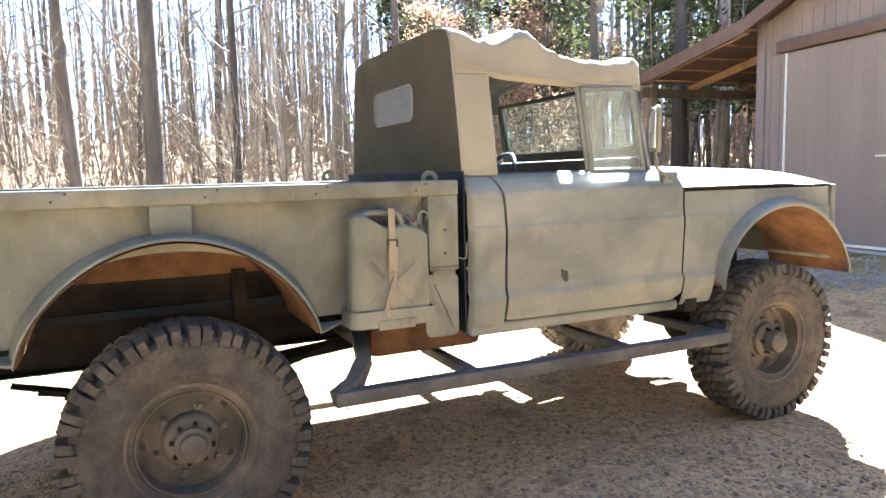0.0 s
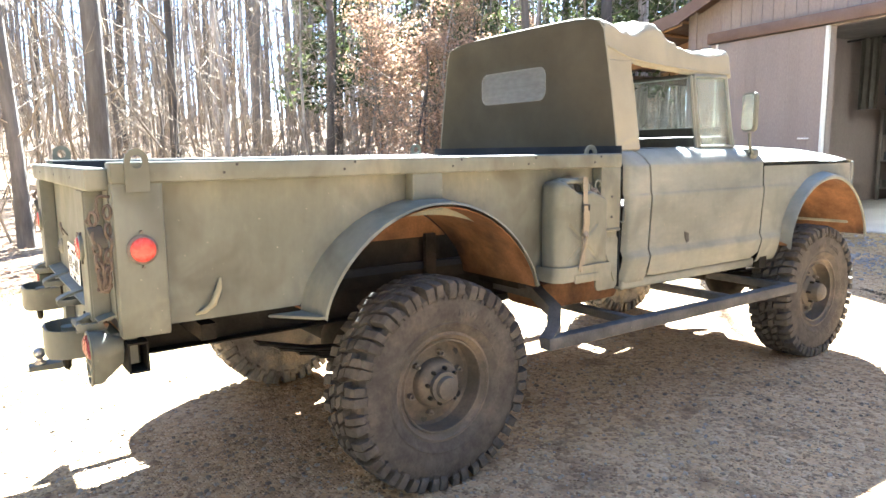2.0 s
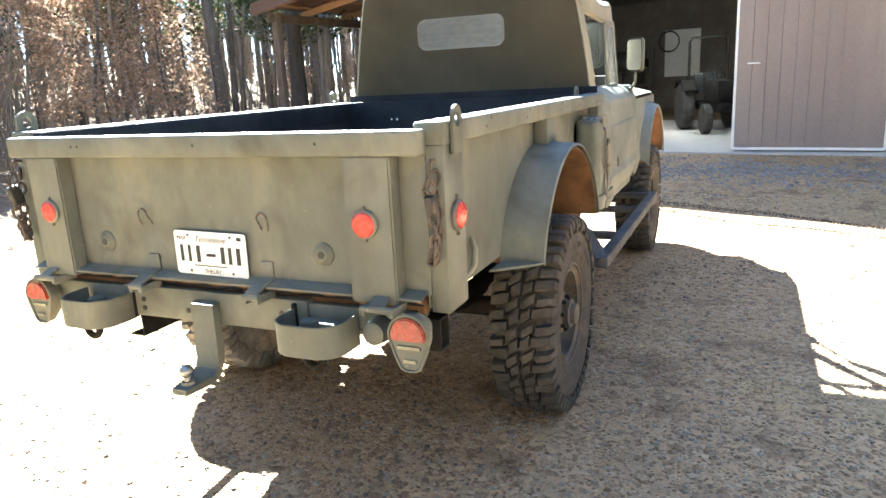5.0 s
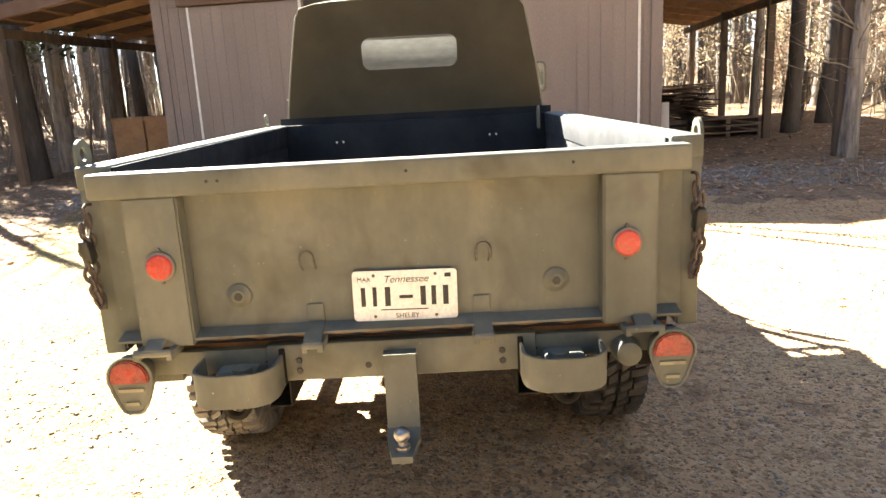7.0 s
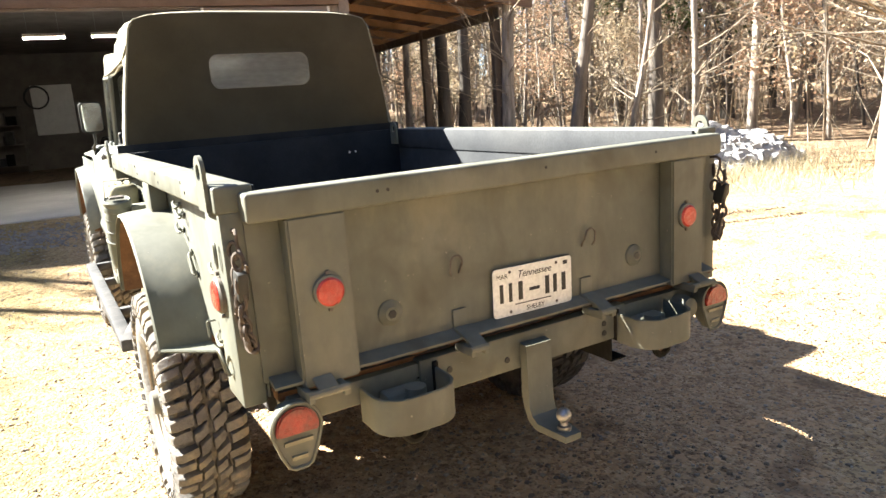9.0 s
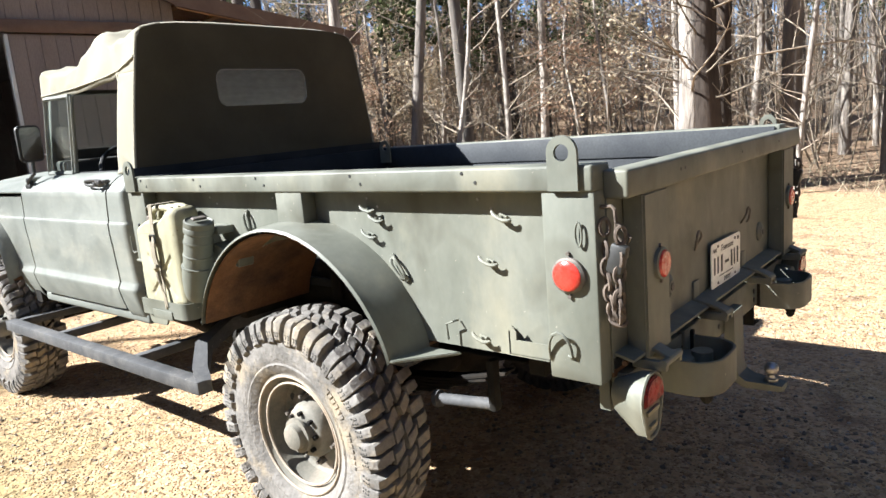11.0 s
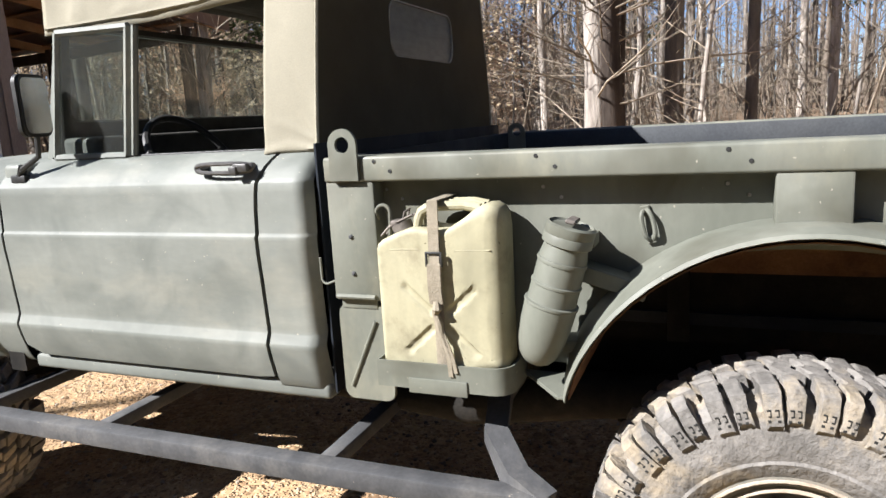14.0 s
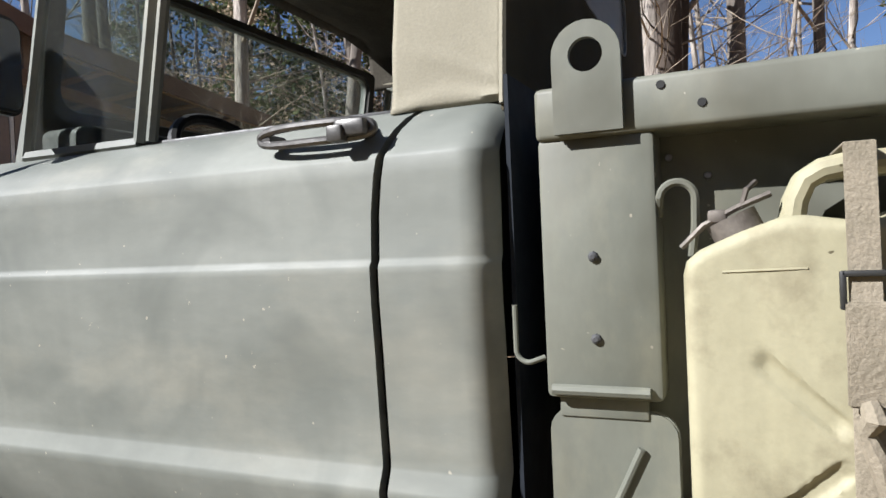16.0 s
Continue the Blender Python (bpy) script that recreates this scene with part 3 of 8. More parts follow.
def barn():
    b = thing("barn", "taupe vertical-sided pole barn with open sliding doors and lean-to roofs", "barn", at=BARN)

    def boards(x0, x1, z0, z1fn, y, name="wall"):
        """Upright siding boards with narrow grooves between them."""
        w = 0.203
        n = max(1, round((x1 - x0) / w))
        w = (x1 - x0) / n
        for k in range(n):
            bm = B()
            a, c = x0 + k * w + 0.004, x0 + (k + 1) * w - 0.004
            pts = [(a, z0), (c, z0), (c, z1fn(c)), (a, z1fn(a))]
            slab(bm, pts, "y", y, y + 0.014)
            part("siding_board", bm, SIDING, front)
        return n

    top = lambda x: WALL_Z + (RIDGE_Z - WALL_Z) * (1 - abs(x) / HALF)
    bm = B()
    slab(bm, [(-HALF, 0), (OPEN_L, 0), (OPEN_L, OPEN_Z), (OPEN_R, OPEN_Z), (OPEN_R, 0), (HALF, 0), (HALF, WALL_Z), (0, RIDGE_Z), (-HALF, WALL_Z)], "y", 0.0, 0.12)
    front = part("front_wall", bm, SIDING, b)
    boards(-HALF, OPEN_L, 0.02, lambda x: OPEN_Z + 0.02, -0.016)
    boards(OPEN_R, HALF, 0.02, lambda x: OPEN_Z + 0.02, -0.016)
    boards(-HALF, HALF, OPEN_Z + 0.03, top, -0.018)
    for s in (-1, 1):
        bm = B()
        box(bm, s * HALF - 0.06, s * HALF + 0.06, 0.13, LONG, 0, WALL_Z)
        part("side_wall", bm, SIDING, b)
        bm = B()
        box(bm, s * HALF - 0.09, s * HALF + 0.09, -0.05, 0.0, 0, WALL_Z + 0.1, 0.005)
        part("corner_trim", bm, SIDING, b)
    bm = B()
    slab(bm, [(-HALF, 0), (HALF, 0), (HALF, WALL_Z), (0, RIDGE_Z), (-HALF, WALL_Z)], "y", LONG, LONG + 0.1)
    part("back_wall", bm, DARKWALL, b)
    for s in (-1, 1):
        # main slope and the shallower lean-to slope
        bm = B()
        slab(bm, [(0, RIDGE_Z + 0.05), (s * HALF, WALL_Z + 0.05), (s * HALF, WALL_Z + 0.12), (0, RIDGE_Z + 0.12)], "y", -0.35, LONG + 0.3)
        part("roof", bm, ROOF_M, b)
        bm = B()
        e = s * (HALF + LEAN_W)
        slab(bm, [(s * HALF, WALL_Z + 0.05), (e, WALL_Z - 0.5), (e, WALL_Z - 0.43), (s * HALF, WALL_Z + 0.12)], "y", -0.35, LONG + 0.3)
        part("lean_to_roof", bm, ROOF_M, b)
        bm = B()
        slab(bm, [(s * HALF, WALL_Z - 0.12), (e, WALL_Z - 0.67), (e, WALL_Z - 0.44), (s * HALF, WALL_Z + 0.12)], "y", -0.39, -0.35)
        slab(bm, [(0, RIDGE_Z - 0.1), (s * HALF, WALL_Z - 0.1), (s * HALF, WALL_Z + 0.13), (0, RIDGE_Z + 0.13)], "y", -0.39, -0.352)
        part("fascia", bm, ROOF_M, b)
        for k in range(9):
            bm = B()
            y = -0.3 + k * 1.5
            slab(bm, [(s * (HALF + 0.06), WALL_Z - 0.14), (e, WALL_Z - 0.66), (e, WALL_Z - 0.52), (s * (HALF + 0.06), WALL_Z + 0.03)], "y", y, y + 0.05)
            part("rafter", bm, WOOD, b)
        for k in range(5):
            bm = B()
            x = s * (HALF + 0.3 + k * 0.72)
            z = WALL_Z + 0.05 - 0.55 * (abs(x) - HALF) / LEAN_W
            box(bm, x - 0.07, x + 0.07, -0.3, LONG, z - 0.03, z - 0.002)
            part("purlin", bm, WOOD, b)
        line = e - s * (0.57 if s > 0 else 0.3)
        bm = B()
        box(bm, line - 0.04, line + 0.04, -0.2, LONG, WALL_Z - 0.82, WALL_Z - 0.64)
        part("eave_beam", bm, WOOD_OLD, b)
        for k in range(4):
            bm = B()
            y = 0.05 + k * 3.6
            box(bm, line - 0.075, line + 0.075, y - 0.075, y + 0.075, -0.3, WALL_Z - 0.6, 0.006)
            part("post", bm, WOOD_OLD, b)
    # sliding doors, pushed outwards, with white edge trim
    for x0, x1 in ((OPEN_L - 2.02, OPEN_L), (OPEN_R, OPEN_R + 2.02)):
        bm = B()
        box(bm, x0, x1, -0.1, -0.06, 0.06, OPEN_Z + 0.0)
        d = part("sliding_door", bm, SIDING, b)
        n = 10
        for k in range(n):
            bm = B()
            a = x0 + 0.03 + (x1 - x0 - 0.06) * k / n
            gap = 0.001 if x0 < 0 else 0.004
            box(bm, a + gap, a + (x1 - x0 - 0.06) / n - gap, -0.112, -0.1, 0.1, OPEN_Z - 0.02)
            part("door_board", bm, SIDING, d)
        bm = B()
        for x in (x0, x1):
            box(bm, x - 0.02, x + 0.02, -0.118, -0.055, 0.06, OPEN_Z)
        box(bm, x0, x1, -0.1165, -0.056, 0.045, 0.085)
        part("edge_trim", bm, TRIMWHITE, d, "white edge trim")
        bm = B()
        hx = x1 - 0.28 if x0 < 0 else x0 + 0.25
        box(bm, hx - 0.09, hx + 0.09, -0.14, -0.115, 1.33, 1.355, 0.004)
        part("pull_handle", bm, TRIMWHITE, d, "white pull handle")
    bm = B()
    box(bm, OPEN_L - 2.2, OPEN_R + 2.2, -0.16, -0.02, OPEN_Z + 0.02, OPEN_Z + 0.2, 0.008)
    part("door_track", bm, ROOF_M, b, "brown door track cover")
    bm = B()
    box(bm, -HALF + 0.05, HALF - 0.05, -0.25, LONG, -0.3, 0.02, 0.01)
    part("floor_slab", bm, CONCRETE, b)
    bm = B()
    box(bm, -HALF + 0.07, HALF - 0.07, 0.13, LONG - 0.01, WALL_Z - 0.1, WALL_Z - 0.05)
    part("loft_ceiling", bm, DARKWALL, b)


barn()


def shop_light(x, y):
    t = thing("shop_light", "lit white fluorescent strip light hanging in the barn", "light", "barn lights", at=BARN @ pose(x, y, 2.93, 0, 0, 90))
    bm = B()
    slab(bm, [(-0.06, 0.0), (0.06, 0.0), (0.035, 0.06), (-0.035, 0.06)], "y", -0.34, 0.34)
    part("housing", bm, TRIMWHITE, t)
    for s in (-1, 1):
        bm = B()
        tube(bm, [(s * 0.03, -0.33, -0.015), (s * 0.03, 0.33, -0.015)], 0.014, 8)
        part("lamp_tube", bm, TUBE_LIGHT, t, "glowing tube")
        bm = B()
        tube(bm, [(0, s * 0.25, 0.05), (0, s * 0.25, 0.53)], 0.004, 5)
        part("hanger", bm, STEEL, t)


for sx, sy in ((-1.62, 2.75), (-0.53, 2.75), (0.58, 2.75), (1.7, 2.75)):
    shop_light(sx, sy)


def shelf_unit(x, y, rz):
    t = thing("shelf_unit", "dark wooden shelf half filled with boxes against the barn wall", "shelf", at=BARN @ pose(x, y, 0.02, 0, 0, rz))
    for sx in (-0.9, 0.9):
        for sy in (-0.2, 0.2):
            bm = B()
            box(bm, sx - 0.03, sx + 0.03, sy - 0.03, sy + 0.03, 0, 2.0, 0.004)
            part("upright", bm, DARKWALL, t)
    for z in (0.25, 0.85, 1.4, 1.95):
        bm = B()
        box(bm, -0.95, 0.95, -0.25, 0.25, z, z + 0.03, 0.003)
        part("shelf_board", bm, DARKWALL, t)
    rng = random.Random(int(x * 10 + y * 7))
    for z in (0.28, 0.88, 1.43):
        u = -0.85
        while u < 0.6:
            w, h = rng.uniform(0.15, 0.35), rng.uniform(0.12, 0.4)
            if rng.random() < 0.75:
                bm = B()
                box(bm, u, u + w, -0.2, 0.15, z, z + h, 0.006)
                tagged(link("box", bm, rng.choice([INTERIOR, STEELGREY, UNDER, DARKWALL]), smooth=35), "small storage box standing on the barn shelf", "box", "boxes on the barn shelves").matrix_world = t.matrix_world
            u += w + 0.05


shelf_unit(-3.2, LONG - 0.4, 0)
shelf_unit(1.4, LONG - 0.4, 0)
shelf_unit(3.85, 5.5, 90)
shelf_unit(-3.85, 6.5, 90)


def parked_tractor():
    t = thing("small_tractor", "dark small tractor parked in the shade of the barn", "tractor", at=BARN @ pose(0.98, 4.0, 0.02, 0, 0, 205))
    bm = B()
    box(bm, -0.25, 0.25, 0.0, 1.1, 0.6, 1.05, 0.05)
    part("hood", bm, UNDER, t)
    bm = B()
    box(bm, -0.22, 0.22, -0.75, 1.2, 0.42, 0.6, 0.03)
    part("chassis", bm, UNDER, t)
    bm = B()
    box(bm, -0.25, 0.25, -0.75, -0.35, 0.75, 0.85, 0.03)
    box(bm, -0.25, 0.25, -0.82, -0.74, 0.8, 1.2, 0.03)
    part("seat", bm, BLACK, t)
    bm = B()
    tube(bm, [(0, 0.02, 1.0), (0, -0.2, 1.2)], 0.02, 8)
    tube(bm, [(0.19 * math.cos(a), -0.2 + 0.08 * math.sin(a), 1.2 + 0.17 * math.sin(a)) for a in (k * math.pi / 10 for k in range(21))], 0.014, 6, False)
    part("steering_wheel", bm, BLACK, t)
    for x, y, r, w in ((-0.5, -0.5, 0.5, 0.24), (0.5, -0.5, 0.5, 0.24), (-0.42, 0.95, 0.3, 0.16), (0.42, 0.95, 0.3, 0.16)):
        bm = B()
        lathe(bm, [(-w / 2, r * 0.5), (-w / 2, r * 0.9), (-w * 0.35, r), (w * 0.35, r), (w / 2, r * 0.9), (w / 2, r * 0.5)], 28, Matrix.Translation((x, y, r)))
        part("wheel", bm, RUBBER, t)
    bm = B()
    tube(bm, [(-0.4, -0.6, 0.5), (-0.4, -0.62, 1.85), (-0.34, -0.62, 1.93), (0.34, -0.62, 1.93), (0.4, -0.62, 1.85), (0.4, -0.6, 0.5)], 0.03, 8)
    part("roll_bar", bm, UNDER, t)
    for x in (-0.52, 0.52):
        bm = B()
        slab(bm, [(-0.95, 0.9), (-0.8, 1.04), (-0.25, 1.06), (0.02, 0.85), (-0.05, 0.83), (-0.3, 1.02), (-0.78, 1.0), (-0.9, 0.88)], "x", x - 0.13, x + 0.13)
        part("mudguard", bm, UNDER, t)


parked_tractor()


def wall_bits():
    bm = B()
    box(bm, -0.55, 0.55, -0.03, 0.0, 0, 1.45, 0.01)
    ob = link("white_panel", bm, TRIMWHITE, smooth=35)
    ob.matrix_world = BARN @ pose(-1.44, LONG - 0.03, 1.1)
    tagged(ob, "white board hanging on the back wall of the barn", "board")
    bm = B()
    for k in range(4):
        tube(bm, [((0.3 + 0.01 * k) * math.cos(a), -0.03 - 0.02 * k, (0.3 + 0.01 * k) * math.sin(a)) for a in (j * math.pi / 12 for j in range(25))], 0.013, 6, False)
    ob = link("coiled_hose", bm, BLACK, smooth=50)
    ob.matrix_world = BARN @ pose(-1.85, LONG - 0.05, 2.2)
    tagged(ob, "black hose coiled on the barn's back wall", "hose")


wall_bits()


def lean_to_bits():
    bm = B()
    box(bm, -0.075, 0.075, -0.02, 0.02, 0, 0.92, 0.008)
    ob = link("white_panel", bm, TRIMWHITE, smooth=35)
    ob.matrix_world = BARN @ pose(4.88, 2.3, -0.02, -4, 0, 0)
    tagged(ob, "narrow white board leaning by the barn's corner", "board")
    bm = B()
    tube(bm, [(0, 0, 0.1), (0, 0, 0.055), (0.02, -0.01, 0.04), (0.1, -0.02, 0.038)], 0.036, 12)
    ob = link("drain_elbow", bm, TRIMWHITE, smooth=40)
    ob.matrix_world = BARN @ pose(4.18, -0.12, -0.06)
    tagged(ob, "white plastic drain elbow at the foot of the barn", "pipe")
    c = thing("dark_crate", "dark crate under the lumber stack", "crate", at=BARN @ pose(5.3, 4.75, -0.02, 0, 0, 12))
    bm = B()
    box(bm, -0.33, 0.33, -0.5, 0.5, 0, 0.47, 0.01)
    part("body", bm, UNDER, c)
    for z in (0.08, 0.24, 0.4):
        bm = B()
        box(bm, -0.34, 0.34, -0.516, -0.502, z - 0.05, z + 0.05, 0.003)
        part("slat", bm, WOOD_DARK, c)


lean_to_bits()


def hanging_tarps():
    """Sheets hung over a bar at one side of the barn."""
    y = 4.45
    bar_ = thing("hanging_bar", "dark steel bar with sheets hung over it in the barn", "bar", at=BARN @ pose(0, y, 3.4))
    bm = B()
    tube(bm, [(-HALF + 0.06, 0, 0), (-1.6, 0, 0)], 0.02, 8)
    part("bar", bm, UNDER, bar_)
    bm = B()
    tube(bm, [(-1.65, 0, 0), (-1.65, 0, 0.7)], 0.012, 8)
    part("hanger", bm, UNDER, bar_)
    for x, w, drop, m in ((-3.7, 0.42, 1.45, TARP_TAN), (-3.22, 0.3, 1.2, TARP_BLUE), (-2.84, 0.32, 1.3, TARP_TAN), (-2.45, 0.42, 1.25, TARP_BLUE), (-2.06, 0.32, 1.15, TARP_TAN)):
        bm = B()
        grid = []
        for k in range(17):
            u = -w / 2 + w * k / 16
            grid.append([(u, 0.03 * math.sin(k * 1.1 + x * 5) * (0.4 + v), 0.023 - drop * v) for v in (0, 0.25, 0.5, 0.75, 1.0)])
        sheet(bm, grid)
        thick(bm, 0.006)
        ob = link("hanging_sheet", bm, m, smooth=60)
        ob.matrix_world = BARN @ pose(x, y - 0.026, 3.4)
        tagged(ob, "faded blue plastic sheet hanging in the barn" if m is TARP_BLUE else "tan cloth sheet hanging in the barn", "sheet", "sheets hung in the barn")


hanging_tarps()


def timber_stack():
    rng = random.Random(8)
    t = thing("lumber_stack", "untidy stack of dark weathered boards under the lean-to", "lumber", at=BARN @ pose(5.75, 5.2, 0.0, 0, 0, 12))
    for lv in range(12):
        for k in range(4):
            bm = B()
            z = 0.46 + lv * 0.045
            x = -0.62 + k * 0.28 + rng.uniform(-0.06, 0.06)
            l = rng.uniform(0.6, 1.15) * (1 - 0.03 * max(0, lv - 7))
            w = rng.uniform(0.12, 0.24)
            box(bm, x, x + w, -l, l * rng.uniform(0.7, 1.0), z, z + rng.uniform(0.02, 0.036), 0.004, 1, Matrix.Rotation(rng.uniform(-0.13, 0.13), 4, "Z"))
            part("board", bm, WOOD_DARK, t)
    for k in range(9):
        bm = B()
        y = rng.uniform(-0.7, 0.7)
        tube(bm, [(-0.75, y, 1.0 + 0.02 * k), (0.1, y + rng.uniform(-0.2, 0.2), 1.03 + 0.02 * k), (0.8, y + rng.uniform(-0.4, 0.4), 0.98 + 0.03 * k)], [0.02, 0.018, 0.01], 6)
        part("stick", bm, WOOD_DARK, t)
    p = thing("wooden_pallet", "weathered slatted pallets stacked beneath boards", "pallet", at=BARN @ pose(6.5, 4.9, -0.02, 0, 0, 12))
    for lv in range(3):
        for k in range(3):
            bm = B()
            box(bm, -0.8 + k * 0.75, -0.7 + k * 0.75, -0.6, 0.6, lv * 0.15 + 0.02, lv * 0.15 + 0.11)
            part("stringer", bm, WOOD_OLD, p)
        for k in range(7):
            bm = B()
            box(bm, -0.85, 0.85, -0.6 + k * 0.175, -0.47 + k * 0.175, lv * 0.15 + 0.11, lv * 0.15 + 0.135)
            part("slat", bm, WOOD_OLD, p)
    for a, c, r in (((-8.1, 7.2), (-9.5, 12.0), 0.13), ((-14.0, 3.2), (-20.0, 6.3), 0.17)):
        bm = B()
        pts = []
        for k in range(13):
            x, y = a[0] + (c[0] - a[0]) * k / 12 + 0.05 * math.sin(k * 1.1), a[1] + (c[1] - a[1]) * k / 12
            pts.append((x, y, ground_z(x, y) + r * 0.75))
        tube(bm, pts, [r * (1 - 0.025 * k) for k in range(13)], 12)
        tagged(link("fallen_log", bm, BARK_LOG, smooth=50), "grey fallen log lying among dry leaves", "log", "logs at the wood's edge")
    for x in (-6.3, -5.55):
        c = thing("plywood_crate", "pale plywood crate standing under the lean-to", "crate", "crates under the lean-to", at=BARN @ pose(x, 2.2, ground_z(-6, 12) - 0.2))
        bm = B()
        box(bm, -0.35, 0.35, -0.35, 0.35, 0, 1.15, 0.008)
        part("body", bm, WOOD, c)
        for z in (0.06, 1.05):
            bm = B()
            box(bm, -0.37, 0.37, -0.372, -0.352, z, z + 0.08, 0.004)
            part("batten", bm, WOOD, c)


timber_stack()


def mound_spot(rng):
    a, r = rng.random() * 6.3, math.sqrt(rng.random())
    x, y = 9.6 + 2.1 * r * math.cos(a), 7.0 + 1.35 * r * math.sin(a)
    return x, y, ground_z(x, y) + 0.66 * (1 - r * r) * (0.8 + 0.7 * noise.noise((x * 1.3, y * 1.3, 1.0)))


stones("rubble_pile", 3600, "heap of pale broken stone and brush beside the yard", "rubble", mound_spot, lambda r: 0.025 + 0.12 * r.random() ** 3.5, RUBBLE_M, 11)

# ---- the truck ----
TRUCK = thing("military_truck", "faded olive military pickup truck with canvas top and lugged tyres", "truck")
HUB_Z, REAR_Y, FRONT_Y, WHEEL_X, TYRE_R = 0.44, 1.2, 4.31, 0.852, 0.452


def flip(bm, s):
    """Mirror to the truck's left side where s is -1."""
    if s < 0:
        bmesh.ops.scale(bm, vec=(-1, 1, 1), verts=bm.verts)
    return bm


def tp(name, bm, material, s=1, parent=None, label="", smooth=35):
    return part(name, flip(bm, s), material, parent or TRUCK, label, smooth)


# wheels: local x points outward
LUGS = 24


def tyre_mesh(worn):
    """Mud-terrain tyre: paired shoulder lugs that run down on to the sidewall, staggered blocks between."""
    bm = B()
    prof = [(-0.1, 0.225), (-0.118, 0.25), (-0.131, 0.3), (-0.13, 0.352), (-0.122, 0.392), (-0.1, 0.41), (0, 0.418), (0.1, 0.41), (0.122, 0.392), (0.13, 0.352), (0.131, 0.3), (0.125, 0.281), (0.128, 0.274), (0.118, 0.25), (0.1, 0.225)]
    lathe(bm, prof, 76, Matrix(), False)
    rng = random.Random(3)

    def ring_lug(outer, inner, s, a, da, skew):
        """A block with the given section, drawn over the angle a - da to a + da and leaning with its depth."""
        def put(x, r, q):
            t = q + skew * (abs(x) - 0.06) / 0.08 + rng.gauss(0, 0.004)
            r += rng.gauss(0, 0.0013)
            return bm.verts.new((s * x, r * math.sin(t), r * math.cos(t)))
        x0, n = outer[0][0], len(outer)
        low = [[put(x, r, a + k * da) for x, r in inner] for k in (-1, 1)]
        edge = [[put(x - 0.0008, r - 0.0035, a + k * da * 0.93) for x, r in outer] for k in (-1, 1)]
        top = [[put(x, r, a + k * da * 0.78) for x, r in outer] for k in (-1, 1)]
        for i in range(n - 1):
            bm.faces.new((top[0][i], top[1][i], top[1][i + 1], top[0][i + 1]))
            for k in (0, 1):
                bm.faces.new((edge[k][i], edge[k][i + 1], top[k][i + 1], top[k][i]))
                bm.faces.new((low[k][i], low[k][i + 1], edge[k][i + 1], edge[k][i]))
        for i in (0, n - 1):
            bm.faces.new((low[0][i], edge[0][i], top[0][i], top[1][i], edge[1][i], low[1][i]))
        return low

    # worn only makes the side lugs shorter and flatter
    side = 0.1365 if worn else 0.1405
    n = LUGS
    pitch = math.tau / n
    rings = {}
    for k in range(n):
        for s in (-1, 1):
            a = (k + (0.5 if s > 0 else 0.0)) * pitch
            for dq, wide, x0, foot in ((-0.222, 0.18, 0.052, 0.358), (0.192, 0.158, 0.068, 0.368)):
                foot += 0.024 * worn
                j = rng.uniform(-0.008, 0.008)
                h = rng.uniform(-0.002, 0.001)
                outer = [(x0, TYRE_R + h), (0.112, TYRE_R - 0.003 + h), (0.131, 0.438), (side, 0.405), (side, foot + 0.008), (0.133, foot)]
                inner = [(x0, 0.405), (0.105, 0.402), (0.118, 0.392), (0.127, 0.37), (0.129, foot + 0.006), (0.129, foot - 0.004)]
                rings.setdefault((s, 0), []).append(ring_lug(outer, inner, s, a + dq * pitch + j, wide * pitch, 0.03 * s))
            for dq, wide, x0, x1 in ((-0.1, 0.2, 0.006, 0.043), (0.36, 0.17, 0.012, 0.058)):
                outer = [(x0, TYRE_R + 0.001), ((x0 + x1) / 2, TYRE_R + 0.002), (x1, TYRE_R)]
                inner = [(x0, 0.41), ((x0 + x1) / 2, 0.41), (x1, 0.408)]
                rings.setdefault((s, 1), []).append(ring_lug(outer, inner, s, a + dq * pitch + rng.uniform(-0.01, 0.01), wide * pitch, 0.12 * s))
    # the groove floor that joins one lug to the next
    for lugs in rings.values():
        for a, c in zip(lugs, lugs[1:] + lugs[:1]):
            bm.faces.new((a[1][0], a[1][1], c[0][1], c[0][0]))
    # raised bars of the sidewall markings
    for k in range(15):
        a = 0.5 + k * 0.062
        if k in (6, 7):
            continue
        x, r, w = 0.1315, 0.318, 0.018
        vs = [bm.verts.new((xx, rr * math.sin(q), rr * math.cos(q))) for xx in (0.129, 0.1335) for rr, q in ((r - 0.012, a - w), (r + 0.012, a - w), (r + 0.012, a + w), (r - 0.012, a + w))]
        bm.faces.new(vs[4:])
        for i in range(4):
            bm.faces.new((vs[i], vs[(i + 1) % 4], vs[4 + (i + 1) % 4], vs[4 + i]))
    return bm


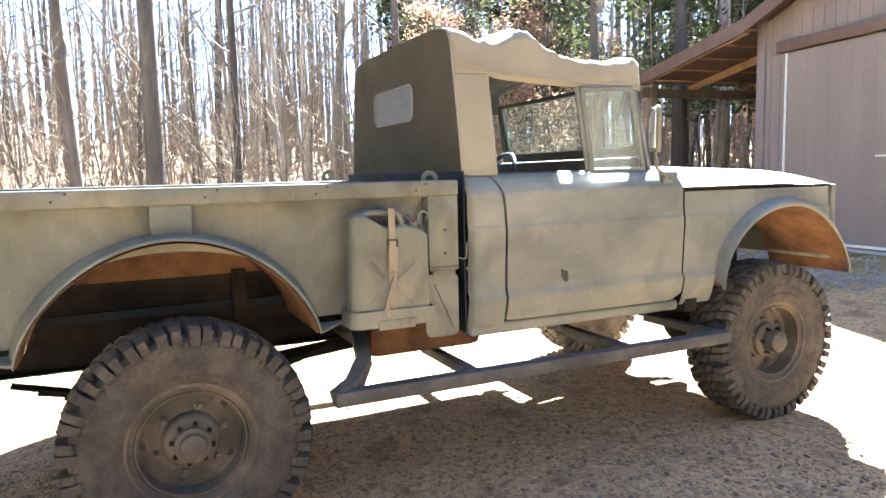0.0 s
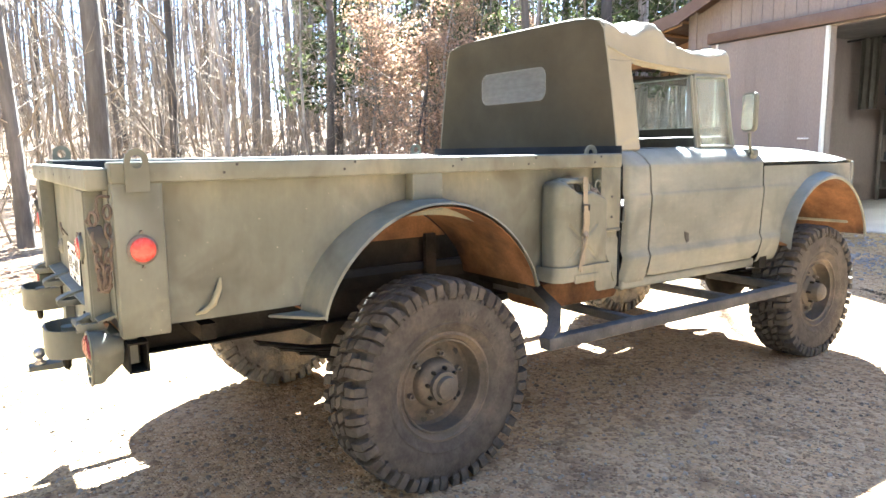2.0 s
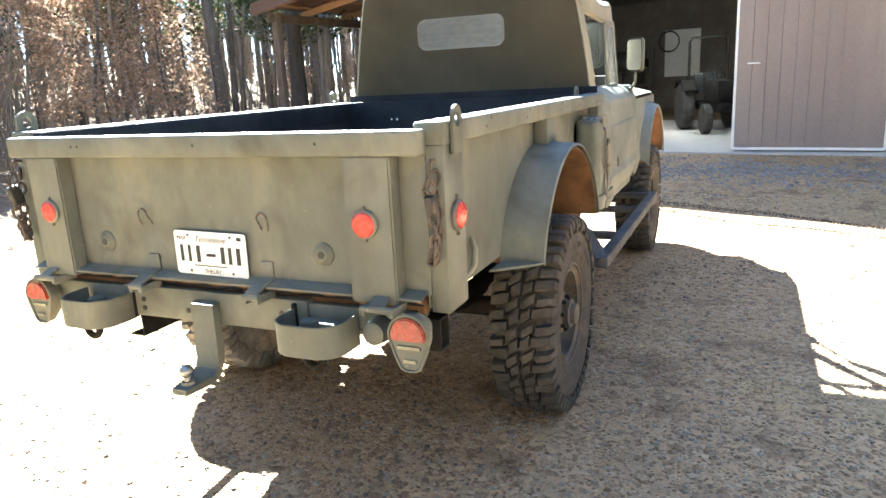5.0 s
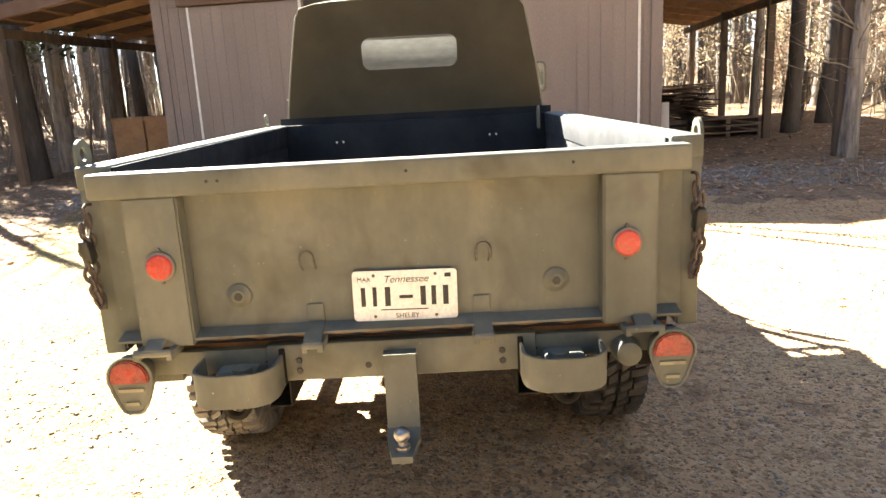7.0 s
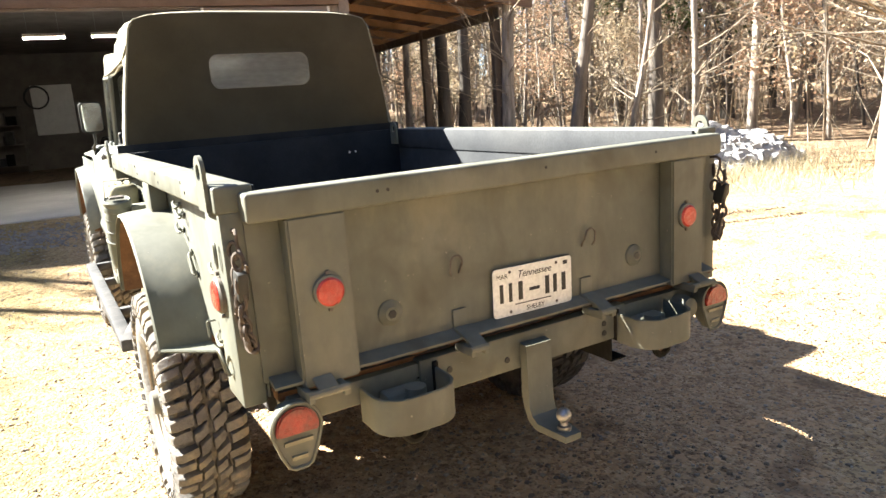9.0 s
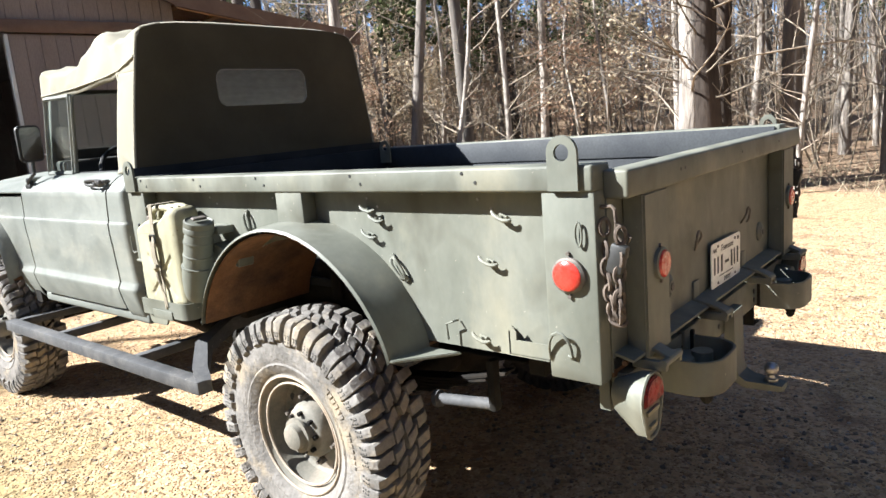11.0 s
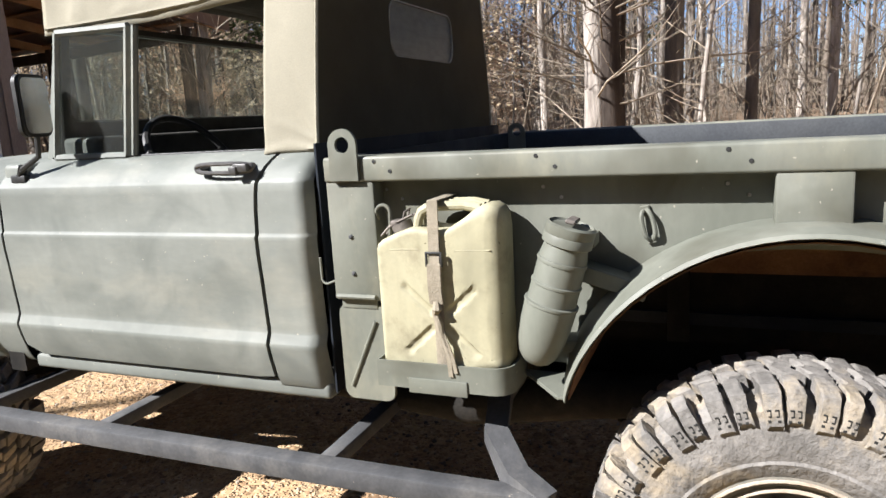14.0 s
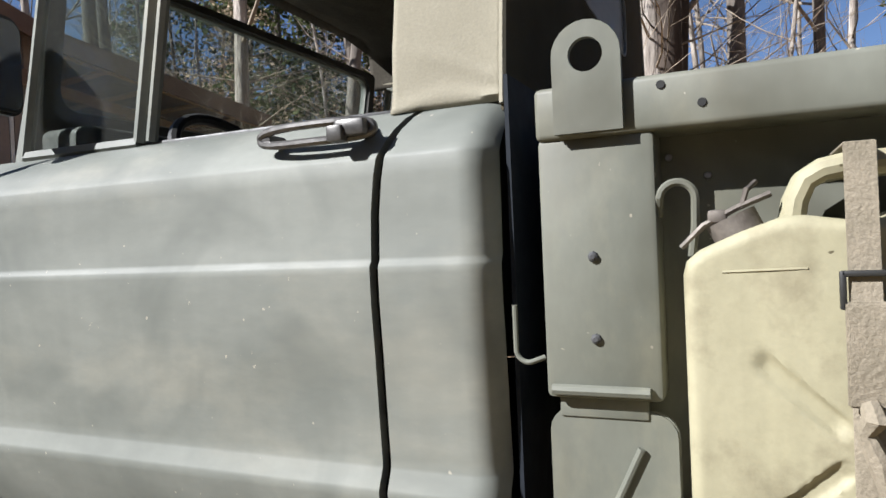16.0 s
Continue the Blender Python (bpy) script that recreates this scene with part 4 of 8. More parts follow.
def sipe_mesh():
    """Thin black strips painting the shade of short cuts in the outer flanks of the shoulder lugs, and the row of bars
    below them.
    """
    V, F = [], []
    rng = random.Random(12)

    def cut(a, r, da, dr, x):
        k = len(V)
        for xx in (x - 0.002, x + 0.0007):
            for q, rr in ((a - da, r - dr), (a + da, r - dr), (a + da, r + dr), (a - da, r + dr)):
                V.append((xx, rr * math.sin(q), rr * math.cos(q)))
        F.extend([(k + 4, k + 5, k + 6, k + 7), (k, k + 1, k + 5, k + 4), (k + 1, k + 2, k + 6, k + 5), (k + 2, k + 3, k + 7, k + 6), (k + 3, k, k + 4, k + 7)])

    pitch = math.tau / LUGS
    for n in range(LUGS):
        for dq, wide in ((-0.222, 0.2), (0.192, 0.175)):
            c = (n + 0.5 + dq) * pitch + 0.03
            for u in (-0.4, 0.35):
                a = c + u * wide * pitch
                cut(a, 0.402, 0.0095, 0.002, 0.1405)
                cut(a + 0.0085, 0.395, 0.003, 0.008, 0.1405)
                cut(a + 0.0015, 0.388, 0.007, 0.0018, 0.1405)
            for u in (-0.5, 0.4):
                a = c + u * wide * pitch + rng.uniform(-0.006, 0.006)
                cut(a, 0.3775, 0.008, 0.003, 0.1405)
    return V, F


def build_wheel(m, rear, dusty):
    bm = B()
    lathe(bm, [(-0.1, 0.2), (-0.105, 0.235), (-0.09, 0.237), (-0.07, 0.205), (0.05, 0.2), (0.085, 0.215), (0.095, 0.237), (0.108, 0.236), (0.11, 0.228), (0.1, 0.218), (0.094, 0.214), (0.09, 0.205), (0.05, 0.198), (0.012, 0.19), (0.002, 0.178), (0.006, 0.15), (0.024, 0.125), (0.026, 0.07)], 56)
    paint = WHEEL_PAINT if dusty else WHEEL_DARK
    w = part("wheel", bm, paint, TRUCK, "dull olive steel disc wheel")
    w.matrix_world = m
    ty = part("tyre", tyre_mesh(not dusty), RUBBER_DUSTY if dusty else RUBBER, w, "lugged tyre pale with dry mud" if dusty else "dark lugged tyre", 30)
    if dusty:
        # black strips stand in for shade inside the sipes
        cuts = bpy.data.meshes.new("tread_siping")
        V, F = sipe_mesh()
        cuts.from_pydata(V, [], F)
        cuts.materials.append(BLACK)
        tagged(new("tread_siping", cuts), kind="stuff").parent = ty
    bm = B()
    if rear:
        lathe(bm, [(0.02, 0.108), (0.05, 0.106), (0.07, 0.096), (0.078, 0.084), (0.082, 0.06), (0.1, 0.056), (0.102, 0.066), (0.112, 0.066), (0.114, 0.05), (0.135, 0.046), (0.142, 0.03), (0.142, 0.005)], 32)
    else:
        lathe(bm, [(0.02, 0.1), (0.05, 0.095), (0.065, 0.065), (0.13, 0.058), (0.145, 0.042), (0.15, 0.012)], 28)
    hub = part("hub", bm, paint, w, "dusty domed hub")
    for k in range(8 if rear else 6):
        a = k * math.tau / (8 if rear else 6) + 0.3
        bm = B()
        lathe(bm, [(0.07, 0.009), (0.094, 0.009), (0.097, 0.005)], 6, Matrix.Translation((0, 0.075 * math.cos(a), 0.075 * math.sin(a))))
        part("hub_bolt", bm, UNDER, hub)
    for r, x in ((0.226, 0.1085), (0.196, 0.094)):
        bm = B()
        tube(bm, [(x, r * math.cos(a), r * math.sin(a)) for a in (k * math.tau / 48 for k in range(49))], 0.005, 6, False)
        part("rim_lip", bm, RIM_TAN if dusty else paint, w, "scuffed tan rim edge" if dusty else "")
    for k in range(6):
        a = k * math.pi / 3
        bm = B()
        lathe(bm, [(0.02, 0.014), (0.045, 0.014), (0.046, 0.008), (0.06, 0.007)], 6, Matrix.Translation((0, 0.128 * math.cos(a), 0.128 * math.sin(a))))
        part("lug_nut", bm, CHAIN, w)
    for k in range(5):
        # dark hand holes in the disc
        a = k * math.tau / 5 + 0.4
        bm = B()
        lathe(bm, [(0.002, 0.017), (0.0045, 0.016)], 12, Matrix.Translation((0, 0.165 * math.cos(a), 0.165 * math.sin(a))))
        part("hand_hole", bm, BLACK, w)
    return w


# darker paint for the right wheels, paler for the left
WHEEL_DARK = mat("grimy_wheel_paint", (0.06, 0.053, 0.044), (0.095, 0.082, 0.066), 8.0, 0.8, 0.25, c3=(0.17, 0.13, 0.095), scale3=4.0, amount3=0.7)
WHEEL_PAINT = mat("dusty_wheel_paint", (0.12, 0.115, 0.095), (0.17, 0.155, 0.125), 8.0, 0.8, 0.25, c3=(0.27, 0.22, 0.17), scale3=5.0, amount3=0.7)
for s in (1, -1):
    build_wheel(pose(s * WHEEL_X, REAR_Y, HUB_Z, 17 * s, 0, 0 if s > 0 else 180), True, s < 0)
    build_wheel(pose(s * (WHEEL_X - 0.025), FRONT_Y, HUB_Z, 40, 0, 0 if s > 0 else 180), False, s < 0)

# ---- chassis ----
for s in (1, -1):
    bm = B()
    box(bm, 0.34, 0.345, -0.02, 4.95, 0.64, 0.79)
    box(bm, 0.345, 0.41, -0.02, 4.95, 0.785, 0.79)
    box(bm, 0.345, 0.41, -0.02, 4.95, 0.64, 0.645)
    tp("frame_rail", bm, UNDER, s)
    for y0 in (REAR_Y, FRONT_Y):
        bm = B()
        for k in range(6):
            l = 0.62 - k * 0.09
            pts = [(y0 + u * l, 0.53 - k * 0.012 + 0.1 * (u * l / 0.62) ** 2) for u in (-1, -0.6, -0.2, 0.2, 0.6, 1)]
            slab(bm, pts + [(y, z - 0.009) for y, z in pts[::-1]], "x", 0.43, 0.5)
        tp("leaf_spring", bm, UNDER, s)
    for y0 in (0.3, 1.85):
        bm = B()
        box(bm, 0.36, 0.68, y0, y0 + 0.055, 0.73, 0.79)
        tp("outrigger", bm, UNDER, s)
bm = B()
tube(bm, [(0.69, 0.745, 0.575), (0.69, 0.725, 0.578), (0.69, 0.724, 0.578), (0.69, 0.49, 0.605)], [0.03, 0.03, 0.02, 0.02], 14)
tp("shock_absorber", bm, STEELGREY, -1)
bm = B()
box(bm, 0.67, 0.71, 0.475, 0.505, 0.585, 0.76, 0.008)
tp("shock_bracket", bm, UNDER, -1)
for y0, sx in ((REAR_Y, 0.1), (FRONT_Y, 0.25)):
    bm = B()
    tube(bm, [(-0.72, y0, HUB_Z), (0.72, y0, HUB_Z)], 0.048, 16)
    tp("axle_tube", bm, UNDER)
    bm = B()
    bmesh.ops.create_uvsphere(bm, u_segments=20, v_segments=12, radius=0.17, matrix=Matrix.Translation((sx, y0, HUB_Z + 0.01)) @ Matrix.Diagonal((0.9, 0.85, 1, 1)))
    tp("differential", bm, UNDER)
bm = B()
tube(bm, [(0.1, REAR_Y + 0.15, 0.47), (0.1, 2.7, 0.6)], 0.035, 12)
tp("driveshaft", bm, UNDER)
bm = B()
box(bm, -0.2, 0.2, 2.5, 3.6, 0.5, 0.8, 0.06)
tp("gearbox", bm, UNDER)
bm = B()
box(bm, -0.3, 0.3, 3.7, 4.75, 0.62, 1.1, 0.08)
tp("engine_block", bm, UNDER)
bm = B()
box(bm, 0.42, 0.72, 1.98, 2.55, 0.6, 0.75, 0.04)
tp("fuel_tank", bm, RUST, 1, None, "rusty brown fuel tank")
bm = B()
tube(bm, [(-0.45, 3.4, 0.58), (-0.5, 2.6, 0.56), (-0.52, 2.1, 0.57), (-0.5, 1.75, 0.62), (-0.5, 0.9, 0.7)], [0.03, 0.03, 0.075, 0.075, 0.03], 14)
tp("exhaust", bm, UNDER, 1, None, "dark exhaust pipe and silencer")
for y in (0.45, 1.75, 2.45, 3.4, 4.8):
    bm = B()
    box(bm, -0.34, 0.34, y, y + 0.06, 0.66, 0.77)
    tp("frame_crossmember", bm, UNDER)

# rear crossmember with bolt holes
bm = B()
box(bm, -0.4, 0.4, -0.03, 0.02, 0.725, 0.84, 0.006)
box(bm, 0.4, 0.78, -0.02, 0.03, 0.76, 0.83, 0.004)
box(bm, -0.78, -0.4, -0.02, 0.03, 0.76, 0.83, 0.004)
rear_member = tp("rear_crossmember", bm, PAINT)
for x, z in ((-0.305, 0.79), (-0.305, 0.757), (-0.1, 0.765), (0.3, 0.79), (0.3, 0.757)):
    bm = B()
    lathe(bm, [(0, 0.01), (0.0025, 0.009)], 12, Matrix.Translation((x, -0.0312, z)) @ Matrix.Rotation(-math.pi / 2, 4, "Z"))
    part("bolt_hole", bm, BLACK, rear_member)

# open square tube under the right rear corner
bm = B()
for y0, y1, z0, z1 in ((0.02, 0.026, 0.7, 0.802), (0.078, 0.084, 0.7, 0.802), (0.0262, 0.0778, 0.7, 0.706), (0.0262, 0.0778, 0.796, 0.802)):
    box(bm, 0.72, 0.842, y0, y1, z0, z1)
box(bm, 0.72, 0.74, 0.0262, 0.0778, 0.7062, 0.7958)
tp("corner_tube", bm, UNDER, 1, rear_member, "dark open end of a square tube")

# drop hitch: a bent steel strap with a tapering tongue and its ball
bm = B()
slab(bm, [(-0.034, 0.81), (-0.066, 0.806), (-0.07, 0.61), (-0.08, 0.582), (-0.105, 0.566), (-0.214, 0.56), (-0.214, 0.54), (-0.1, 0.542), (-0.062, 0.56), (-0.044, 0.595), (-0.034, 0.64)], "x", -0.052, 0.044)
for v in bm.verts:
    if v.co.y < -0.12:
        v.co.x = -0.004 + (v.co.x + 0.004) * 0.62
hitch = tp("drop_hitch", bm, PAINT)
bm = B()
tube(bm, [(-0.003, -0.172, 0.555), (-0.003, -0.172, 0.574), (-0.003, -0.172, 0.575), (-0.003, -0.172, 0.592)], [0.022, 0.022, 0.012, 0.012], 14)
bmesh.ops.create_uvsphere(bm, u_segments=18, v_segments=12, radius=0.0235, matrix=Matrix.Translation((-0.003, -0.172, 0.607)))
part("hitch_ball", bm, STEEL, hitch, "worn steel ball")

# bumperettes: half-round steel bands, open above
for s in (1, -1):
    bm = B()
    outer = [(0.35, -0.03)] + arc(0.43, -0.105, 0.08, 180, 270, 8) + arc(0.51, -0.105, 0.08, 270, 360, 8) + [(0.59, -0.03)]
    inner = [(0.359, -0.03)] + arc(0.43, -0.105, 0.071, 180, 270, 8) + arc(0.51, -0.105, 0.071, 270, 360, 8) + [(0.581, -0.03)]
    slab(bm, outer + inner[::-1], "z", 0.715, 0.815, 0.002)
    slab(bm, inner, "z", 0.716, 0.724)
    bp_ = tp("bumperette", bm, PAINT, s)
    bm = B()
    box(bm, 0.415, 0.535, -0.09, -0.03, 0.735, 0.792, 0.012)
    tube(bm, [(0.455, -0.1, 0.76), (0.455, -0.1, 0.806)], 0.03, 14)
    tp("pintle_block", bm, PAINT, s, bp_)
    bm = B()
    tube(bm, [(0.475 + 0.032 * math.cos(a), -0.12, 0.698 + 0.034 * math.sin(a)) for a in (k * math.pi / 10 for k in range(21))], 0.012, 8, False)
    tp("shackle", bm, UNDER, s, bp_)
    bm = B()
    box(bm, 0.345, 0.362, -0.04, 0.0, 0.72, 0.83, 0.003)
    tp("bumperette_ear", bm, UNDER, s, bp_)

# tail lamps
for s in (1, -1):
    bm = B()
    out = arc(0.787, 0.783, 0.064, -20, 200, 18) + [(0.742, 0.715), (0.757, 0.682), (0.772, 0.674), (0.802, 0.674), (0.817, 0.682), (0.832, 0.715)]
    back = [((x - 0.787) * 0.5 + 0.787, (z - 0.75) * 0.5 + 0.768) for x, z in out]
    f = [bm.verts.new((x, -0.085, z)) for x, z in out]
    g = [bm.verts.new((x, -0.058, z)) for x, z in out]
    h = [bm.verts.new((x, 0.012, z)) for x, z in back]
    n = len(out)
    for a, c in ((f, g), (g, h)):
        for k in range(n):
            bm.faces.new((a[k], c[k], c[(k + 1) % n], a[(k + 1) % n]))
    bm.faces.new(f), bm.faces.new(h)
    lamp = tp("tail_lamp", bm, PAINT, s)
    bm = B()
    ln = arc(0.787, 0.783, 0.056, -14, 194, 18)
    slab(bm, ln, "y", -0.097, -0.083, 0.004)
    tp("lens", bm, RED_OLD, s, lamp, "cracked dark red lens")
    bm = B()
    box(bm, 0.75, 0.824, -0.092, -0.084, 0.742, 0.752)
    box(bm, 0.768, 0.808, -0.092, -0.084, 0.7, 0.71)
    tp("marker_slot", bm, CAN_TAN, s, lamp)
    bm = B()
    ring = arc(0.787, 0.783, 0.064, -20, 200, 18) + [(0.742, 0.715), (0.757, 0.682), (0.772, 0.674), (0.802, 0.674), (0.817, 0.682), (0.832, 0.715)]
    tube(bm, [(x, -0.087, z) for x, z in ring + ring[:1]], 0.005, 6, False)
    tp("bezel", bm, PAINT, s, lamp)
    bm = B()
    box(bm, 0.68, 0.79, 0.03, 0.06, 0.72, 0.84)
    tp("lamp_bracket", bm, PAINT, s, lamp)
bm = B()
lathe(bm, [(0, 0.028), (0.03, 0.04), (0.1, 0.042), (0.14, 0.036), (0.15, 0.02)], 20, Matrix.Translation((0.665, 0.06, 0.775)) @ Matrix.Rotation(-math.pi / 2, 4, "Z"))
tp("trailer_socket", bm, PAINT, 1, None, "grey capped trailer socket")

# ---- bed ----
RAIL_Z0, RAIL_Z1, BED_Z0, BED_Y1 = 1.325, 1.392, 0.845, 2.345


def arch_z(y, y0, r_y, r_z, base):
    u = abs(y - y0) / r_y
    return base + r_z * max(0.0, 1 - u ** 2.2) ** 0.5 if u < 1 else 0.0


for s in (1, -1):
    # panel with the wheel arch cut out
    bm = B()
    ys = [0.0 + k * 0.03 for k in range(79)] + [BED_Y1]
    grid = []
    for y in ys:
        lo = max(BED_Z0, arch_z(y, 1.175, 0.53, 0.33, 0.82))
        grid.append([(0.825, y, lo + (RAIL_Z0 - lo) * k / 6) for k in range(7)])
    sheet(bm, grid)
    thick(bm, 0.006)
    tp("bed_side_panel", bm, PAINT, s)
    bm = B()
    grid = []
    for y in ys:
        lo = max(0.88, arch_z(y, 1.175, 0.53, 0.35, 0.83))
        grid.append([(0.8, y, lo + (RAIL_Z1 - 0.02 - lo) * k / 3) for k in range(4)])
    sheet(bm, grid)
    thick(bm, 0.005)
    # sunlit right wall gets the paler tone, shaded left wall the dark one
    tp("bed_inner_wall", bm, PAINT_BED_SUN if s > 0 else PAINT_BED, s)
    bm = B()
    box(bm, 0.798, 0.893, 0.0, BED_Y1 + 0.005, RAIL_Z0, RAIL_Z1, 0.008, 3)
    rail = tp("bed_rail", bm, PAINT, s)
    # thin strip that paints sun or shade on to the rail's inner face
    bm = B()
    box(bm, 0.787, 0.797, 0.02, BED_Y1 - 0.03, RAIL_Z0 - 0.05, RAIL_Z1 - 0.006, 0.003)
    tp("rail_liner", bm, PAINT_BED_SUN if s > 0 else PAINT_BED, s, rail, "inner face toned for sun or shade")
    for y in (0.35, 0.8, 1.3, 1.72, 2.15):
        for dy, z in ((0, 1.352), (0.045, 1.378)):
            bm = B()
            lathe(bm, [(0.0, 0.0055), (0.0015, 0.005)], 8, Matrix.Translation((0.8931, y + dy, z)))
            tp("rivet_hole", bm, BLACK, s, rail)
        # bright steel discs stand in for sun shining through panel holes
        for dy, z in ((0, 1.272), (0.045, 1.298)) if s < 0 else ():
            bm = B()
            lathe(bm, [(0.0, 0.005), (0.002, 0.004)], 8, Matrix.Translation((0.8285, y + dy, z)))
            tp("rivet", bm, STEEL, s, rail)
    for y0, y1, z0 in ((0.0, 0.15, 0.83), (1.105, 1.252, 1.17), (2.205, BED_Y1 + 0.004, 1.0)):
        bm = B()
        box(bm, 0.826, 0.888, y0, y1, z0, RAIL_Z0 + 0.003, 0.007, 2)
        tp("bed_post", bm, PAINT, s)
    # lifting eyes
    for y in (0.075, 2.28):
        bm = B()
        # ring of quads between the outline and the hole
        n = 24
        def edge_pt(a):
            c_, s_ = math.cos(a), math.sin(a)
            if s_ >= 0:
                return (y + 0.042 * c_, 1.424 + 0.042 * s_)
            if 0.3 < abs(c_) < 0.55:
                return (y + math.copysign(0.042, c_), 1.33)
            k = min(0.042 / max(abs(c_), 1e-6), 0.094 / max(-s_, 1e-6))
            return (y + k * c_, 1.424 + k * s_)
        rows = []
        xo = 0.0 if s < 0 or y < 1 else -0.125
        for x in (0.8945 + xo, 0.9045 + xo):
            rows.append([[bm.verts.new((x, *p)) for p in (edge_pt(2 * math.pi * k / n) for k in range(n))], [bm.verts.new((x, y + 0.021 * math.cos(2 * math.pi * k / n), 1.424 + 0.021 * math.sin(2 * math.pi * k / n))) for k in range(n)]])
        for k in range(n):
            j = (k + 1) % n
            for r_ in rows:
                bm.faces.new((r_[0][k], r_[0][j], r_[1][j], r_[1][k]))
            for q in (0, 1):
                bm.faces.new((rows[0][q][k], rows[0][q][j], rows[1][q][j], rows[1][q][k]))
        if xo:
            bmesh.ops.translate(bm, vec=(-0.03, 0, -0.03), verts=bm.verts)
        elif s > 0:
            bmesh.ops.translate(bm, vec=(0, 0, -0.032), verts=bm.verts)
            bmesh.ops.scale(bm, vec=(1, 0.85, 1), verts=bm.verts, space=Matrix.Translation((0, -y, 0)))
        tp("lifting_eye", bm, PAINT, s)
    # side reflector
    bm = B()
    lathe(bm, [(0, 0.047), (0.01, 0.047), (0.015, 0.041)], 28, Matrix.Translation((0.888, 0.077, 1.115)))
    ref = tp("reflector_bezel", bm, CHAIN, s, None, "dark rusty bezel")
    bm = B()
    lathe(bm, [(0.0, 0.039), (0.017, 0.039), (0.021, 0.034), (0.023, 0.018)], 28, Matrix.Translation((0.888, 0.077, 1.115)))
    tp("reflector", bm, RED, s, ref, "round red reflector")
    for dz in (0.056, -0.056):
        bm = B()
        lathe(bm, [(0, 0.006), (0.008, 0.005)], 8, Matrix.Translation((0.888, 0.077, 1.115 + dz)))
        tp("screw", bm, CHAIN, s, ref)
    # rear fender: a rolled band standing out from the panel
    bm = B()
    grid = []
    for k in range(33):
        u = -1 + 2 * k / 32
        c = max(0.0, math.cos(u * math.pi / 2))
        y, yi = 1.175 + 0.52 * math.sin(u * math.pi / 2), 1.175 + 0.545 * math.sin(u * math.pi / 2)
        z, zi = 0.82 + 0.397 * c ** 1.35, 0.82 + 0.405 * c ** 1.2
        grid.append([(0.826, yi, zi), (0.9, y * 0.4 + yi * 0.6, z * 0.4 + zi * 0.6), (0.96, y, z + 0.001), (0.988, y, z - 0.003), (0.994, 1.175 + (y - 1.175) * 0.99, z - 0.012)])
    sheet(bm, grid)
    thick(bm, 0.004)
    fd = tp("rear_fender", bm, PAINT, s)
    bm = B()
    slab(bm, [(0.826, 0.5), (0.83, 0.665), (0.988, 0.665), (0.985, 0.64)], "z", 0.816, 0.826, 0.003)
    tp("fender_foot", bm, PAINT, s, fd)
    bm = B()
    slab(bm, [(0.826, 1.84), (0.83, 1.69), (0.985, 1.69), (0.985, 1.71)], "z", 0.81, 0.82, 0.003)
    tp("fender_foot", bm, PAINT, s, fd)
    # rusty inner arch
    bm = B()
    grid = []
    for k in range(25):
        u = -1 + 2 * k / 24
        y = 1.175 + 0.51 * math.sin(u * math.pi / 2)
        z = 0.81 + 0.385 * max(0.0, math.cos(u * math.pi / 2)) ** 1.35
        grid.append([(0.45, y, z), (0.7, y, z), (0.978, y, z)])
    sheet(bm, grid)
    thick(bm, 0.003)
    tp("wheel_well", bm, RUST, s, None, "rust-brown inner wheel well")
    bm = B()
    sheet(bm, [[(x, y * 1.01 - 0.012, z + 0.012) for x, y, z in ((0.44, r[0][1], r[0][2]), (0.803, r[0][1], r[0][2]))] for r in grid])
    thick(bm, 0.003)
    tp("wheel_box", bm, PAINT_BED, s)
    bm = B()
    slab(bm, [(1.175 + 0.5 * math.sin(a), max(1.0, 0.815 + 0.37 * max(math.cos(a), 0.0) ** 1.35)) for a in (math.pi * (k / 24 - 0.5) for k in range(25)) if 0.815 + 0.37 * max(math.cos(a), 0.0) ** 1.35 > 0.97], "x", 0.44, 0.448)
    tp("wheel_well_side", bm, RUST, s)
    # added near-black slab stands in for deep shade in the open well
    bm = B()
    box(bm, 0.405, 0.42, 0.62, 1.74, 0.79, 1.03)
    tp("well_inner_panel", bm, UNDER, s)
    bm = B()
    box(bm, 0.445, 0.47, 1.44, 1.5, 0.8, 1.02, 0.003)
    tp("well_stay", bm, UNDER, s)

# floor, front wall
bm = B()
slab(bm, [(-0.798, 0.005), (0.798, 0.005), (0.798, 0.64), (0.44, 0.64), (0.44, 1.71), (0.798, 1.71), (0.798, BED_Y1 - 0.02), (-0.798, BED_Y1 - 0.02), (-0.798, 1.71), (-0.44, 1.71), (-0.44, 0.64), (-0.798, 0.64)], "z", 0.845, 0.88)
tp("bed_floor", bm, PAINT_BED)
bm = B()
box(bm, -0.8, 0.8, 0.01, 0.05, 0.82, 0.882, 0.004)
tp("bed_rear_sill", bm, RUST, 1, None, "rust-brown rear floor sill")
bm = B()
box(bm, -0.824, 0.824, BED_Y1 - 0.022, BED_Y1, 0.86, 1.39, 0.004)
fw = tp("bed_front_wall", bm, PAINT_BED)
for x in (-0.47, 0.47):
    for z in (1.275, 1.1):
        for dx in (-0.02, 0.02):
            bm = B()
            lathe(bm, [(0, 0.007), (0.001, 0.006)], 8, Matrix.Translation((x + dx, BED_Y1 - 0.0222, z)) @ Matrix.Rotation(-math.pi / 2, 4, "Z"))
            part("bolt_head", bm, TRIMWHITE, fw)

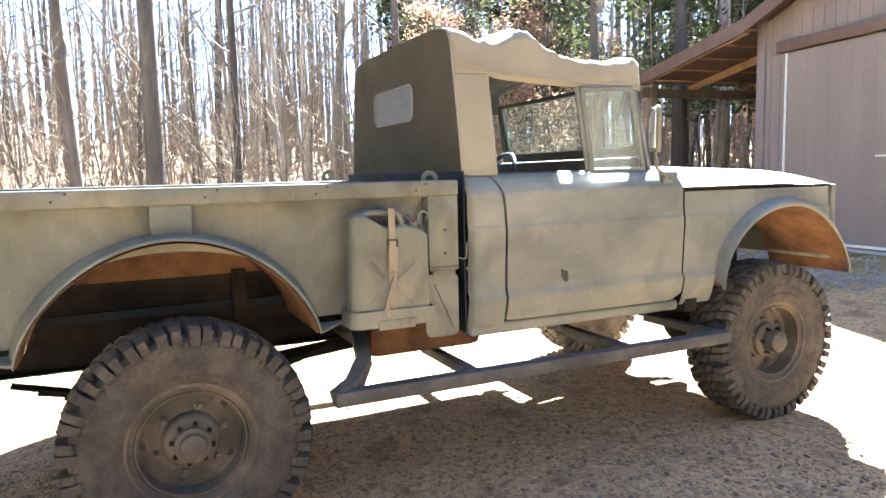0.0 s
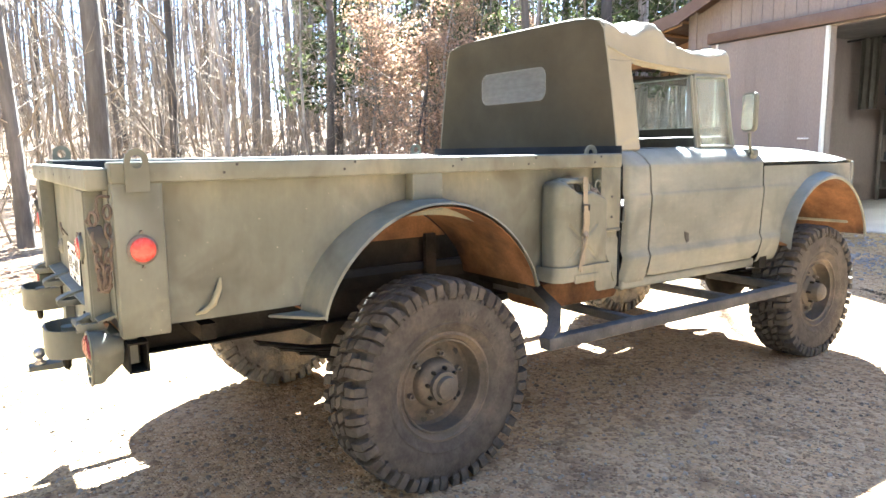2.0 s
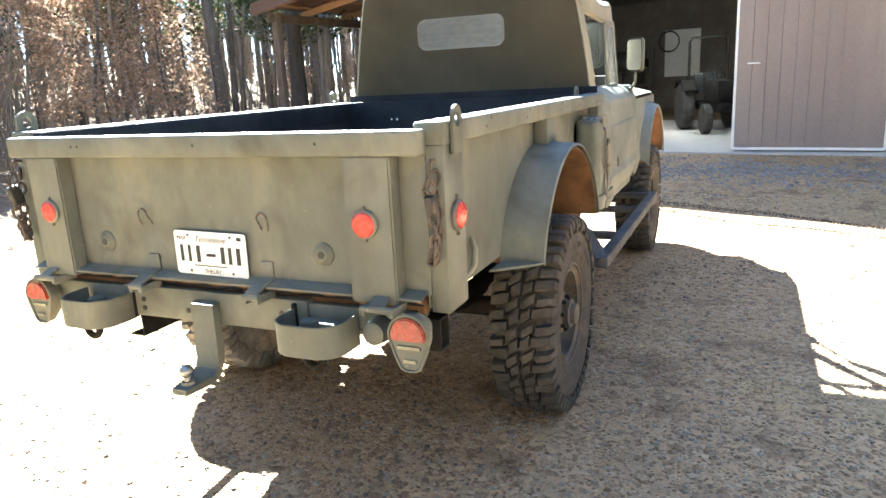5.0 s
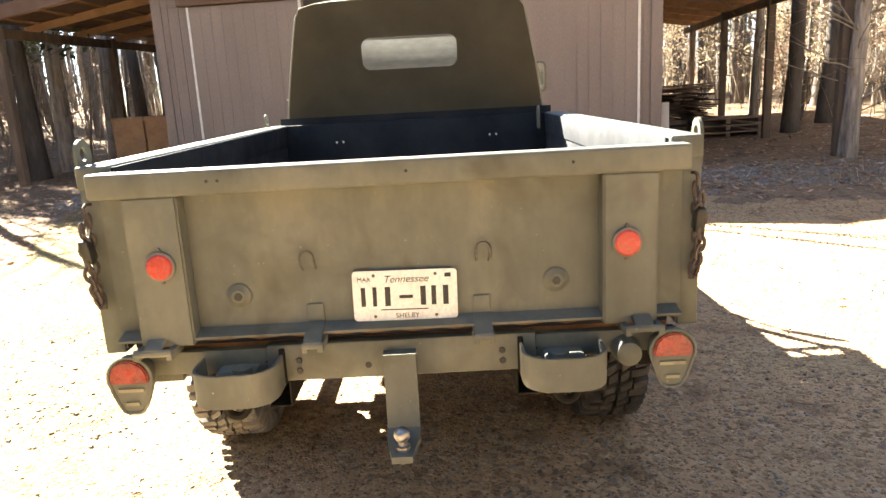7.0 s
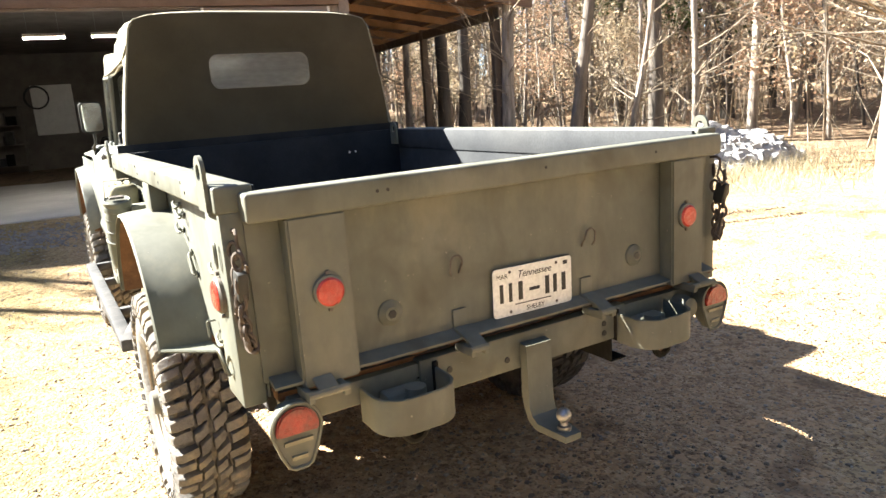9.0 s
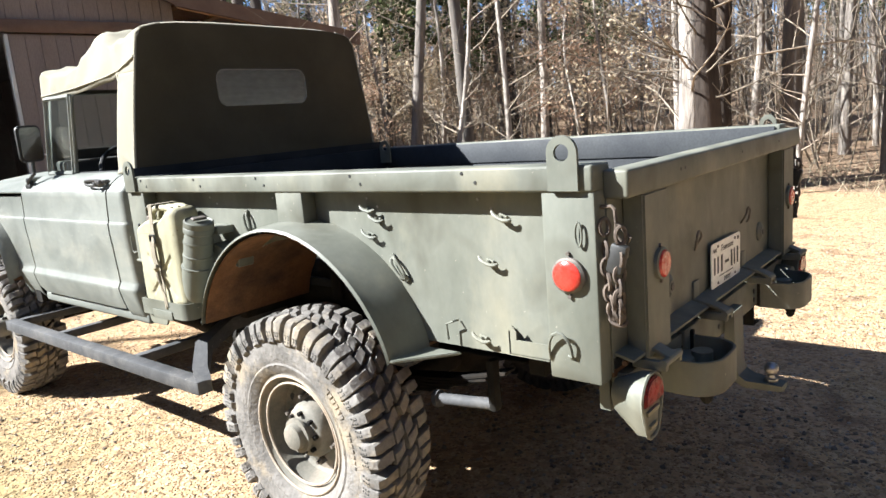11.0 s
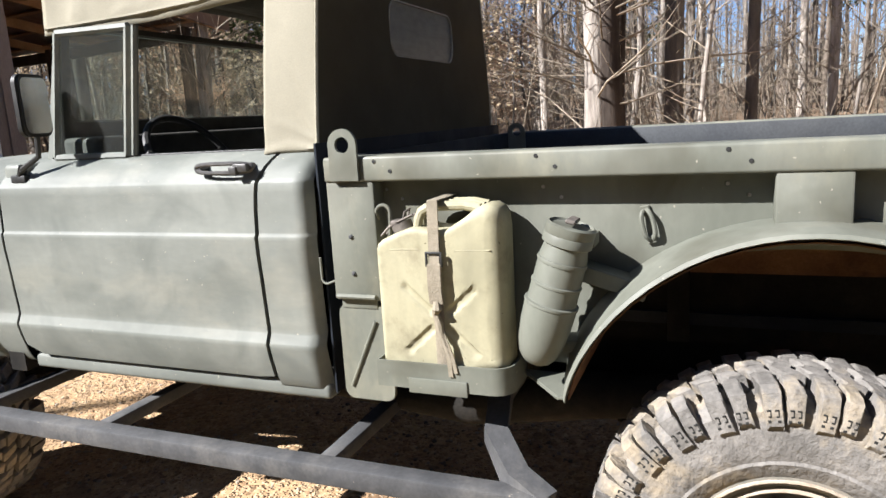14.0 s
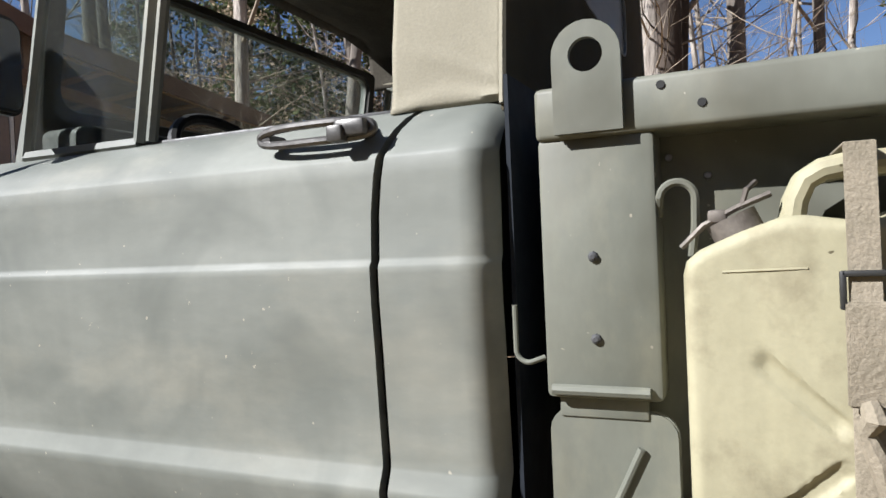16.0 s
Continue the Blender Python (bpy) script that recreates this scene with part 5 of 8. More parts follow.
# tailgate
bm = B()
box(bm, -0.832, 0.832, -0.004, 0.006, 0.885, 1.37)
tg = tp("tailgate", bm, PAINT)
bm = B()
box(bm, -0.838, 0.838, -0.066, 0.004, 1.302, 1.374, 0.009, 3)
tp("top_channel", bm, PAINT, 1, tg)
bm = B()
slab(bm, [(-0.056, 0.879), (-0.056, 0.886), (-0.004, 0.9), (-0.004, 0.892)], "x", -0.82, 0.82)
tp("bottom_lip", bm, PAINT, 1, tg)
bm = B()
tube(bm, [(-0.82 + 0.041 * k, -0.03 + 0.004 * math.sin(k * 1.7), 0.874 + 0.003 * math.sin(k * 2.3)) for k in range(41)], 0.007, 6)
tp("lip_seam", bm, RUST, 1, tg, "rust-brown lower seam")
for s in (1, -1):
    bm = B()
    slab(bm, [(-0.002, 0.865), (-0.064, 0.865), (-0.064, 1.304), (-0.002, 1.304)], "x", 0.592, 0.748, 0.006)
    tp("tailgate_post", bm, PAINT, s, tg)
    bm = B()
    R_ = Matrix.Translation((0.658, -0.064, 1.107)) @ Matrix.Rotation(-math.pi / 2, 4, "Z")
    lathe(bm, [(0, 0.043), (0.01, 0.043), (0.013, 0.038)], 28, R_)
    tp("reflector_bezel", bm, PAINT, s, tg)
    bm = B()
    lathe(bm, [(0, 0.037), (0.014, 0.037), (0.018, 0.032), (0.019, 0.015)], 28, R_)
    tp("reflector", bm, RED, s, tg, "round red reflector")
    for dz in (0.048, -0.048):
        bm = B()
        lathe(bm, [(0, 0.006), (0.006, 0.005)], 8, Matrix.Translation((0.658, -0.064, 1.107 + dz)) @ Matrix.Rotation(-math.pi / 2, 4, "Z"))
        tp("screw", bm, CHAIN, s, tg)
    bm = B()
    Rb = Matrix.Translation((0.466, -0.004, 0.992)) @ Matrix.Rotation(-math.pi / 2, 4, "Z")
    lathe(bm, [(0, 0.038), (0.006, 0.036), (0.014, 0.022), (0.016, 0.02)], 24, Rb)
    tp("boss", bm, PAINT, s, tg)
    bm = B()
    lathe(bm, [(0.0155, 0.0135), (0.018, 0.0125)], 6, Rb)
    tp("boss_hole", bm, BLACK, s, tg)
    # wire loops on the panel
    bm = B()
    x = 0.235
    tube(bm, [(x, -0.004, 1.062), (x, -0.018, 1.085)] + [(u, -0.026, v) for u, v in arc(x + 0.02, 1.1, 0.02, 180, 0, 9)] + [(x + 0.04, -0.022, 1.075), (x + 0.034, -0.016, 1.062)], 0.0035, 6)
    tp("wire_loop", bm, CHAIN, s, tg, "dark bent wire loop")
    for x, wide in ((0.245, 0.03), (0.7, 0.055)):
        bm = B()
        box(bm, x - 0.024, x + 0.024, -0.012, -0.004, 0.89, 0.957, 0.003)
        slab(bm, [(-0.004, 0.905), (-0.012, 0.905), (-0.075, 0.889), (-0.112, 0.872), (-0.112, 0.862), (-0.072, 0.88), (-0.004, 0.895)], "x", x - 0.026, x + 0.026, 0.002)
        tube(bm, [(x - wide, -0.105, 0.862), (x + wide, -0.105, 0.862)], 0.011, 10)
        for u in (-1, 1):
            box(bm, x + u * (wide - 0.008) - 0.009, x + u * (wide - 0.008) + 0.009, -0.114, -0.02, 0.842, 0.868, 0.003)
        tp("hinge", bm, PAINT, s, tg)
for x in (-0.5, -0.47, 0.05, 0.51):
    bm = B()
    lathe(bm, [(0, 0.005), (0.001, 0.0045)], 8, Matrix.Translation((x, -0.0662, 1.34)) @ Matrix.Rotation(-math.pi / 2, 4, "Z"))
    part("bolt_hole", bm, BLACK, tg)

# number plate
bm = B()
slab(bm, rounded(-0.146, 0.16, 0.884, 1.036, 0.012), "y", -0.008, -0.0045, 0.001)
plate = tp("number_plate", bm, PLATE, 1, tg, "white number plate with dark characters")
plate.matrix_basis = pose(0, -0.012, 0.012, 0, 0.9, 0)
bm = B()
px = -0.146
for x0, x1 in ((0.024, 0.037), (0.058, 0.07), (0.094, 0.11), (0.198, 0.214), (0.23, 0.244), (0.264, 0.28)):
    bm = B()
    box(bm, px + x0, px + x1, -0.0092, -0.008, 0.929, 0.987)
    part("plate_bar", bm, PLATE_INK, plate)
for x0, x1, z0, z1 in ((0.136, 0.176, 0.951, 0.961), (0.08, 0.22, 0.916, 0.919), (0.27, 0.288, 1.012, 1.024)):
    bm = B()
    box(bm, px + x0, px + x1, -0.0092, -0.008, z0, z1)
    part("plate_bar", bm, PLATE_INK, plate)
for word, size, shear, x, z in (("Tennessee", 0.031, 0.3, 0.01, 1.0), ("SHELBY", 0.021, 0.0, 0.012, 0.892), ("MAR", 0.02, 0.0, -0.112, 1.004)):
    fc = bpy.data.curves.new("plate_word", "FONT")
    fc.body, fc.size, fc.extrude, fc.align_x, fc.shear = word, size, 0.0004, "CENTER", shear
    fo = new("plate_word", fc)
    fo.parent = plate
    fo.matrix_basis = pose(x, -0.0086, z, 90, 0, 0)
    fc.materials.append(PLATE_INK)
for x, z in ((0.063, 1.022), (0.243, 1.022), (0.063, 0.897), (0.243, 0.897)):
    bm = B()
    lathe(bm, [(0, 0.005), (0.003, 0.004)], 10, Matrix.Translation((px + x, -0.008, z)) @ Matrix.Rotation(-math.pi / 2, 4, "Z"))
    part("plate_screw", bm, CHAIN, plate)


# tailgate chains with their covered latches
def chain(s):
    pts = []
    n = 19
    for k in range(n + 1):
        u = k / n
        drop = math.sin(u * math.pi) ** 0.75
        pts.append(Vector((0.864 + 0.008 * math.sin(u * 9), -0.012 - 0.045 * u, 1.272 - 0.262 * drop - 0.02 * u)))
    first = None
    for k, (a, c) in enumerate(zip(pts, pts[1:])):
        bm = B()
        d = (c - a).normalized()
        side = d.orthogonal().normalized()
        if k % 2:
            side = d.cross(side)
        mid, l = (a + c) / 2, 0.0215
        tube(bm, [mid + d * l * math.cos(t) + side * 0.013 * math.sin(t) for t in (j * math.pi / 6 for j in range(13))], 0.0052, 5, False)
        ob = tp("chain_link", bm, CHAIN_RUST, s, first, "", 60)
        if first is None:
            ob.name = "chain"
            ob["label"] = "rusty steel tailgate chain"
            first = ob
    bm = B()
    box(bm, -0.014, 0.014, -0.022, 0.022, -0.038, 0.038, 0.008, 2, Matrix.Translation((0.866, -0.045, 1.16)) @ Matrix.Rotation(0.25, 4, "X"))
    tp("latch_cover", bm, BLACK, s, first, "black rubber latch cover")
    bm = B()
    tube(bm, [(0.86, -0.002, 1.285), (0.86, -0.03, 1.288), (0.862, -0.04, 1.28), (0.862, -0.042, 1.25)], 0.005, 6)
    tube(bm, [(0.86, -0.042, 1.25), (0.855, -0.075, 1.21), (0.85, -0.06, 1.19), (0.855, -0.035, 1.22), (0.86, -0.042, 1.25)], 0.004, 6)
    tp("chain_hook", bm, CHAIN_RUST, s, first)


chain(1)
chain(-1)


def rod(name, pts, r, s=-1, material=None):
    bm = B()
    tube(bm, [(0.827 + x, y, z) for x, y, z in pts], r, 6)
    return tp(name, bm, material or PAINT, s)


def cleat(y, z, tilt=0.0, s=-1):
    """A cast rope cleat bolted to the bed side, its front horn raised."""
    bm = B()
    M = Matrix.Translation((0.831, y, z)) @ Matrix.Rotation(tilt, 4, "X")
    box(bm, -0.004, 0.004, -0.014, 0.014, -0.009, 0.009, 0.002, 1, M)
    tube(bm, [M @ Vector(p) for p in ((0.012, 0.034, 0.008), (0.017, 0.024, 0.003), (0.018, 0.01, -0.001), (0.018, -0.012, -0.002), (0.016, -0.026, 0.003), (0.012, -0.033, 0.009))], [0.0035, 0.0055, 0.006, 0.006, 0.0055, 0.003], 8)
    tube(bm, [M @ Vector((0, 0.004, 0)), M @ Vector((0.018, 0, 0))], 0.007, 8)
    tp("rope_cleat", bm, PAINT, s)


for y, z, a in ((0.8, 1.232, 0.3), (0.835, 1.262, 0.2), (0.84, 1.178, 0.35), (0.31, 1.248, 0.35), (0.365, 1.118, 0.3), (0.41, 0.885, 0.3)):
    cleat(y, z, a)


def slot_loop(y, z, lean, long):
    """A cast footman loop: a long flat eye standing close to the panel, its top leaning forward."""
    M = Matrix.Translation((0.829, y, z)) @ Matrix.Rotation(lean, 4, "X")
    bm = B()
    eye = [(0.012 - 0.012 * abs(math.cos(a)) ** 6, 0.013 * math.sin(a), long / 2 * math.copysign(abs(math.cos(a)) ** 0.7, math.cos(a))) for a in (k * math.tau / 28 for k in range(29))]
    tube(bm, [M @ Vector(p) for p in eye], 0.0055, 8, False)
    for e in (-1, 1):
        box(bm, -0.002, 0.005, -0.011, 0.011, e * long / 2 - 0.01, e * long / 2 + 0.01, 0.002, 1, M)
    tp("footman_loop", bm, PAINT, -1)


slot_loop(1.515, 1.205, -0.22, 0.072)
slot_loop(0.725, 1.075, -0.65, 0.085)
rod("wire_hook", [(0.004, 0.5, 0.93), (0.025, 0.505, 0.93), (0.026, 0.53, 0.92), (0.024, 0.528, 0.87)], 0.0035)
rod("wire_hook", [(0.07, 0.042 + 0.009 * math.sin(a), 1.222 + 0.03 * math.cos(a)) for a in (k * math.pi / 10 for k in range(21))], 0.0032)
rod("bent_hook", [(0.064, 0.146, 0.883), (0.07, 0.145, 0.912), (0.076, 0.138, 0.938), (0.08, 0.126, 0.956), (0.082, 0.11, 0.964), (0.082, 0.095, 0.96), (0.08, 0.083, 0.946), (0.076, 0.077, 0.926), (0.07, 0.076, 0.9), (0.064, 0.09, 0.898)], 0.0045)
bm = B()
slab(bm, [(0.17, 0.862), (0.3, 0.862), (0.3, 0.93), (0.287, 0.945), (0.275, 0.93), (0.275, 0.905), (0.17, 0.905)], "x", 0.853, 0.857)
box(bm, 0.828, 0.857, 0.17, 0.3, 0.858, 0.864)
box(bm, 0.828, 0.857, 0.295, 0.301, 0.862, 0.93)
tp("step_bracket", bm, PAINT, -1)
bm = B()
tube(bm, [(0.83, 0.335, 0.985), (0.845, 0.325, 0.95), (0.85, 0.3, 0.9), (0.84, 0.27, 0.875), (0.83, 0.245, 0.868)], [0.005, 0.011, 0.012, 0.009, 0.005], 8)
tp("grab_hook", bm, CAN_TAN, 1)

# lower side flaps with hinges at the bed's front corners
for s in (1, -1):
    bm = B()
    slab(bm, rounded(2.19, 2.35, 0.705, 0.985, 0.03), "x", 0.865, 0.875, 0.002)
    fl = tp("hinged_flap", bm, PAINT, s)
    bm = B()
    box(bm, 0.872, 0.878, 2.225, 2.335, 0.975, 1.03, 0.002)
    tube(bm, [(0.892, 2.22, 1.012), (0.892, 2.34, 1.012)], 0.007, 8)
    tp("flap_hinge", bm, PAINT, s, fl)
    bm = B()
    tube(bm, [(0.877, 2.325, 0.745), (0.878, 2.235, 0.94)], 0.005, 8)
    tp("stiffening_rib", bm, PAINT, s, fl)
    for z in (1.178, 1.076):
        bm = B()
        lathe(bm, [(0, 0.007), (0.004, 0.006), (0.006, 0.003)], 8, Matrix.Translation((0.888, 2.283, z)))
        tp("post_screw", bm, STEELGREY, s)
    bm = B()
    tube(bm, [(0.868, 2.205, 1.225)] + [(0.886, u, v) for u, v in arc(2.182, 1.243, 0.02, 10, 180, 9)] + [(0.886, 2.163, 1.21), (0.884, 2.168, 1.175)], 0.005, 8)
    tp("s_hook", bm, PAINT, s)
    bm = B()
    tube(bm, [(0.878, 2.352, 1.05)] + [(0.886, u, v) for u, v in arc(2.372, 1.06, 0.016, 250, 360, 7)] + [(0.886, 2.388, 1.118)], 0.0035, 8)
    tp("wire_stop", bm, PAINT, s)

# ---- cab ----
SECT = [(0.69, 0.8), (0.70, 0.842), (0.715, 0.854), (0.745, 0.866), (0.8, 0.881), (0.838, 0.889), (0.851, 0.8908), (0.856, 0.889), (0.881, 0.8772), (0.886, 0.876), (0.9, 0.876), (0.95, 0.879), (1.05, 0.884), (1.12, 0.889), (1.163, 0.8895), (1.172, 0.8893), (1.176, 0.8878), (1.181, 0.884), (1.186, 0.883), (1.25, 0.88), (1.3, 0.8795), (1.326, 0.879), (1.332, 0.8765), (1.342, 0.868), (1.356, 0.857), (1.372, 0.842), (1.392, 0.815), (1.406, 0.785), (1.414, 0.76), (1.416, 0.73)]


def skin(y0, y1, z0=0.69, z1=1.42, low=None, steps=10, inset=None):
    """The cab's side section drawn out along the truck, with an optional lower edge low(y)."""
    grid = []
    for k in range(steps + 1):
        y = y0 + (y1 - y0) * k / steps
        lo = max(z0, low(y)) if low else z0
        row = []
        for z, x in SECT:
            zz = min(max(z, lo), z1)
            row.append(((ramp(SECT, zz) if zz != z else x) - (inset(y) if inset else 0), y, zz))
        grid.append(row)
    return grid


for s in (1, -1):
    # rear quarter with its rounded corner
    bm = B()
    def corner(y):
        u = max(0.0, (2.46 - y) / 0.045)
        return 0.05 * (1 - math.sqrt(max(0, 1 - min(u, 1) ** 2)))
    grid = skin(2.416, 2.587, 0.712, steps=14, inset=corner)
    for row in grid:
        for k, (x, y, z) in enumerate(row):
            row[k] = (x, y - 0.042 * max(0, (z - 1.22) / 0.2) ** 2 * max(0, (y - 2.46) / 0.127), z)
    sheet(bm, grid)
    thick(bm, 0.004)
    tp("cab_quarter_panel", bm, PAINT_CAB, s)
    # door
    bm = B()
    grid = skin(2.601, 3.655, 0.735, 1.42, steps=16, low=lambda y: 0.735 + 0.035 * max(0, (y - 3.6) / 0.055) ** 2 + 0.006 * max(0, (2.625 - y) / 0.024) ** 2)
    for row in grid[:1]:
        for k, (x, y, z) in enumerate(row):
            row[k] = (x, y - 0.042 * max(0, (z - 1.22) / 0.2) ** 2, z)
    sheet(bm, grid)
    thick(bm, 0.02)
    door = tp("door", bm, PAINT_CAB, s)
    # handle
    if s < 0:
        bm = B()
        y = 2.69
        oval = [(y + 0.1 * math.copysign(abs(math.cos(a)) ** 0.6, math.cos(a)), 1.373 + 0.013 * math.copysign(abs(math.sin(a)) ** 0.7, math.sin(a))) for a in (k * math.tau / 36 for k in range(37))]
        tube(bm, [(0.888 - 0.01 * ((p - y) / 0.1) ** 2, p, q) for p, q in oval], 0.0065, 8, False)
        box(bm, 0.87, 0.9, y - 0.095, y - 0.045, 1.361, 1.386, 0.006)
        box(bm, 0.878, 0.906, y - 0.062, y - 0.036, 1.354, 1.378, 0.004)
        tube(bm, [(0.84, y - 0.075, 1.373), (0.885, y - 0.075, 1.373)], 0.012, 10)
        tube(bm, [(0.84, y + 0.088, 1.373), (0.882, y + 0.088, 1.373)], 0.008, 10)
        tp("door_handle", bm, HANDLE, s, door, "dull dark metal pull handle")
    bm = B()
    box(bm, 0.7, 0.735, 2.66, 3.6, 0.8, 1.405, 0.012)
    tp("door_card", bm, INTERIOR, s, door, "black inner door panel")
    # vent window: frame and pane
    bm = B()
    V = [(3.165, 1.418), (3.112, 1.822), (3.425, 1.83), (3.49, 1.42)]
    def bar(a, c, r=0.011):
        tube(bm, [(0.765 - 0.02 * (a[1] - 1.42) / 0.4, *a), (0.765 - 0.02 * (c[1] - 1.42) / 0.4, *c)], r, 6)
    for a, c in zip(V, V[1:] + V[:1]):
        bar(a, c, 0.013)
    W = [(3.135, 1.418), (3.083, 1.822)]
    bar(*W, 0.011)
    tp("vent_window_frame", bm, PAINT_CAB, s, door)
    bm = B()
    vs = [bm.verts.new((0.765 - 0.02 * (z - 1.42) / 0.4, y, z)) for y, z in V]
    bm.faces.new(vs)
    thick(bm, 0.004)
    pane = tp("vent_pane", bm, VENT_GLASS if s > 0 else CLEAR_GLASS, s, door, "dusty vent pane")
    pane.visible_shadow = False
    bm = B()
    box(bm, 0.735, 0.76, 2.62, 3.5, 1.4, 1.42, 0.004)
    tp("window_channel", bm, BLACK, s, door)
    # mirror on its bracket
    mw, mz0, mz1 = (0.07, 1.505, 1.73) if s > 0 else (0.07, 1.495, 1.695)
    mx = 0.905 if s > 0 else 0.858
    my = 3.44 if s > 0 else 3.45
    bm = B()
    tube(bm, [(0.85, 3.56, 1.38), (0.872, 3.53, 1.39), (mx, my + 0.01, 1.43), (mx, my + 0.002, 1.5)], [0.014, 0.01, 0.009, 0.009], 8)
    tube(bm, [(0.84, 3.6, 1.36), (0.86, 3.56, 1.37), (0.872, 3.53, 1.4)], 0.011, 8)
    box(bm, 0.83, 0.87, 3.53, 3.6, 1.345, 1.372, 0.006)
    mb = tp("mirror_bracket", bm, BLACK if s < 0 else PAINT, s, None)
    bm = B()
    slab(bm, rounded(mx - mw, mx + mw, mz0, mz1, 0.03), "y", my - 0.012, my + 0.013, 0.006)
    toe = Matrix.Translation((mx, my, 0)) @ Matrix.Rotation(radians(-13 if s < 0 else -27), 4, "Z") @ Matrix.Translation((-mx, -my, 0))
    bmesh.ops.transform(bm, matrix=toe, verts=bm.verts)
    tp("mirror_shell", bm, BLACK if s < 0 else PAINT, s, mb)
    bm = B()
    slab(bm, rounded(mx - mw + 0.011, mx + mw - 0.011, mz0 + 0.011, mz1 - 0.011, 0.024), "y", my - 0.0155, my - 0.013)
    bmesh.ops.transform(bm, matrix=toe, verts=bm.verts)
    tp("mirror_face", bm, CHROME, s, mb, "silvered mirror glass")
    # rocker sill under the door
    bm = B()
    box(bm, 0.78, 0.848, 2.42, 3.66, 0.675, 0.729, 0.014, 3)
    tp("rocker_sill", bm, PAINT_CAB, s)
    # front fender
    fz = lambda y: 0.66 + 0.0 * y if y < 3.88 else (0.80 + 0.43 * max(0.0, 1 - ((y - 4.39) / 0.51) ** 2) ** (0.5 if y < 4.39 else 0.66) if y < 4.9 else 0.8)
    bm = B()
    ys = [3.667, 3.72, 3.8, 3.86, 3.879] + [3.88 + 0.03 * k for k in range(34)]
    grid = []
    for y in ys:
        lo = fz(y)
        nose = 0.08 * max(0, (y - 4.72) / 0.17) ** 2
        grid.append([((ramp(SECT, max(z, lo)) - nose), y - 0.03 * max(0, (y - 4.8) / 0.09) * max(0, (z - 1.1) / 0.3), max(z, lo)) for z, x in SECT if z <= 1.32])
    sheet(bm, grid)
    thick(bm, 0.004)
    ff = tp("front_fender", bm, PAINT_CAB, s)
    bm = B()
    grid = []
    for k in range(29):
        u = -1 + 2 * k / 28
        y = 4.39 + 0.505 * math.sin(u * math.pi / 2)
        z = 0.80 + 0.43 * max(0.0, math.cos(u * math.pi / 2)) ** (1.0 if u < 0 else 1.32)
        bx = ramp(SECT, z)
        grid.append([(bx - 0.002, y, z + 0.018), (bx + 0.035, y, z + 0.006), (0.955, y, z - 0.004), (0.962, y, z - 0.016), (0.955, y, z - 0.03)])
    sheet(bm, grid)
    thick(bm, 0.004)
    tp("fender_flare", bm, PAINT_CAB, s, ff)
    bm = B()
    grid = []
    for k in range(21):
        u = -1 + 2 * k / 20
        y = 4.39 + 0.5 * math.sin(u * math.pi / 2)
        z = 0.79 + 0.42 * max(0.0, math.cos(u * math.pi / 2)) ** (1.0 if u < 0 else 1.32)
        grid.append([(0.4, y, z), (0.7, y, z), (0.945, y, z)])
    sheet(bm, grid)
    thick(bm, 0.003)
    tp("front_wheel_well", bm, RUST, s, None, "rust-brown inner wheel well")
    bm = B()
    box(bm, 0.42, 0.86, 3.7, 3.78, 0.66, 1.3)
    tp("inner_fender", bm, UNDER, s)
    # side step bar with its arms
    bm = B()
    box(bm, 0.965, 1.03, 1.73, 3.86, 0.51, 0.57, 0.008, 2)
    st = tp("side_step_bar", bm, STEELGREY, s, None, "grey square-tube step bar")
    for y in (2.35, 3.2, 3.8):
        bm = B()
        box(bm, 0.42, 0.966, y, y + 0.05, 0.52, 0.565, 0.005)
        tp("step_arm", bm, STEELGREY, s, st)
    # the rear end turns forward, in and up to the frame
    bm = B()
    run = [(0.995, 1.74, 0.54), (0.95, 1.83, 0.575), (0.88, 1.9, 0.65), (0.72, 1.93, 0.71), (0.42, 1.93, 0.715)]
    rows = []
    for k, p in enumerate(run):
        d = (Vector(run[min(k + 1, 4)]) - Vector(run[max(k - 1, 0)])).normalized()
        side = d.cross(Vector((0, 0, 1))).normalized() * 0.031
        up = side.cross(d).normalized() * 0.029
        rows.append([bm.verts.new(Vector(p) + side * a + up * c) for a, c in ((-1, -1), (1, -1), (1, 1), (-1, 1))])
    for a, c in zip(rows, rows[1:]):
        for k in range(4):
            bm.faces.new((a[k], a[(k + 1) % 4], c[(k + 1) % 4], c[k]))
    bm.faces.new(rows[0]), bm.faces.new(rows[-1])
    tp("step_arm", bm, STEELGREY, s, st)

# fuel filler hole in the right door: a ragged dark opening
bm = B()
slab(bm, [(2.893, 0.955), (2.93, 0.945), (2.935, 0.9), (2.918, 0.893), (2.9, 0.915)], "x", 0.879, 0.8825)
tp("filler_opening", bm, BLACK)

# hood, cowl and nose
bm = B()
grid = []
for k in range(21):
    y = 3.62 + 1.26 * k / 20
    row = []
    for j in range(21):
        u = -1 + 2 * j / 20
        zc = 1.455 - 0.05 * (k / 20) - 0.02 * max(0, (k - 17) / 3) ** 2
        z = 1.325 + (zc - 1.325) * (1 - abs(u) ** 3.2)
        row.append((u * (0.87 - 0.03 * max(0, (k - 14) / 6) ** 2), y, z - (0.02 * max(0, (k - 17) / 3) ** 2)))
    grid.append(row)
sheet(bm, grid)
thick(bm, 0.006)
tp("hood", bm, PAINT_CAB)
bm = B()
box(bm, -0.85, 0.85, 4.86, 4.9, 0.86, 1.31, 0.015, 3)
nose = tp("nose_panel", bm, PAINT_CAB)
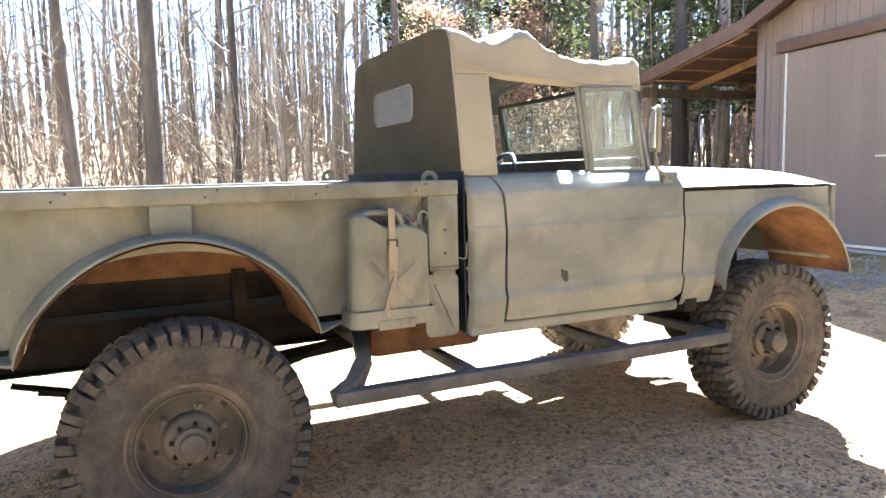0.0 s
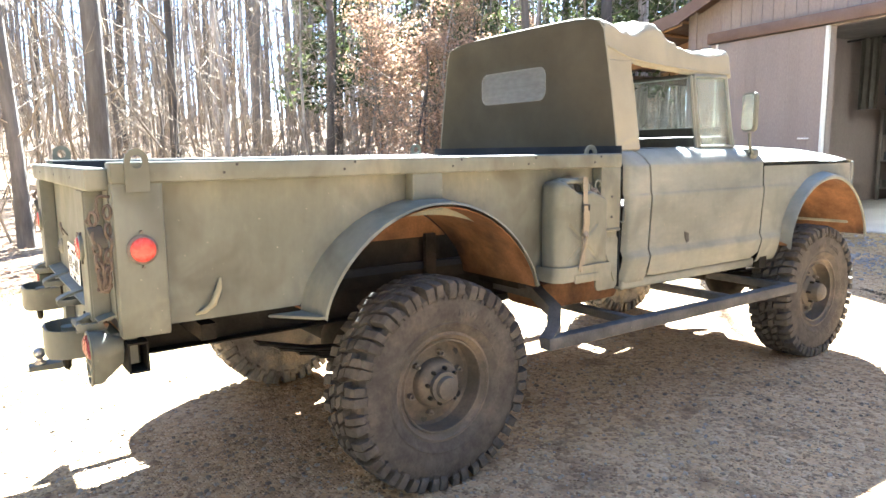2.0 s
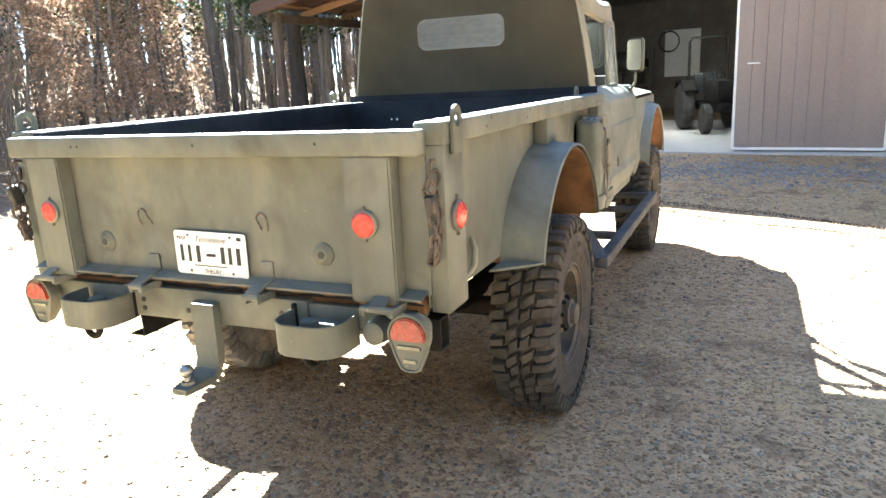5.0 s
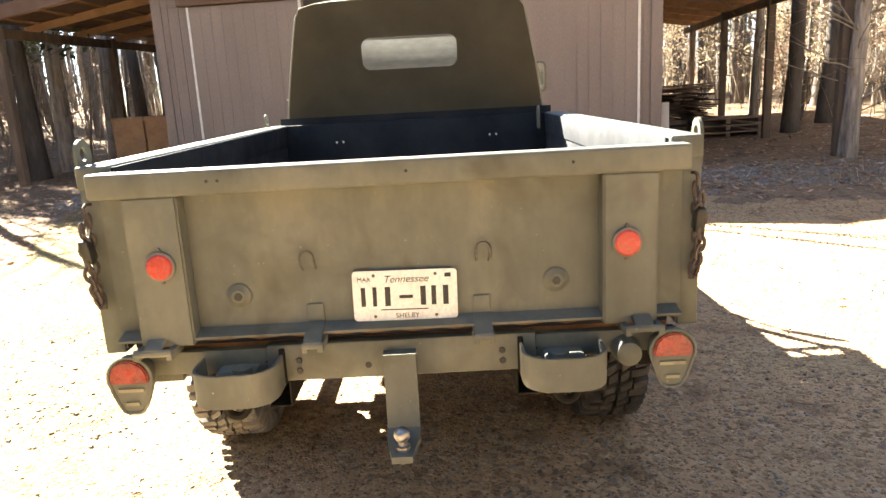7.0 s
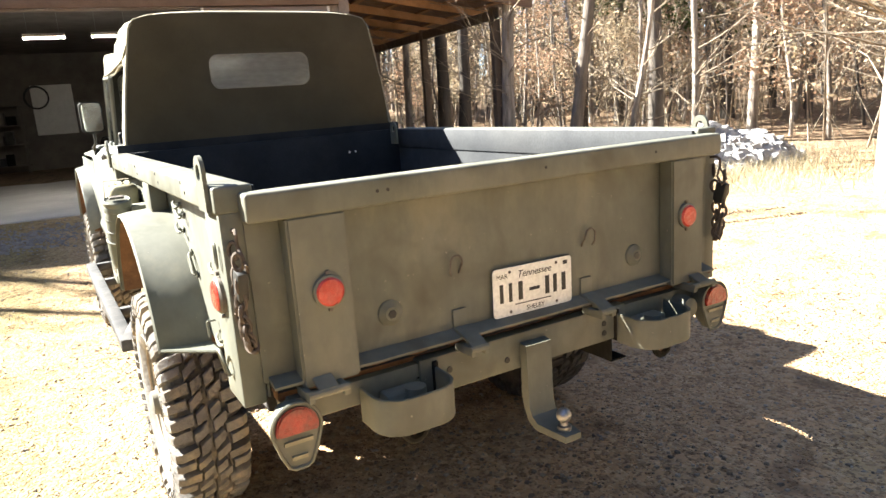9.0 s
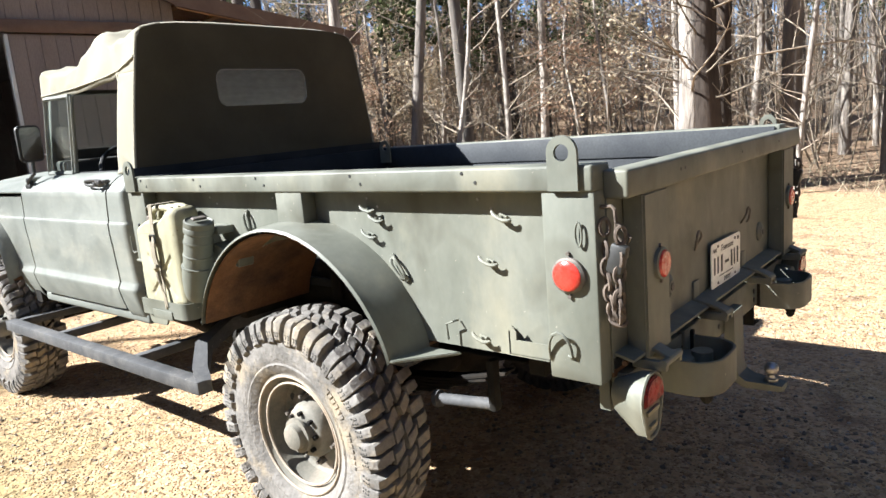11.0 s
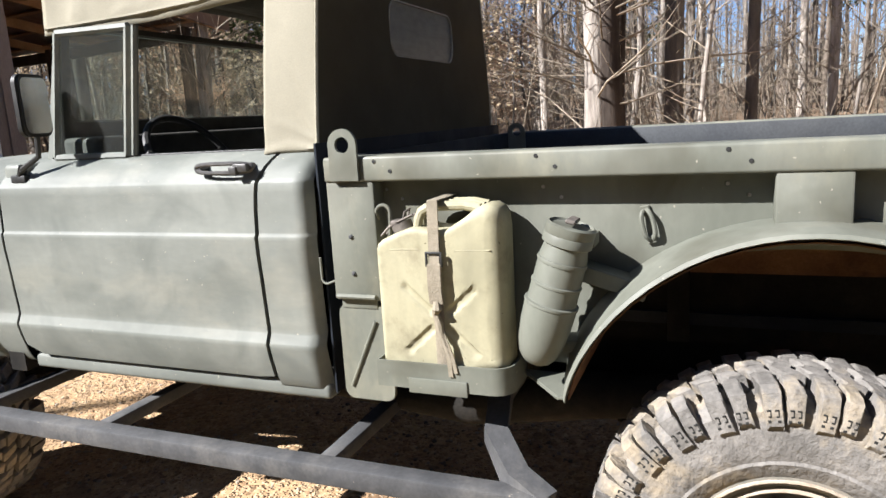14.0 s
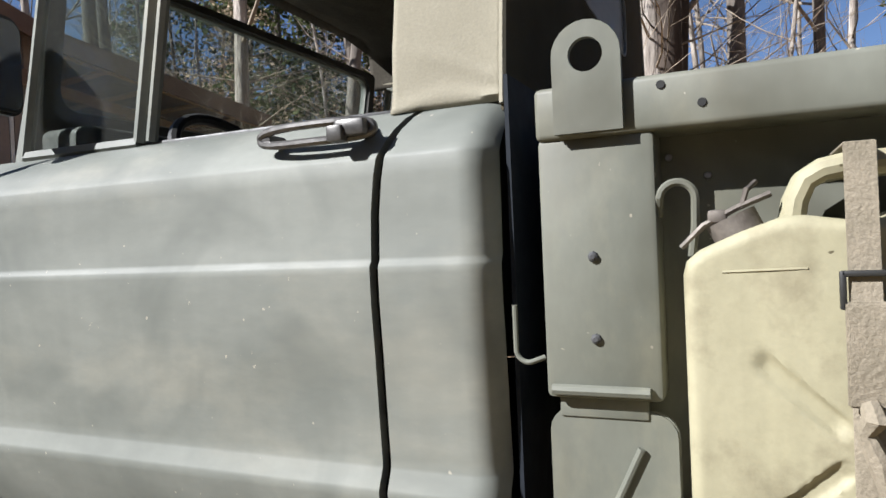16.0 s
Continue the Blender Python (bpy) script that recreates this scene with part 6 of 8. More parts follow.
bm = B()
box(bm, -0.85, 0.85, 3.55, 3.66, 1.2, 1.41, 0.02, 3)
tp("cowl", bm, PAINT_CAB)
bm = B()
box(bm, -0.84, 0.84, 2.4, 2.406, 0.7, 1.43)
tp("cab_rear_wall", bm, PAINT_BED)
bm = B()
box(bm, -0.82, 0.82, 2.41, 3.66, 0.7, 0.74)
box(bm, -0.82, 0.82, 3.6, 3.66, 0.7, 1.2)
tp("cab_floor", bm, INTERIOR)

# windscreen: a flat frame with a rounded opening, dark inside
def ws_y(z):
    return 3.55 - 0.08 * (z - 1.42) / 0.45


def frame_ring(bm, dy, depth, grow):
    hole = rounded(-0.66 + grow, 0.66 - grow, 1.545 + grow, 1.855 - grow, 0.05, 6)
    n = len(hole)
    outer = []
    for x, z in hole:
        k = max(abs(x) / 0.66, abs(z - 1.7) / 0.155)
        ux, uz = x / k / 0.66, (z - 1.7) / k / 0.155
        zz = 1.415 + (1.88 - 1.415) * (uz + 1) / 2
        outer.append((ux * (0.735 - 0.04 * (zz - 1.415) / 0.465), zz))
    lay = [[[bm.verts.new((x, ws_y(z) + o, z)) for x, z in ring] for ring in (outer, hole)] for o in (dy, dy + depth)]
    for k in range(n):
        j = (k + 1) % n
        for a in lay:
            bm.faces.new((a[0][k], a[0][j], a[1][j], a[1][k]))
        for q in (0, 1):
            bm.faces.new((lay[0][q][k], lay[0][q][j], lay[1][q][j], lay[1][q][k]))


bm = B()
frame_ring(bm, 0.0, 0.022, 0.0)
ws = tp("windscreen_frame", bm, PAINT_CAB)
bm = B()
frame_ring(bm, -0.014, 0.012, -0.006)
part("inner_surround", bm, INTERIOR, ws, "black inner windscreen surround")
bm = B()
vs = [bm.verts.new((x, ws_y(z) + 0.008, z)) for x, z in rounded(-0.664, 0.664, 1.541, 1.859, 0.05, 6)]
bm.faces.new(vs)
thick(bm, 0.005)
pane = part("windscreen_glass", bm, DUSTY_GLASS, ws, "dusty clear glass")
pane.visible_shadow = False

# cab inside: bench, dash, wheel
bm = B()
box(bm, -0.7, 0.7, 2.62, 3.05, 0.95, 1.1, 0.04, 3)
bench = tp("bench_seat", bm, INTERIOR)
bm = B()
box(bm, -0.7, 0.7, 2.47, 2.6, 1.0, 1.42, 0.04, 3)
part("seat_back", bm, INTERIOR, bench)
bm = B()
box(bm, -0.72, 0.72, 3.36, 3.515, 1.22, 1.485, 0.02, 3)
dash = tp("dashboard", bm, INTERIOR)
bm = B()
C = Vector((-0.38, 3.235, 1.375))
T = Matrix.Translation(C) @ Matrix.Rotation(radians(55), 4, "X")
tube(bm, [T @ Vector((0.2 * math.cos(a), 0.2 * math.sin(a), 0)) for a in (k * math.pi / 16 for k in range(33))], 0.014, 8, False)
for a in (0.2, math.pi - 0.2, -math.pi / 2):
    tube(bm, [T @ Vector((0, 0, -0.03)), T @ Vector((0.2 * math.cos(a), 0.2 * math.sin(a), 0))], 0.011, 6)
tube(bm, [T @ Vector((0, 0, -0.02)), T @ Vector((0, 0, -0.5))], 0.025, 10)
tp("steering_wheel", bm, BLACK, 1, None, "black steering wheel")

# ---- canvas top ----
TOP = [(2.425, 2.112, 2.035), (2.46, 2.125, 2.04), (2.52, 2.11, 2.03), (2.58, 2.075, 2.005), (2.66, 2.06, 1.995), (2.74, 2.09, 2.02), (2.82, 2.135, 2.05), (2.87, 2.125, 2.04), (2.93, 2.07, 2.0), (3.02, 2.025, 1.965), (3.12, 1.998, 1.938), (3.22, 1.988, 1.925), (3.34, 1.995, 1.93), (3.43, 2.015, 1.945), (3.475, 2.018, 1.948), (3.492, 1.995, 1.935)]
zc_of = lambda y: ramp([(a, b) for a, b, c in TOP], y)
zs_of = lambda y: ramp([(a, c) for a, b, c in TOP], y)


def hem(y):
    """Lower edge of the canvas over the door opening."""
    return ramp([(2.605, 1.862), (2.85, 1.84), (3.1, 1.828), (3.5, 1.828)], y)


def side_x(y, z):
    wtop = 0.69 + 0.03 * min(1, max(0, (y - 2.9) / 0.3))
    return 0.79 - (0.79 - wtop) * max(0, (z - 1.405) / (zs_of(y) - 1.405)) ** 1.2


def canvas():
    bm = B()

    def wrinkle(x, y, z):
        sag = 1.0 if 2.5 < y < 3.45 else 0.3
        wr = 0.007 * sag * noise.noise((x * 4 + 3, y * 9, z * 5)) + 0.0035 * sag * noise.noise((x * 11, y * 21, z * 3))
        if z > 1.86 and y > 2.6:
            # taut folds running forward and down from the bow
            f = 1 - abs(noise.noise((x * 3.5 + y * 5, y * 1.5 - x * 6, 4.2))) * 2.6
            wr += 0.013 * max(0.0, f) ** 3
        if z < 1.85 and y < 2.61:
            # folds that fan out from the lower rear corner
            dy, dz = y - 2.405, z - 1.412
            fan = math.atan2(dz, dy + 0.03) * 8 + 1.6 * noise.noise((x, y * 7, z * 9))
            f = 1 - abs(math.sin(fan)) ** 0.7
            wr = 0.012 * math.exp(-dz / 0.075) * (f - 0.3) * min(1, dy / 0.03) + 0.004 * noise.noise((x, y * 9, z * 3))
        return x + wr * (1 if x > 0 else -1) * 0.8, y, z + (wr if z > 1.85 else 0)

    def section(y, lo, rows):
        zs, zc = zs_of(y), zc_of(y)
        row = [(side_x(y, lo + (zs - lo) * k / rows), lo + (zs - lo) * k / rows) for k in range(rows + 1)]
        w = row[-1][0]
        for k in range(1, 17):
            a = k / 16 * math.pi / 2
            row.append((w * math.cos(a) ** 0.42 if k < 16 else 0.0, zs + (zc - zs) * math.sin(a) ** 0.9))
        return [wrinkle(x, y, z) for x, z in row + [(-x, z) for x, z in row[-2::-1]]]

    ys = [2.425, 2.44, 2.46, 2.49, 2.52, 2.55, 2.58, 2.605] + [2.64 + 0.035 * k for k in range(24)] + [3.46, 3.475, 3.492]
    sheet(bm, [section(y, max(1.862, hem(y)) if y < 2.605 else hem(y), 6) for y in ys])
    # rear pillars down to the body
    for s in (1, -1):
        sheet(bm, [[wrinkle(s * (side_x(y, z) + 0.001), y, z) for z in [1.405 + 0.0098 * k for k in range(49)]] for y in [2.425 + 0.009 * k for k in range(21)]])
    top = tp("canvas_top", bm, CANVAS_TAN, 1, None, "weathered olive tan canvas cab top", 50)
    # the inner shell takes the darkened canvas as painted shade
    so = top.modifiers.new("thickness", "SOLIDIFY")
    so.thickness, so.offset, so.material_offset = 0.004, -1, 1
    top.data.materials.append(CANVAS_SHADE)
    # rear curtain with the window cut out
    bm = B()
    def edge_x(z):
        lo, hi = 1.39, zs_of(2.425)
        if z <= hi:
            return 0.795 - (0.795 - 0.69) * max(0, (z - lo) / (hi - lo)) ** 1.2
        a = math.asin(min(1, ((z - hi) / (2.112 - hi)) ** (1 / 0.9)))
        return 0.69 * math.cos(a) ** 0.42
    W = (-0.304, 0.274, 1.697, 1.884)
    zsamp = sorted([z for z in [1.39 + 0.03 * k for k in range(22)] if min(abs(z - W[2]), abs(z - W[3])) > 0.012] + [W[2], W[3], 2.035, 2.05, 2.065, 2.08, 2.09, 2.1, 2.106])
    rows = []
    for z in zsamp:
        e = edge_x(z)
        xs = [-e + (W[0] + e) * k / 8 for k in range(8)] + [W[0] + (W[1] - W[0]) * k / 8 for k in range(9)] + [W[1] + (e - W[1]) * k / 8 for k in range(1, 9)]
        rows.append([bm.verts.new((x, 2.424 - 0.012 * (1 - (x / 0.7) ** 2) + 0.006 * noise.noise((x * 3, z * 6, 2.0)) + 0.004 * noise.noise((x * 1.5, z * 16, 5.0)), z)) for x in xs])
    for j in range(len(zsamp) - 1):
        for k in range(24):
            if not (W[2] - 0.001 <= zsamp[j] < W[3] - 0.001 and 8 <= k < 16):
                bm.faces.new((rows[j][k], rows[j][k + 1], rows[j + 1][k + 1], rows[j + 1][k]))
    thick(bm, 0.004)
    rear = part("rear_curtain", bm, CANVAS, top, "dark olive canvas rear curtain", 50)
    bm = B()
    slab(bm, rounded(W[0] - 0.012, W[1] + 0.012, W[2] - 0.012, W[3] + 0.012, 0.035), "y", 2.412, 2.4135)
    win = part("rear_window", bm, VINYL, top, "hazy clear vinyl rear window")
    win.visible_shadow = False
    bm = B()
    o = rounded(W[0] - 0.001, W[1] + 0.001, W[2] - 0.001, W[3] + 0.001, 0.055, 6)
    i_ = rounded(W[0] + 0.004, W[1] - 0.004, W[2] + 0.004, W[3] - 0.004, 0.052, 6)
    lo_o, lo_i = [bm.verts.new((x, 2.404, z)) for x, z in o], [bm.verts.new((x, 2.404, z)) for x, z in i_]
    hi_o, hi_i = [bm.verts.new((x, 2.418, z)) for x, z in o], [bm.verts.new((x, 2.411, z)) for x, z in i_]
    n = len(o)
    for k in range(n):
        j = (k + 1) % n
        bm.faces.new((lo_o[k], lo_o[j], lo_i[j], lo_i[k]))
        bm.faces.new((lo_o[k], hi_o[k], hi_o[j], lo_o[j]))
        bm.faces.new((lo_i[k], lo_i[j], hi_i[j], hi_i[k]))
    part("window_welt", bm, VINYL_EDGE, top, "vinyl welt with a painted pale highlight")
    bm = B()
    o = rounded(W[0] - 0.03, W[1] + 0.03, W[2] - 0.03, W[3] + 0.03, 0.03, 6)
    i_ = rounded(W[0] - 0.002, W[1] + 0.002, W[2] - 0.002, W[3] + 0.002, 0.055, 6)
    ring = [[bm.verts.new((x, y, z)) for x, z in row] for row, y in ((o, 2.41), (i_, 2.4065), (i_, 2.4115))]
    for a, c in zip(ring, ring[1:]):
        for k in range(len(a)):
            bm.faces.new((a[k], a[(k + 1) % len(a)], c[(k + 1) % len(a)], c[k]))
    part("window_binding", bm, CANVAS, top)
    # rolled seam cord above the doors and down the rear edge
    for s in (1, -1):
        bm = B()
        tube(bm, [(side_x(y, z) + 0.004, y, z) for y, z in ((2.43, 1.945), (2.5, 1.92), (2.6, 1.895), (2.72, 1.88), (2.85, 1.87), (3.1, 1.857), (3.3, 1.852), (3.48, 1.85))], 0.007, 6)
        tp("seam_cord", bm, CANVAS_TAN, s, top)
        bm = B()
        tube(bm, [(edge_x(z) + 0.001, 2.423, z) for z in (1.4, 1.5, 1.6, 1.7, 1.8, 1.9, 2.0, 2.03)] + [(0.66, 2.423, 2.075), (0.56, 2.423, 2.1)], 0.006, 6)
        tp("edge_piping", bm, CANVAS_TAN, s, top)
    bm = B()
    for y in (2.5, 2.86):
        tube(bm, [(x, y, ramp([(-0.68, zs_of(y)), (-0.4, zc_of(y) - 0.02), (0, zc_of(y)), (0.4, zc_of(y) - 0.02), (0.68, zs_of(y))], x) - 0.035) for x in (-0.68, -0.5, -0.3, 0, 0.3, 0.5, 0.68)], 0.014, 6)
    for s in (1, -1):
        tube(bm, [(s * 0.72, 2.5, 1.4), (s * 0.67, 2.5, zs_of(2.5) - 0.03)], 0.014, 6)
    part("canvas_bow", bm, BLACK, top, "dark steel bows")


canvas()


# ---- things strapped to the truck ----
def jerry_can(s, body_mat, label):
    t = thing("jerry_can", label, "jerry can", "fuel cans on the truck")
    y0, y1, z0, z1, xo = 1.835, 2.173, 0.85, 1.272, 0.962
    # side view: sloping front shoulder, recess under the handle, high rear shoulder
    side = [(y0 + 0.02, z0), (y1 - 0.02, z0), (y1 - 0.004, z0 + 0.006), (y1, z0 + 0.02), (y1, z0 + 0.12), (y1, z0 + 0.22), (y1, z1 - 0.115), (y1 - 0.004, z1 - 0.1), (y1 - 0.018, z1 - 0.088), (y1 - 0.06, z1 - 0.07), (y1 - 0.1, z1 - 0.056), (y1 - 0.12, z1 - 0.056), (y1 - 0.16, z1 - 0.063), (y1 - 0.19, z1 - 0.062), (y1 - 0.21, z1 - 0.052), (y1 - 0.24, z1 - 0.034), (y1 - 0.265, z1 - 0.014), (y1 - 0.282, z1 - 0.004), (y1 - 0.304, z1 - 0.002), (y1 - 0.323, z1 - 0.011), (y1 - 0.334, z1 - 0.028), (y0, z1 - 0.06), (y0, z1 - 0.15), (y0, z0 + 0.15), (y0, z0 + 0.02), (y0 + 0.006, z0 + 0.006)]
    fine = []
    for a, c in zip(side, side[1:] + side[:1]):
        m = max(1, round(math.hypot(c[0] - a[0], c[1] - a[1]) / 0.012))
        fine += [(a[0] + (c[0] - a[0]) * k / m, a[1] + (c[1] - a[1]) * k / m) for k in range(m)]
    side, n = fine, len(fine)
    ways = []
    for k in range(n):
        a, c = side[k - 2], side[(k + 2) % n]
        d = Vector((c[0] - a[0], c[1] - a[1])).normalized()
        ways.append((-d.y, d.x))
    yc, zc = (y0 + y1) / 2, z0 + 0.13

    def groove(y, z):
        """Depth of the cross pressed into the broad face."""
        u, v = abs(y - yc), abs(z - zc)
        along, off = (u * 0.74 + v * 0.67), abs(u * 0.67 - v * 0.74)
        ends = min(1, max(0, (along - 0.022) / 0.012)) * min(1, max(0, (0.136 - along) / 0.012))
        return 0.006 * ends * max(0.0, 1 - (off / 0.0115) ** 4)

    bm = B()
    rings = []
    r = [0.014 + 0.028 * max(0.0, 1 - (y - y0) / 0.1) for y, z in side]
    steps = [(1 - math.cos(q), 1 - math.sin(q)) for q in (math.pi / 2 * k / 6 for k in range(7))]
    for face, sign, us in ((0.835, 1, steps), (xo, -1, steps[::-1])):
        for u, w in us:
            rings.append([bm.verts.new((face + sign * r[k] * u, side[k][0] + ways[k][0] * r[k] * w, side[k][1] + ways[k][1] * r[k] * w)) for k in range(n)])
    edge = [v.co.copy() for v in rings[-1]]
    for q in range(1, 36):
        row = []
        for e in edge:
            y, z = yc + (e.y - yc) * (1 - q / 36), zc + (e.z - zc) * (1 - q / 36)
            row.append(bm.verts.new((xo - groove(y, z) + 0.0012 * noise.noise((y * 14, z * 14, 6.0 + s)), y, z)))
        rings.append(row)
    for a, c in zip(rings, rings[1:]):
        for k in range(n):
            bm.faces.new((a[k], a[(k + 1) % n], c[(k + 1) % n], c[k]))
    bm.faces.new(rings[0]), bm.faces.new(rings[-1])
    tpart("body", bm, body_mat, t, s)
    # weld lines on the outer face
    for a, c in ((y0 + 0.03, y0 + 0.12), (y1 - 0.12, y1 - 0.04)):
        bm = B()
        tube(bm, [(xo - 0.0005, a, z1 - 0.11), (xo - 0.0005, c, z1 - 0.112)], 0.0016, 6)
        tpart("weld_line", bm, body_mat, t, s)
    for dx in (0.866, 0.899, 0.932):
        bm = B()
        tube(bm, [(dx, y1 - 0.108, z1 - 0.07), (dx, y1 - 0.113, z1 - 0.04), (dx, y1 - 0.122, z1 - 0.02), (dx, y1 - 0.138, z1 - 0.01), (dx, y1 - 0.16, z1 - 0.006), (dx, y0 + 0.1, z1 - 0.004), (dx, y0 + 0.06, z1 - 0.012)], 0.0125, 10)
        tpart("handle", bm, body_mat, t, s)
    bm = B()
    tube(bm, [(0.899, y1 - 0.06, z1 - 0.08), (0.899, y1 - 0.048, z1 - 0.054)], 0.028, 14)
    tpart("cap", bm, CHAIN, t, s)
    bm = B()
    for dx in (0.884, 0.914):
        tube(bm, [(dx, y1 + 0.004, z1 - 0.086), (dx, y1 - 0.02, z1 - 0.062), (dx, y1 - 0.055, z1 - 0.044), (dx, y1 - 0.09, z1 - 0.03)], 0.0035, 6)
    tube(bm, [(0.884, y1 - 0.06, z1 - 0.044), (0.884, y1 - 0.066, z1 - 0.024), (0.899, y1 - 0.075, z1 - 0.016), (0.914, y1 - 0.066, z1 - 0.024), (0.914, y1 - 0.06, z1 - 0.044)], 0.003, 6)
    box(bm, 0.88, 0.918, y1 - 0.045, y1 - 0.025, z1 - 0.06, z1 - 0.045, 0.004)
    tpart("cap_lever", bm, CHAIN, t, s)
    # webbing strap with buckle and hanging tail
    st = thing("cargo_strap", "tan webbing strap buckled round a fuel can", "strap", "straps on the cans")
    yc = (y0 + y1) / 2 + 0.002
    bm = B()
    box(bm, 0.83, xo + 0.006, yc - 0.014, yc + 0.014, z1 + 0.01, z1 + 0.013, 0.001)
    slab(bm, [(xo + 0.004, z1 + 0.012), (xo + 0.007, z1 + 0.012), (xo + 0.013, z1 - 0.11), (xo + 0.016, z1 - 0.142), (xo + 0.013, z1 - 0.142), (xo + 0.01, z1 - 0.11)], "y", yc - 0.014, yc + 0.014)
    box(bm, xo + 0.0005, xo + 0.003, yc - 0.014, yc + 0.013, z0 - 0.02, z1 - 0.23, 0.001)
    tpart("webbing", bm, STRAP, st, s)
    # the folded flap below the buckle stands off the can
    bm = B()
    slab(bm, [(xo + 0.014, z1 - 0.142), (xo + 0.022, z1 - 0.142), (xo + 0.024, z1 - 0.2), (xo + 0.017, z1 - 0.245), (xo + 0.01, z1 - 0.245), (xo + 0.015, z1 - 0.2)], "y", yc - 0.02, yc + 0.018, 0.002)
    tpart("flap", bm, STRAP, st, s)
    bm = B()
    for y in (yc - 0.02, yc + 0.019):
        box(bm, xo + 0.012, xo + 0.02, y - 0.003, y + 0.003, z1 - 0.15, z1 - 0.112, 0.002)
    for z in (z1 - 0.115, z1 - 0.146):
        box(bm, xo + 0.012, xo + 0.02, yc - 0.022, yc + 0.021, z - 0.003, z + 0.003, 0.002)
    tpart("buckle", bm, BLACK, st, s)
    bm = B()
    tube(bm, [(xo + 0.014, yc, z1 - 0.24), (xo + 0.022, yc - 0.004, z1 - 0.255), (xo + 0.014, yc + 0.004, z1 - 0.27), (xo + 0.018, yc - 0.006, z1 - 0.295), (xo + 0.016, yc - 0.012, z1 - 0.33)], [0.009, 0.013, 0.009, 0.011, 0.006], 8)
    tpart("strap_knot", bm, STRAP, st, s)
    for dy, dz, w in ((-0.022, 0.43, 0.006), (-0.036, 0.42, 0.005)):
        bm = B()
        run = [(xo + 0.016, yc - 0.008, z1 - 0.3), (xo + 0.021, yc - 0.012 + dy * 0.3, z1 - 0.34), (xo + 0.016, yc - 0.01 + dy * 0.7, z1 - 0.38), (xo + 0.019, yc - 0.008 + dy, z1 - dz)]
        rows = [[bm.verts.new((x + a * 0.002, y + c * w, z)) for a, c in ((-1, -1), (1, -1), (1, 1), (-1, 1))] for x, y, z in run]
        for p, q in zip(rows, rows[1:]):
            for k in range(4):
                bm.faces.new((p[k], p[(k + 1) % 4], q[(k + 1) % 4], q[k]))
        bm.faces.new(rows[0]), bm.faces.new(rows[-1])
        tpart("strap_tail", bm, STRAP, st, s)
    # pan that carries the can, rounded at its rear corner
    bm = B()
    lip = [(0.83, y1 + 0.012), (xo + 0.016, y1 + 0.012)] + [(xo + 0.016 - 0.05 + 0.05 * math.cos(a), y0 - 0.012 + 0.05 - 0.05 * math.sin(a)) for a in (math.pi / 2 * k / 6 for k in range(7))] + [(0.83, y0 - 0.012)]
    rim = [(0.834, y1 + 0.008), (xo + 0.01, y1 + 0.008)] + [(xo + 0.01 - 0.046 + 0.046 * math.cos(a), y0 - 0.008 + 0.046 - 0.046 * math.sin(a)) for a in (math.pi / 2 * k / 6 for k in range(7))] + [(0.834, y0 - 0.008)]
    slab(bm, lip, "z", z0 - 0.05, z0 - 0.003)
    low = [bm.verts.new((x, y, z0 - 0.003)) for x, y in lip]
    top = [bm.verts.new((x, y, z0 + 0.02)) for x, y in lip]
    ins = [bm.verts.new((x, y, z0 + 0.02)) for x, y in rim]
    bot = [bm.verts.new((x, y, z0 - 0.002)) for x, y in rim]
    for k in range(len(lip) - 1):
        for a, c in ((low, top), (top, ins), (ins, bot)):
            bm.faces.new((a[k], a[k + 1], c[k + 1], c[k]))
    box(bm, xo + 0.016, xo + 0.021, y0 + 0.1, y0 + 0.26, z0 - 0.06, z0 - 0.02, 0.002)
    tp("can_pan", bm, PAINT, s)


def tpart(name, bm, material, parent, s, label=""):
    return part(name, flip(bm, s), material, parent, label)


jerry_can(-1, CAN_TAN, "sun-faded tan steel jerry can strapped in a side tray")
jerry_can(1, PAINT, "olive steel jerry can strapped in a side tray")


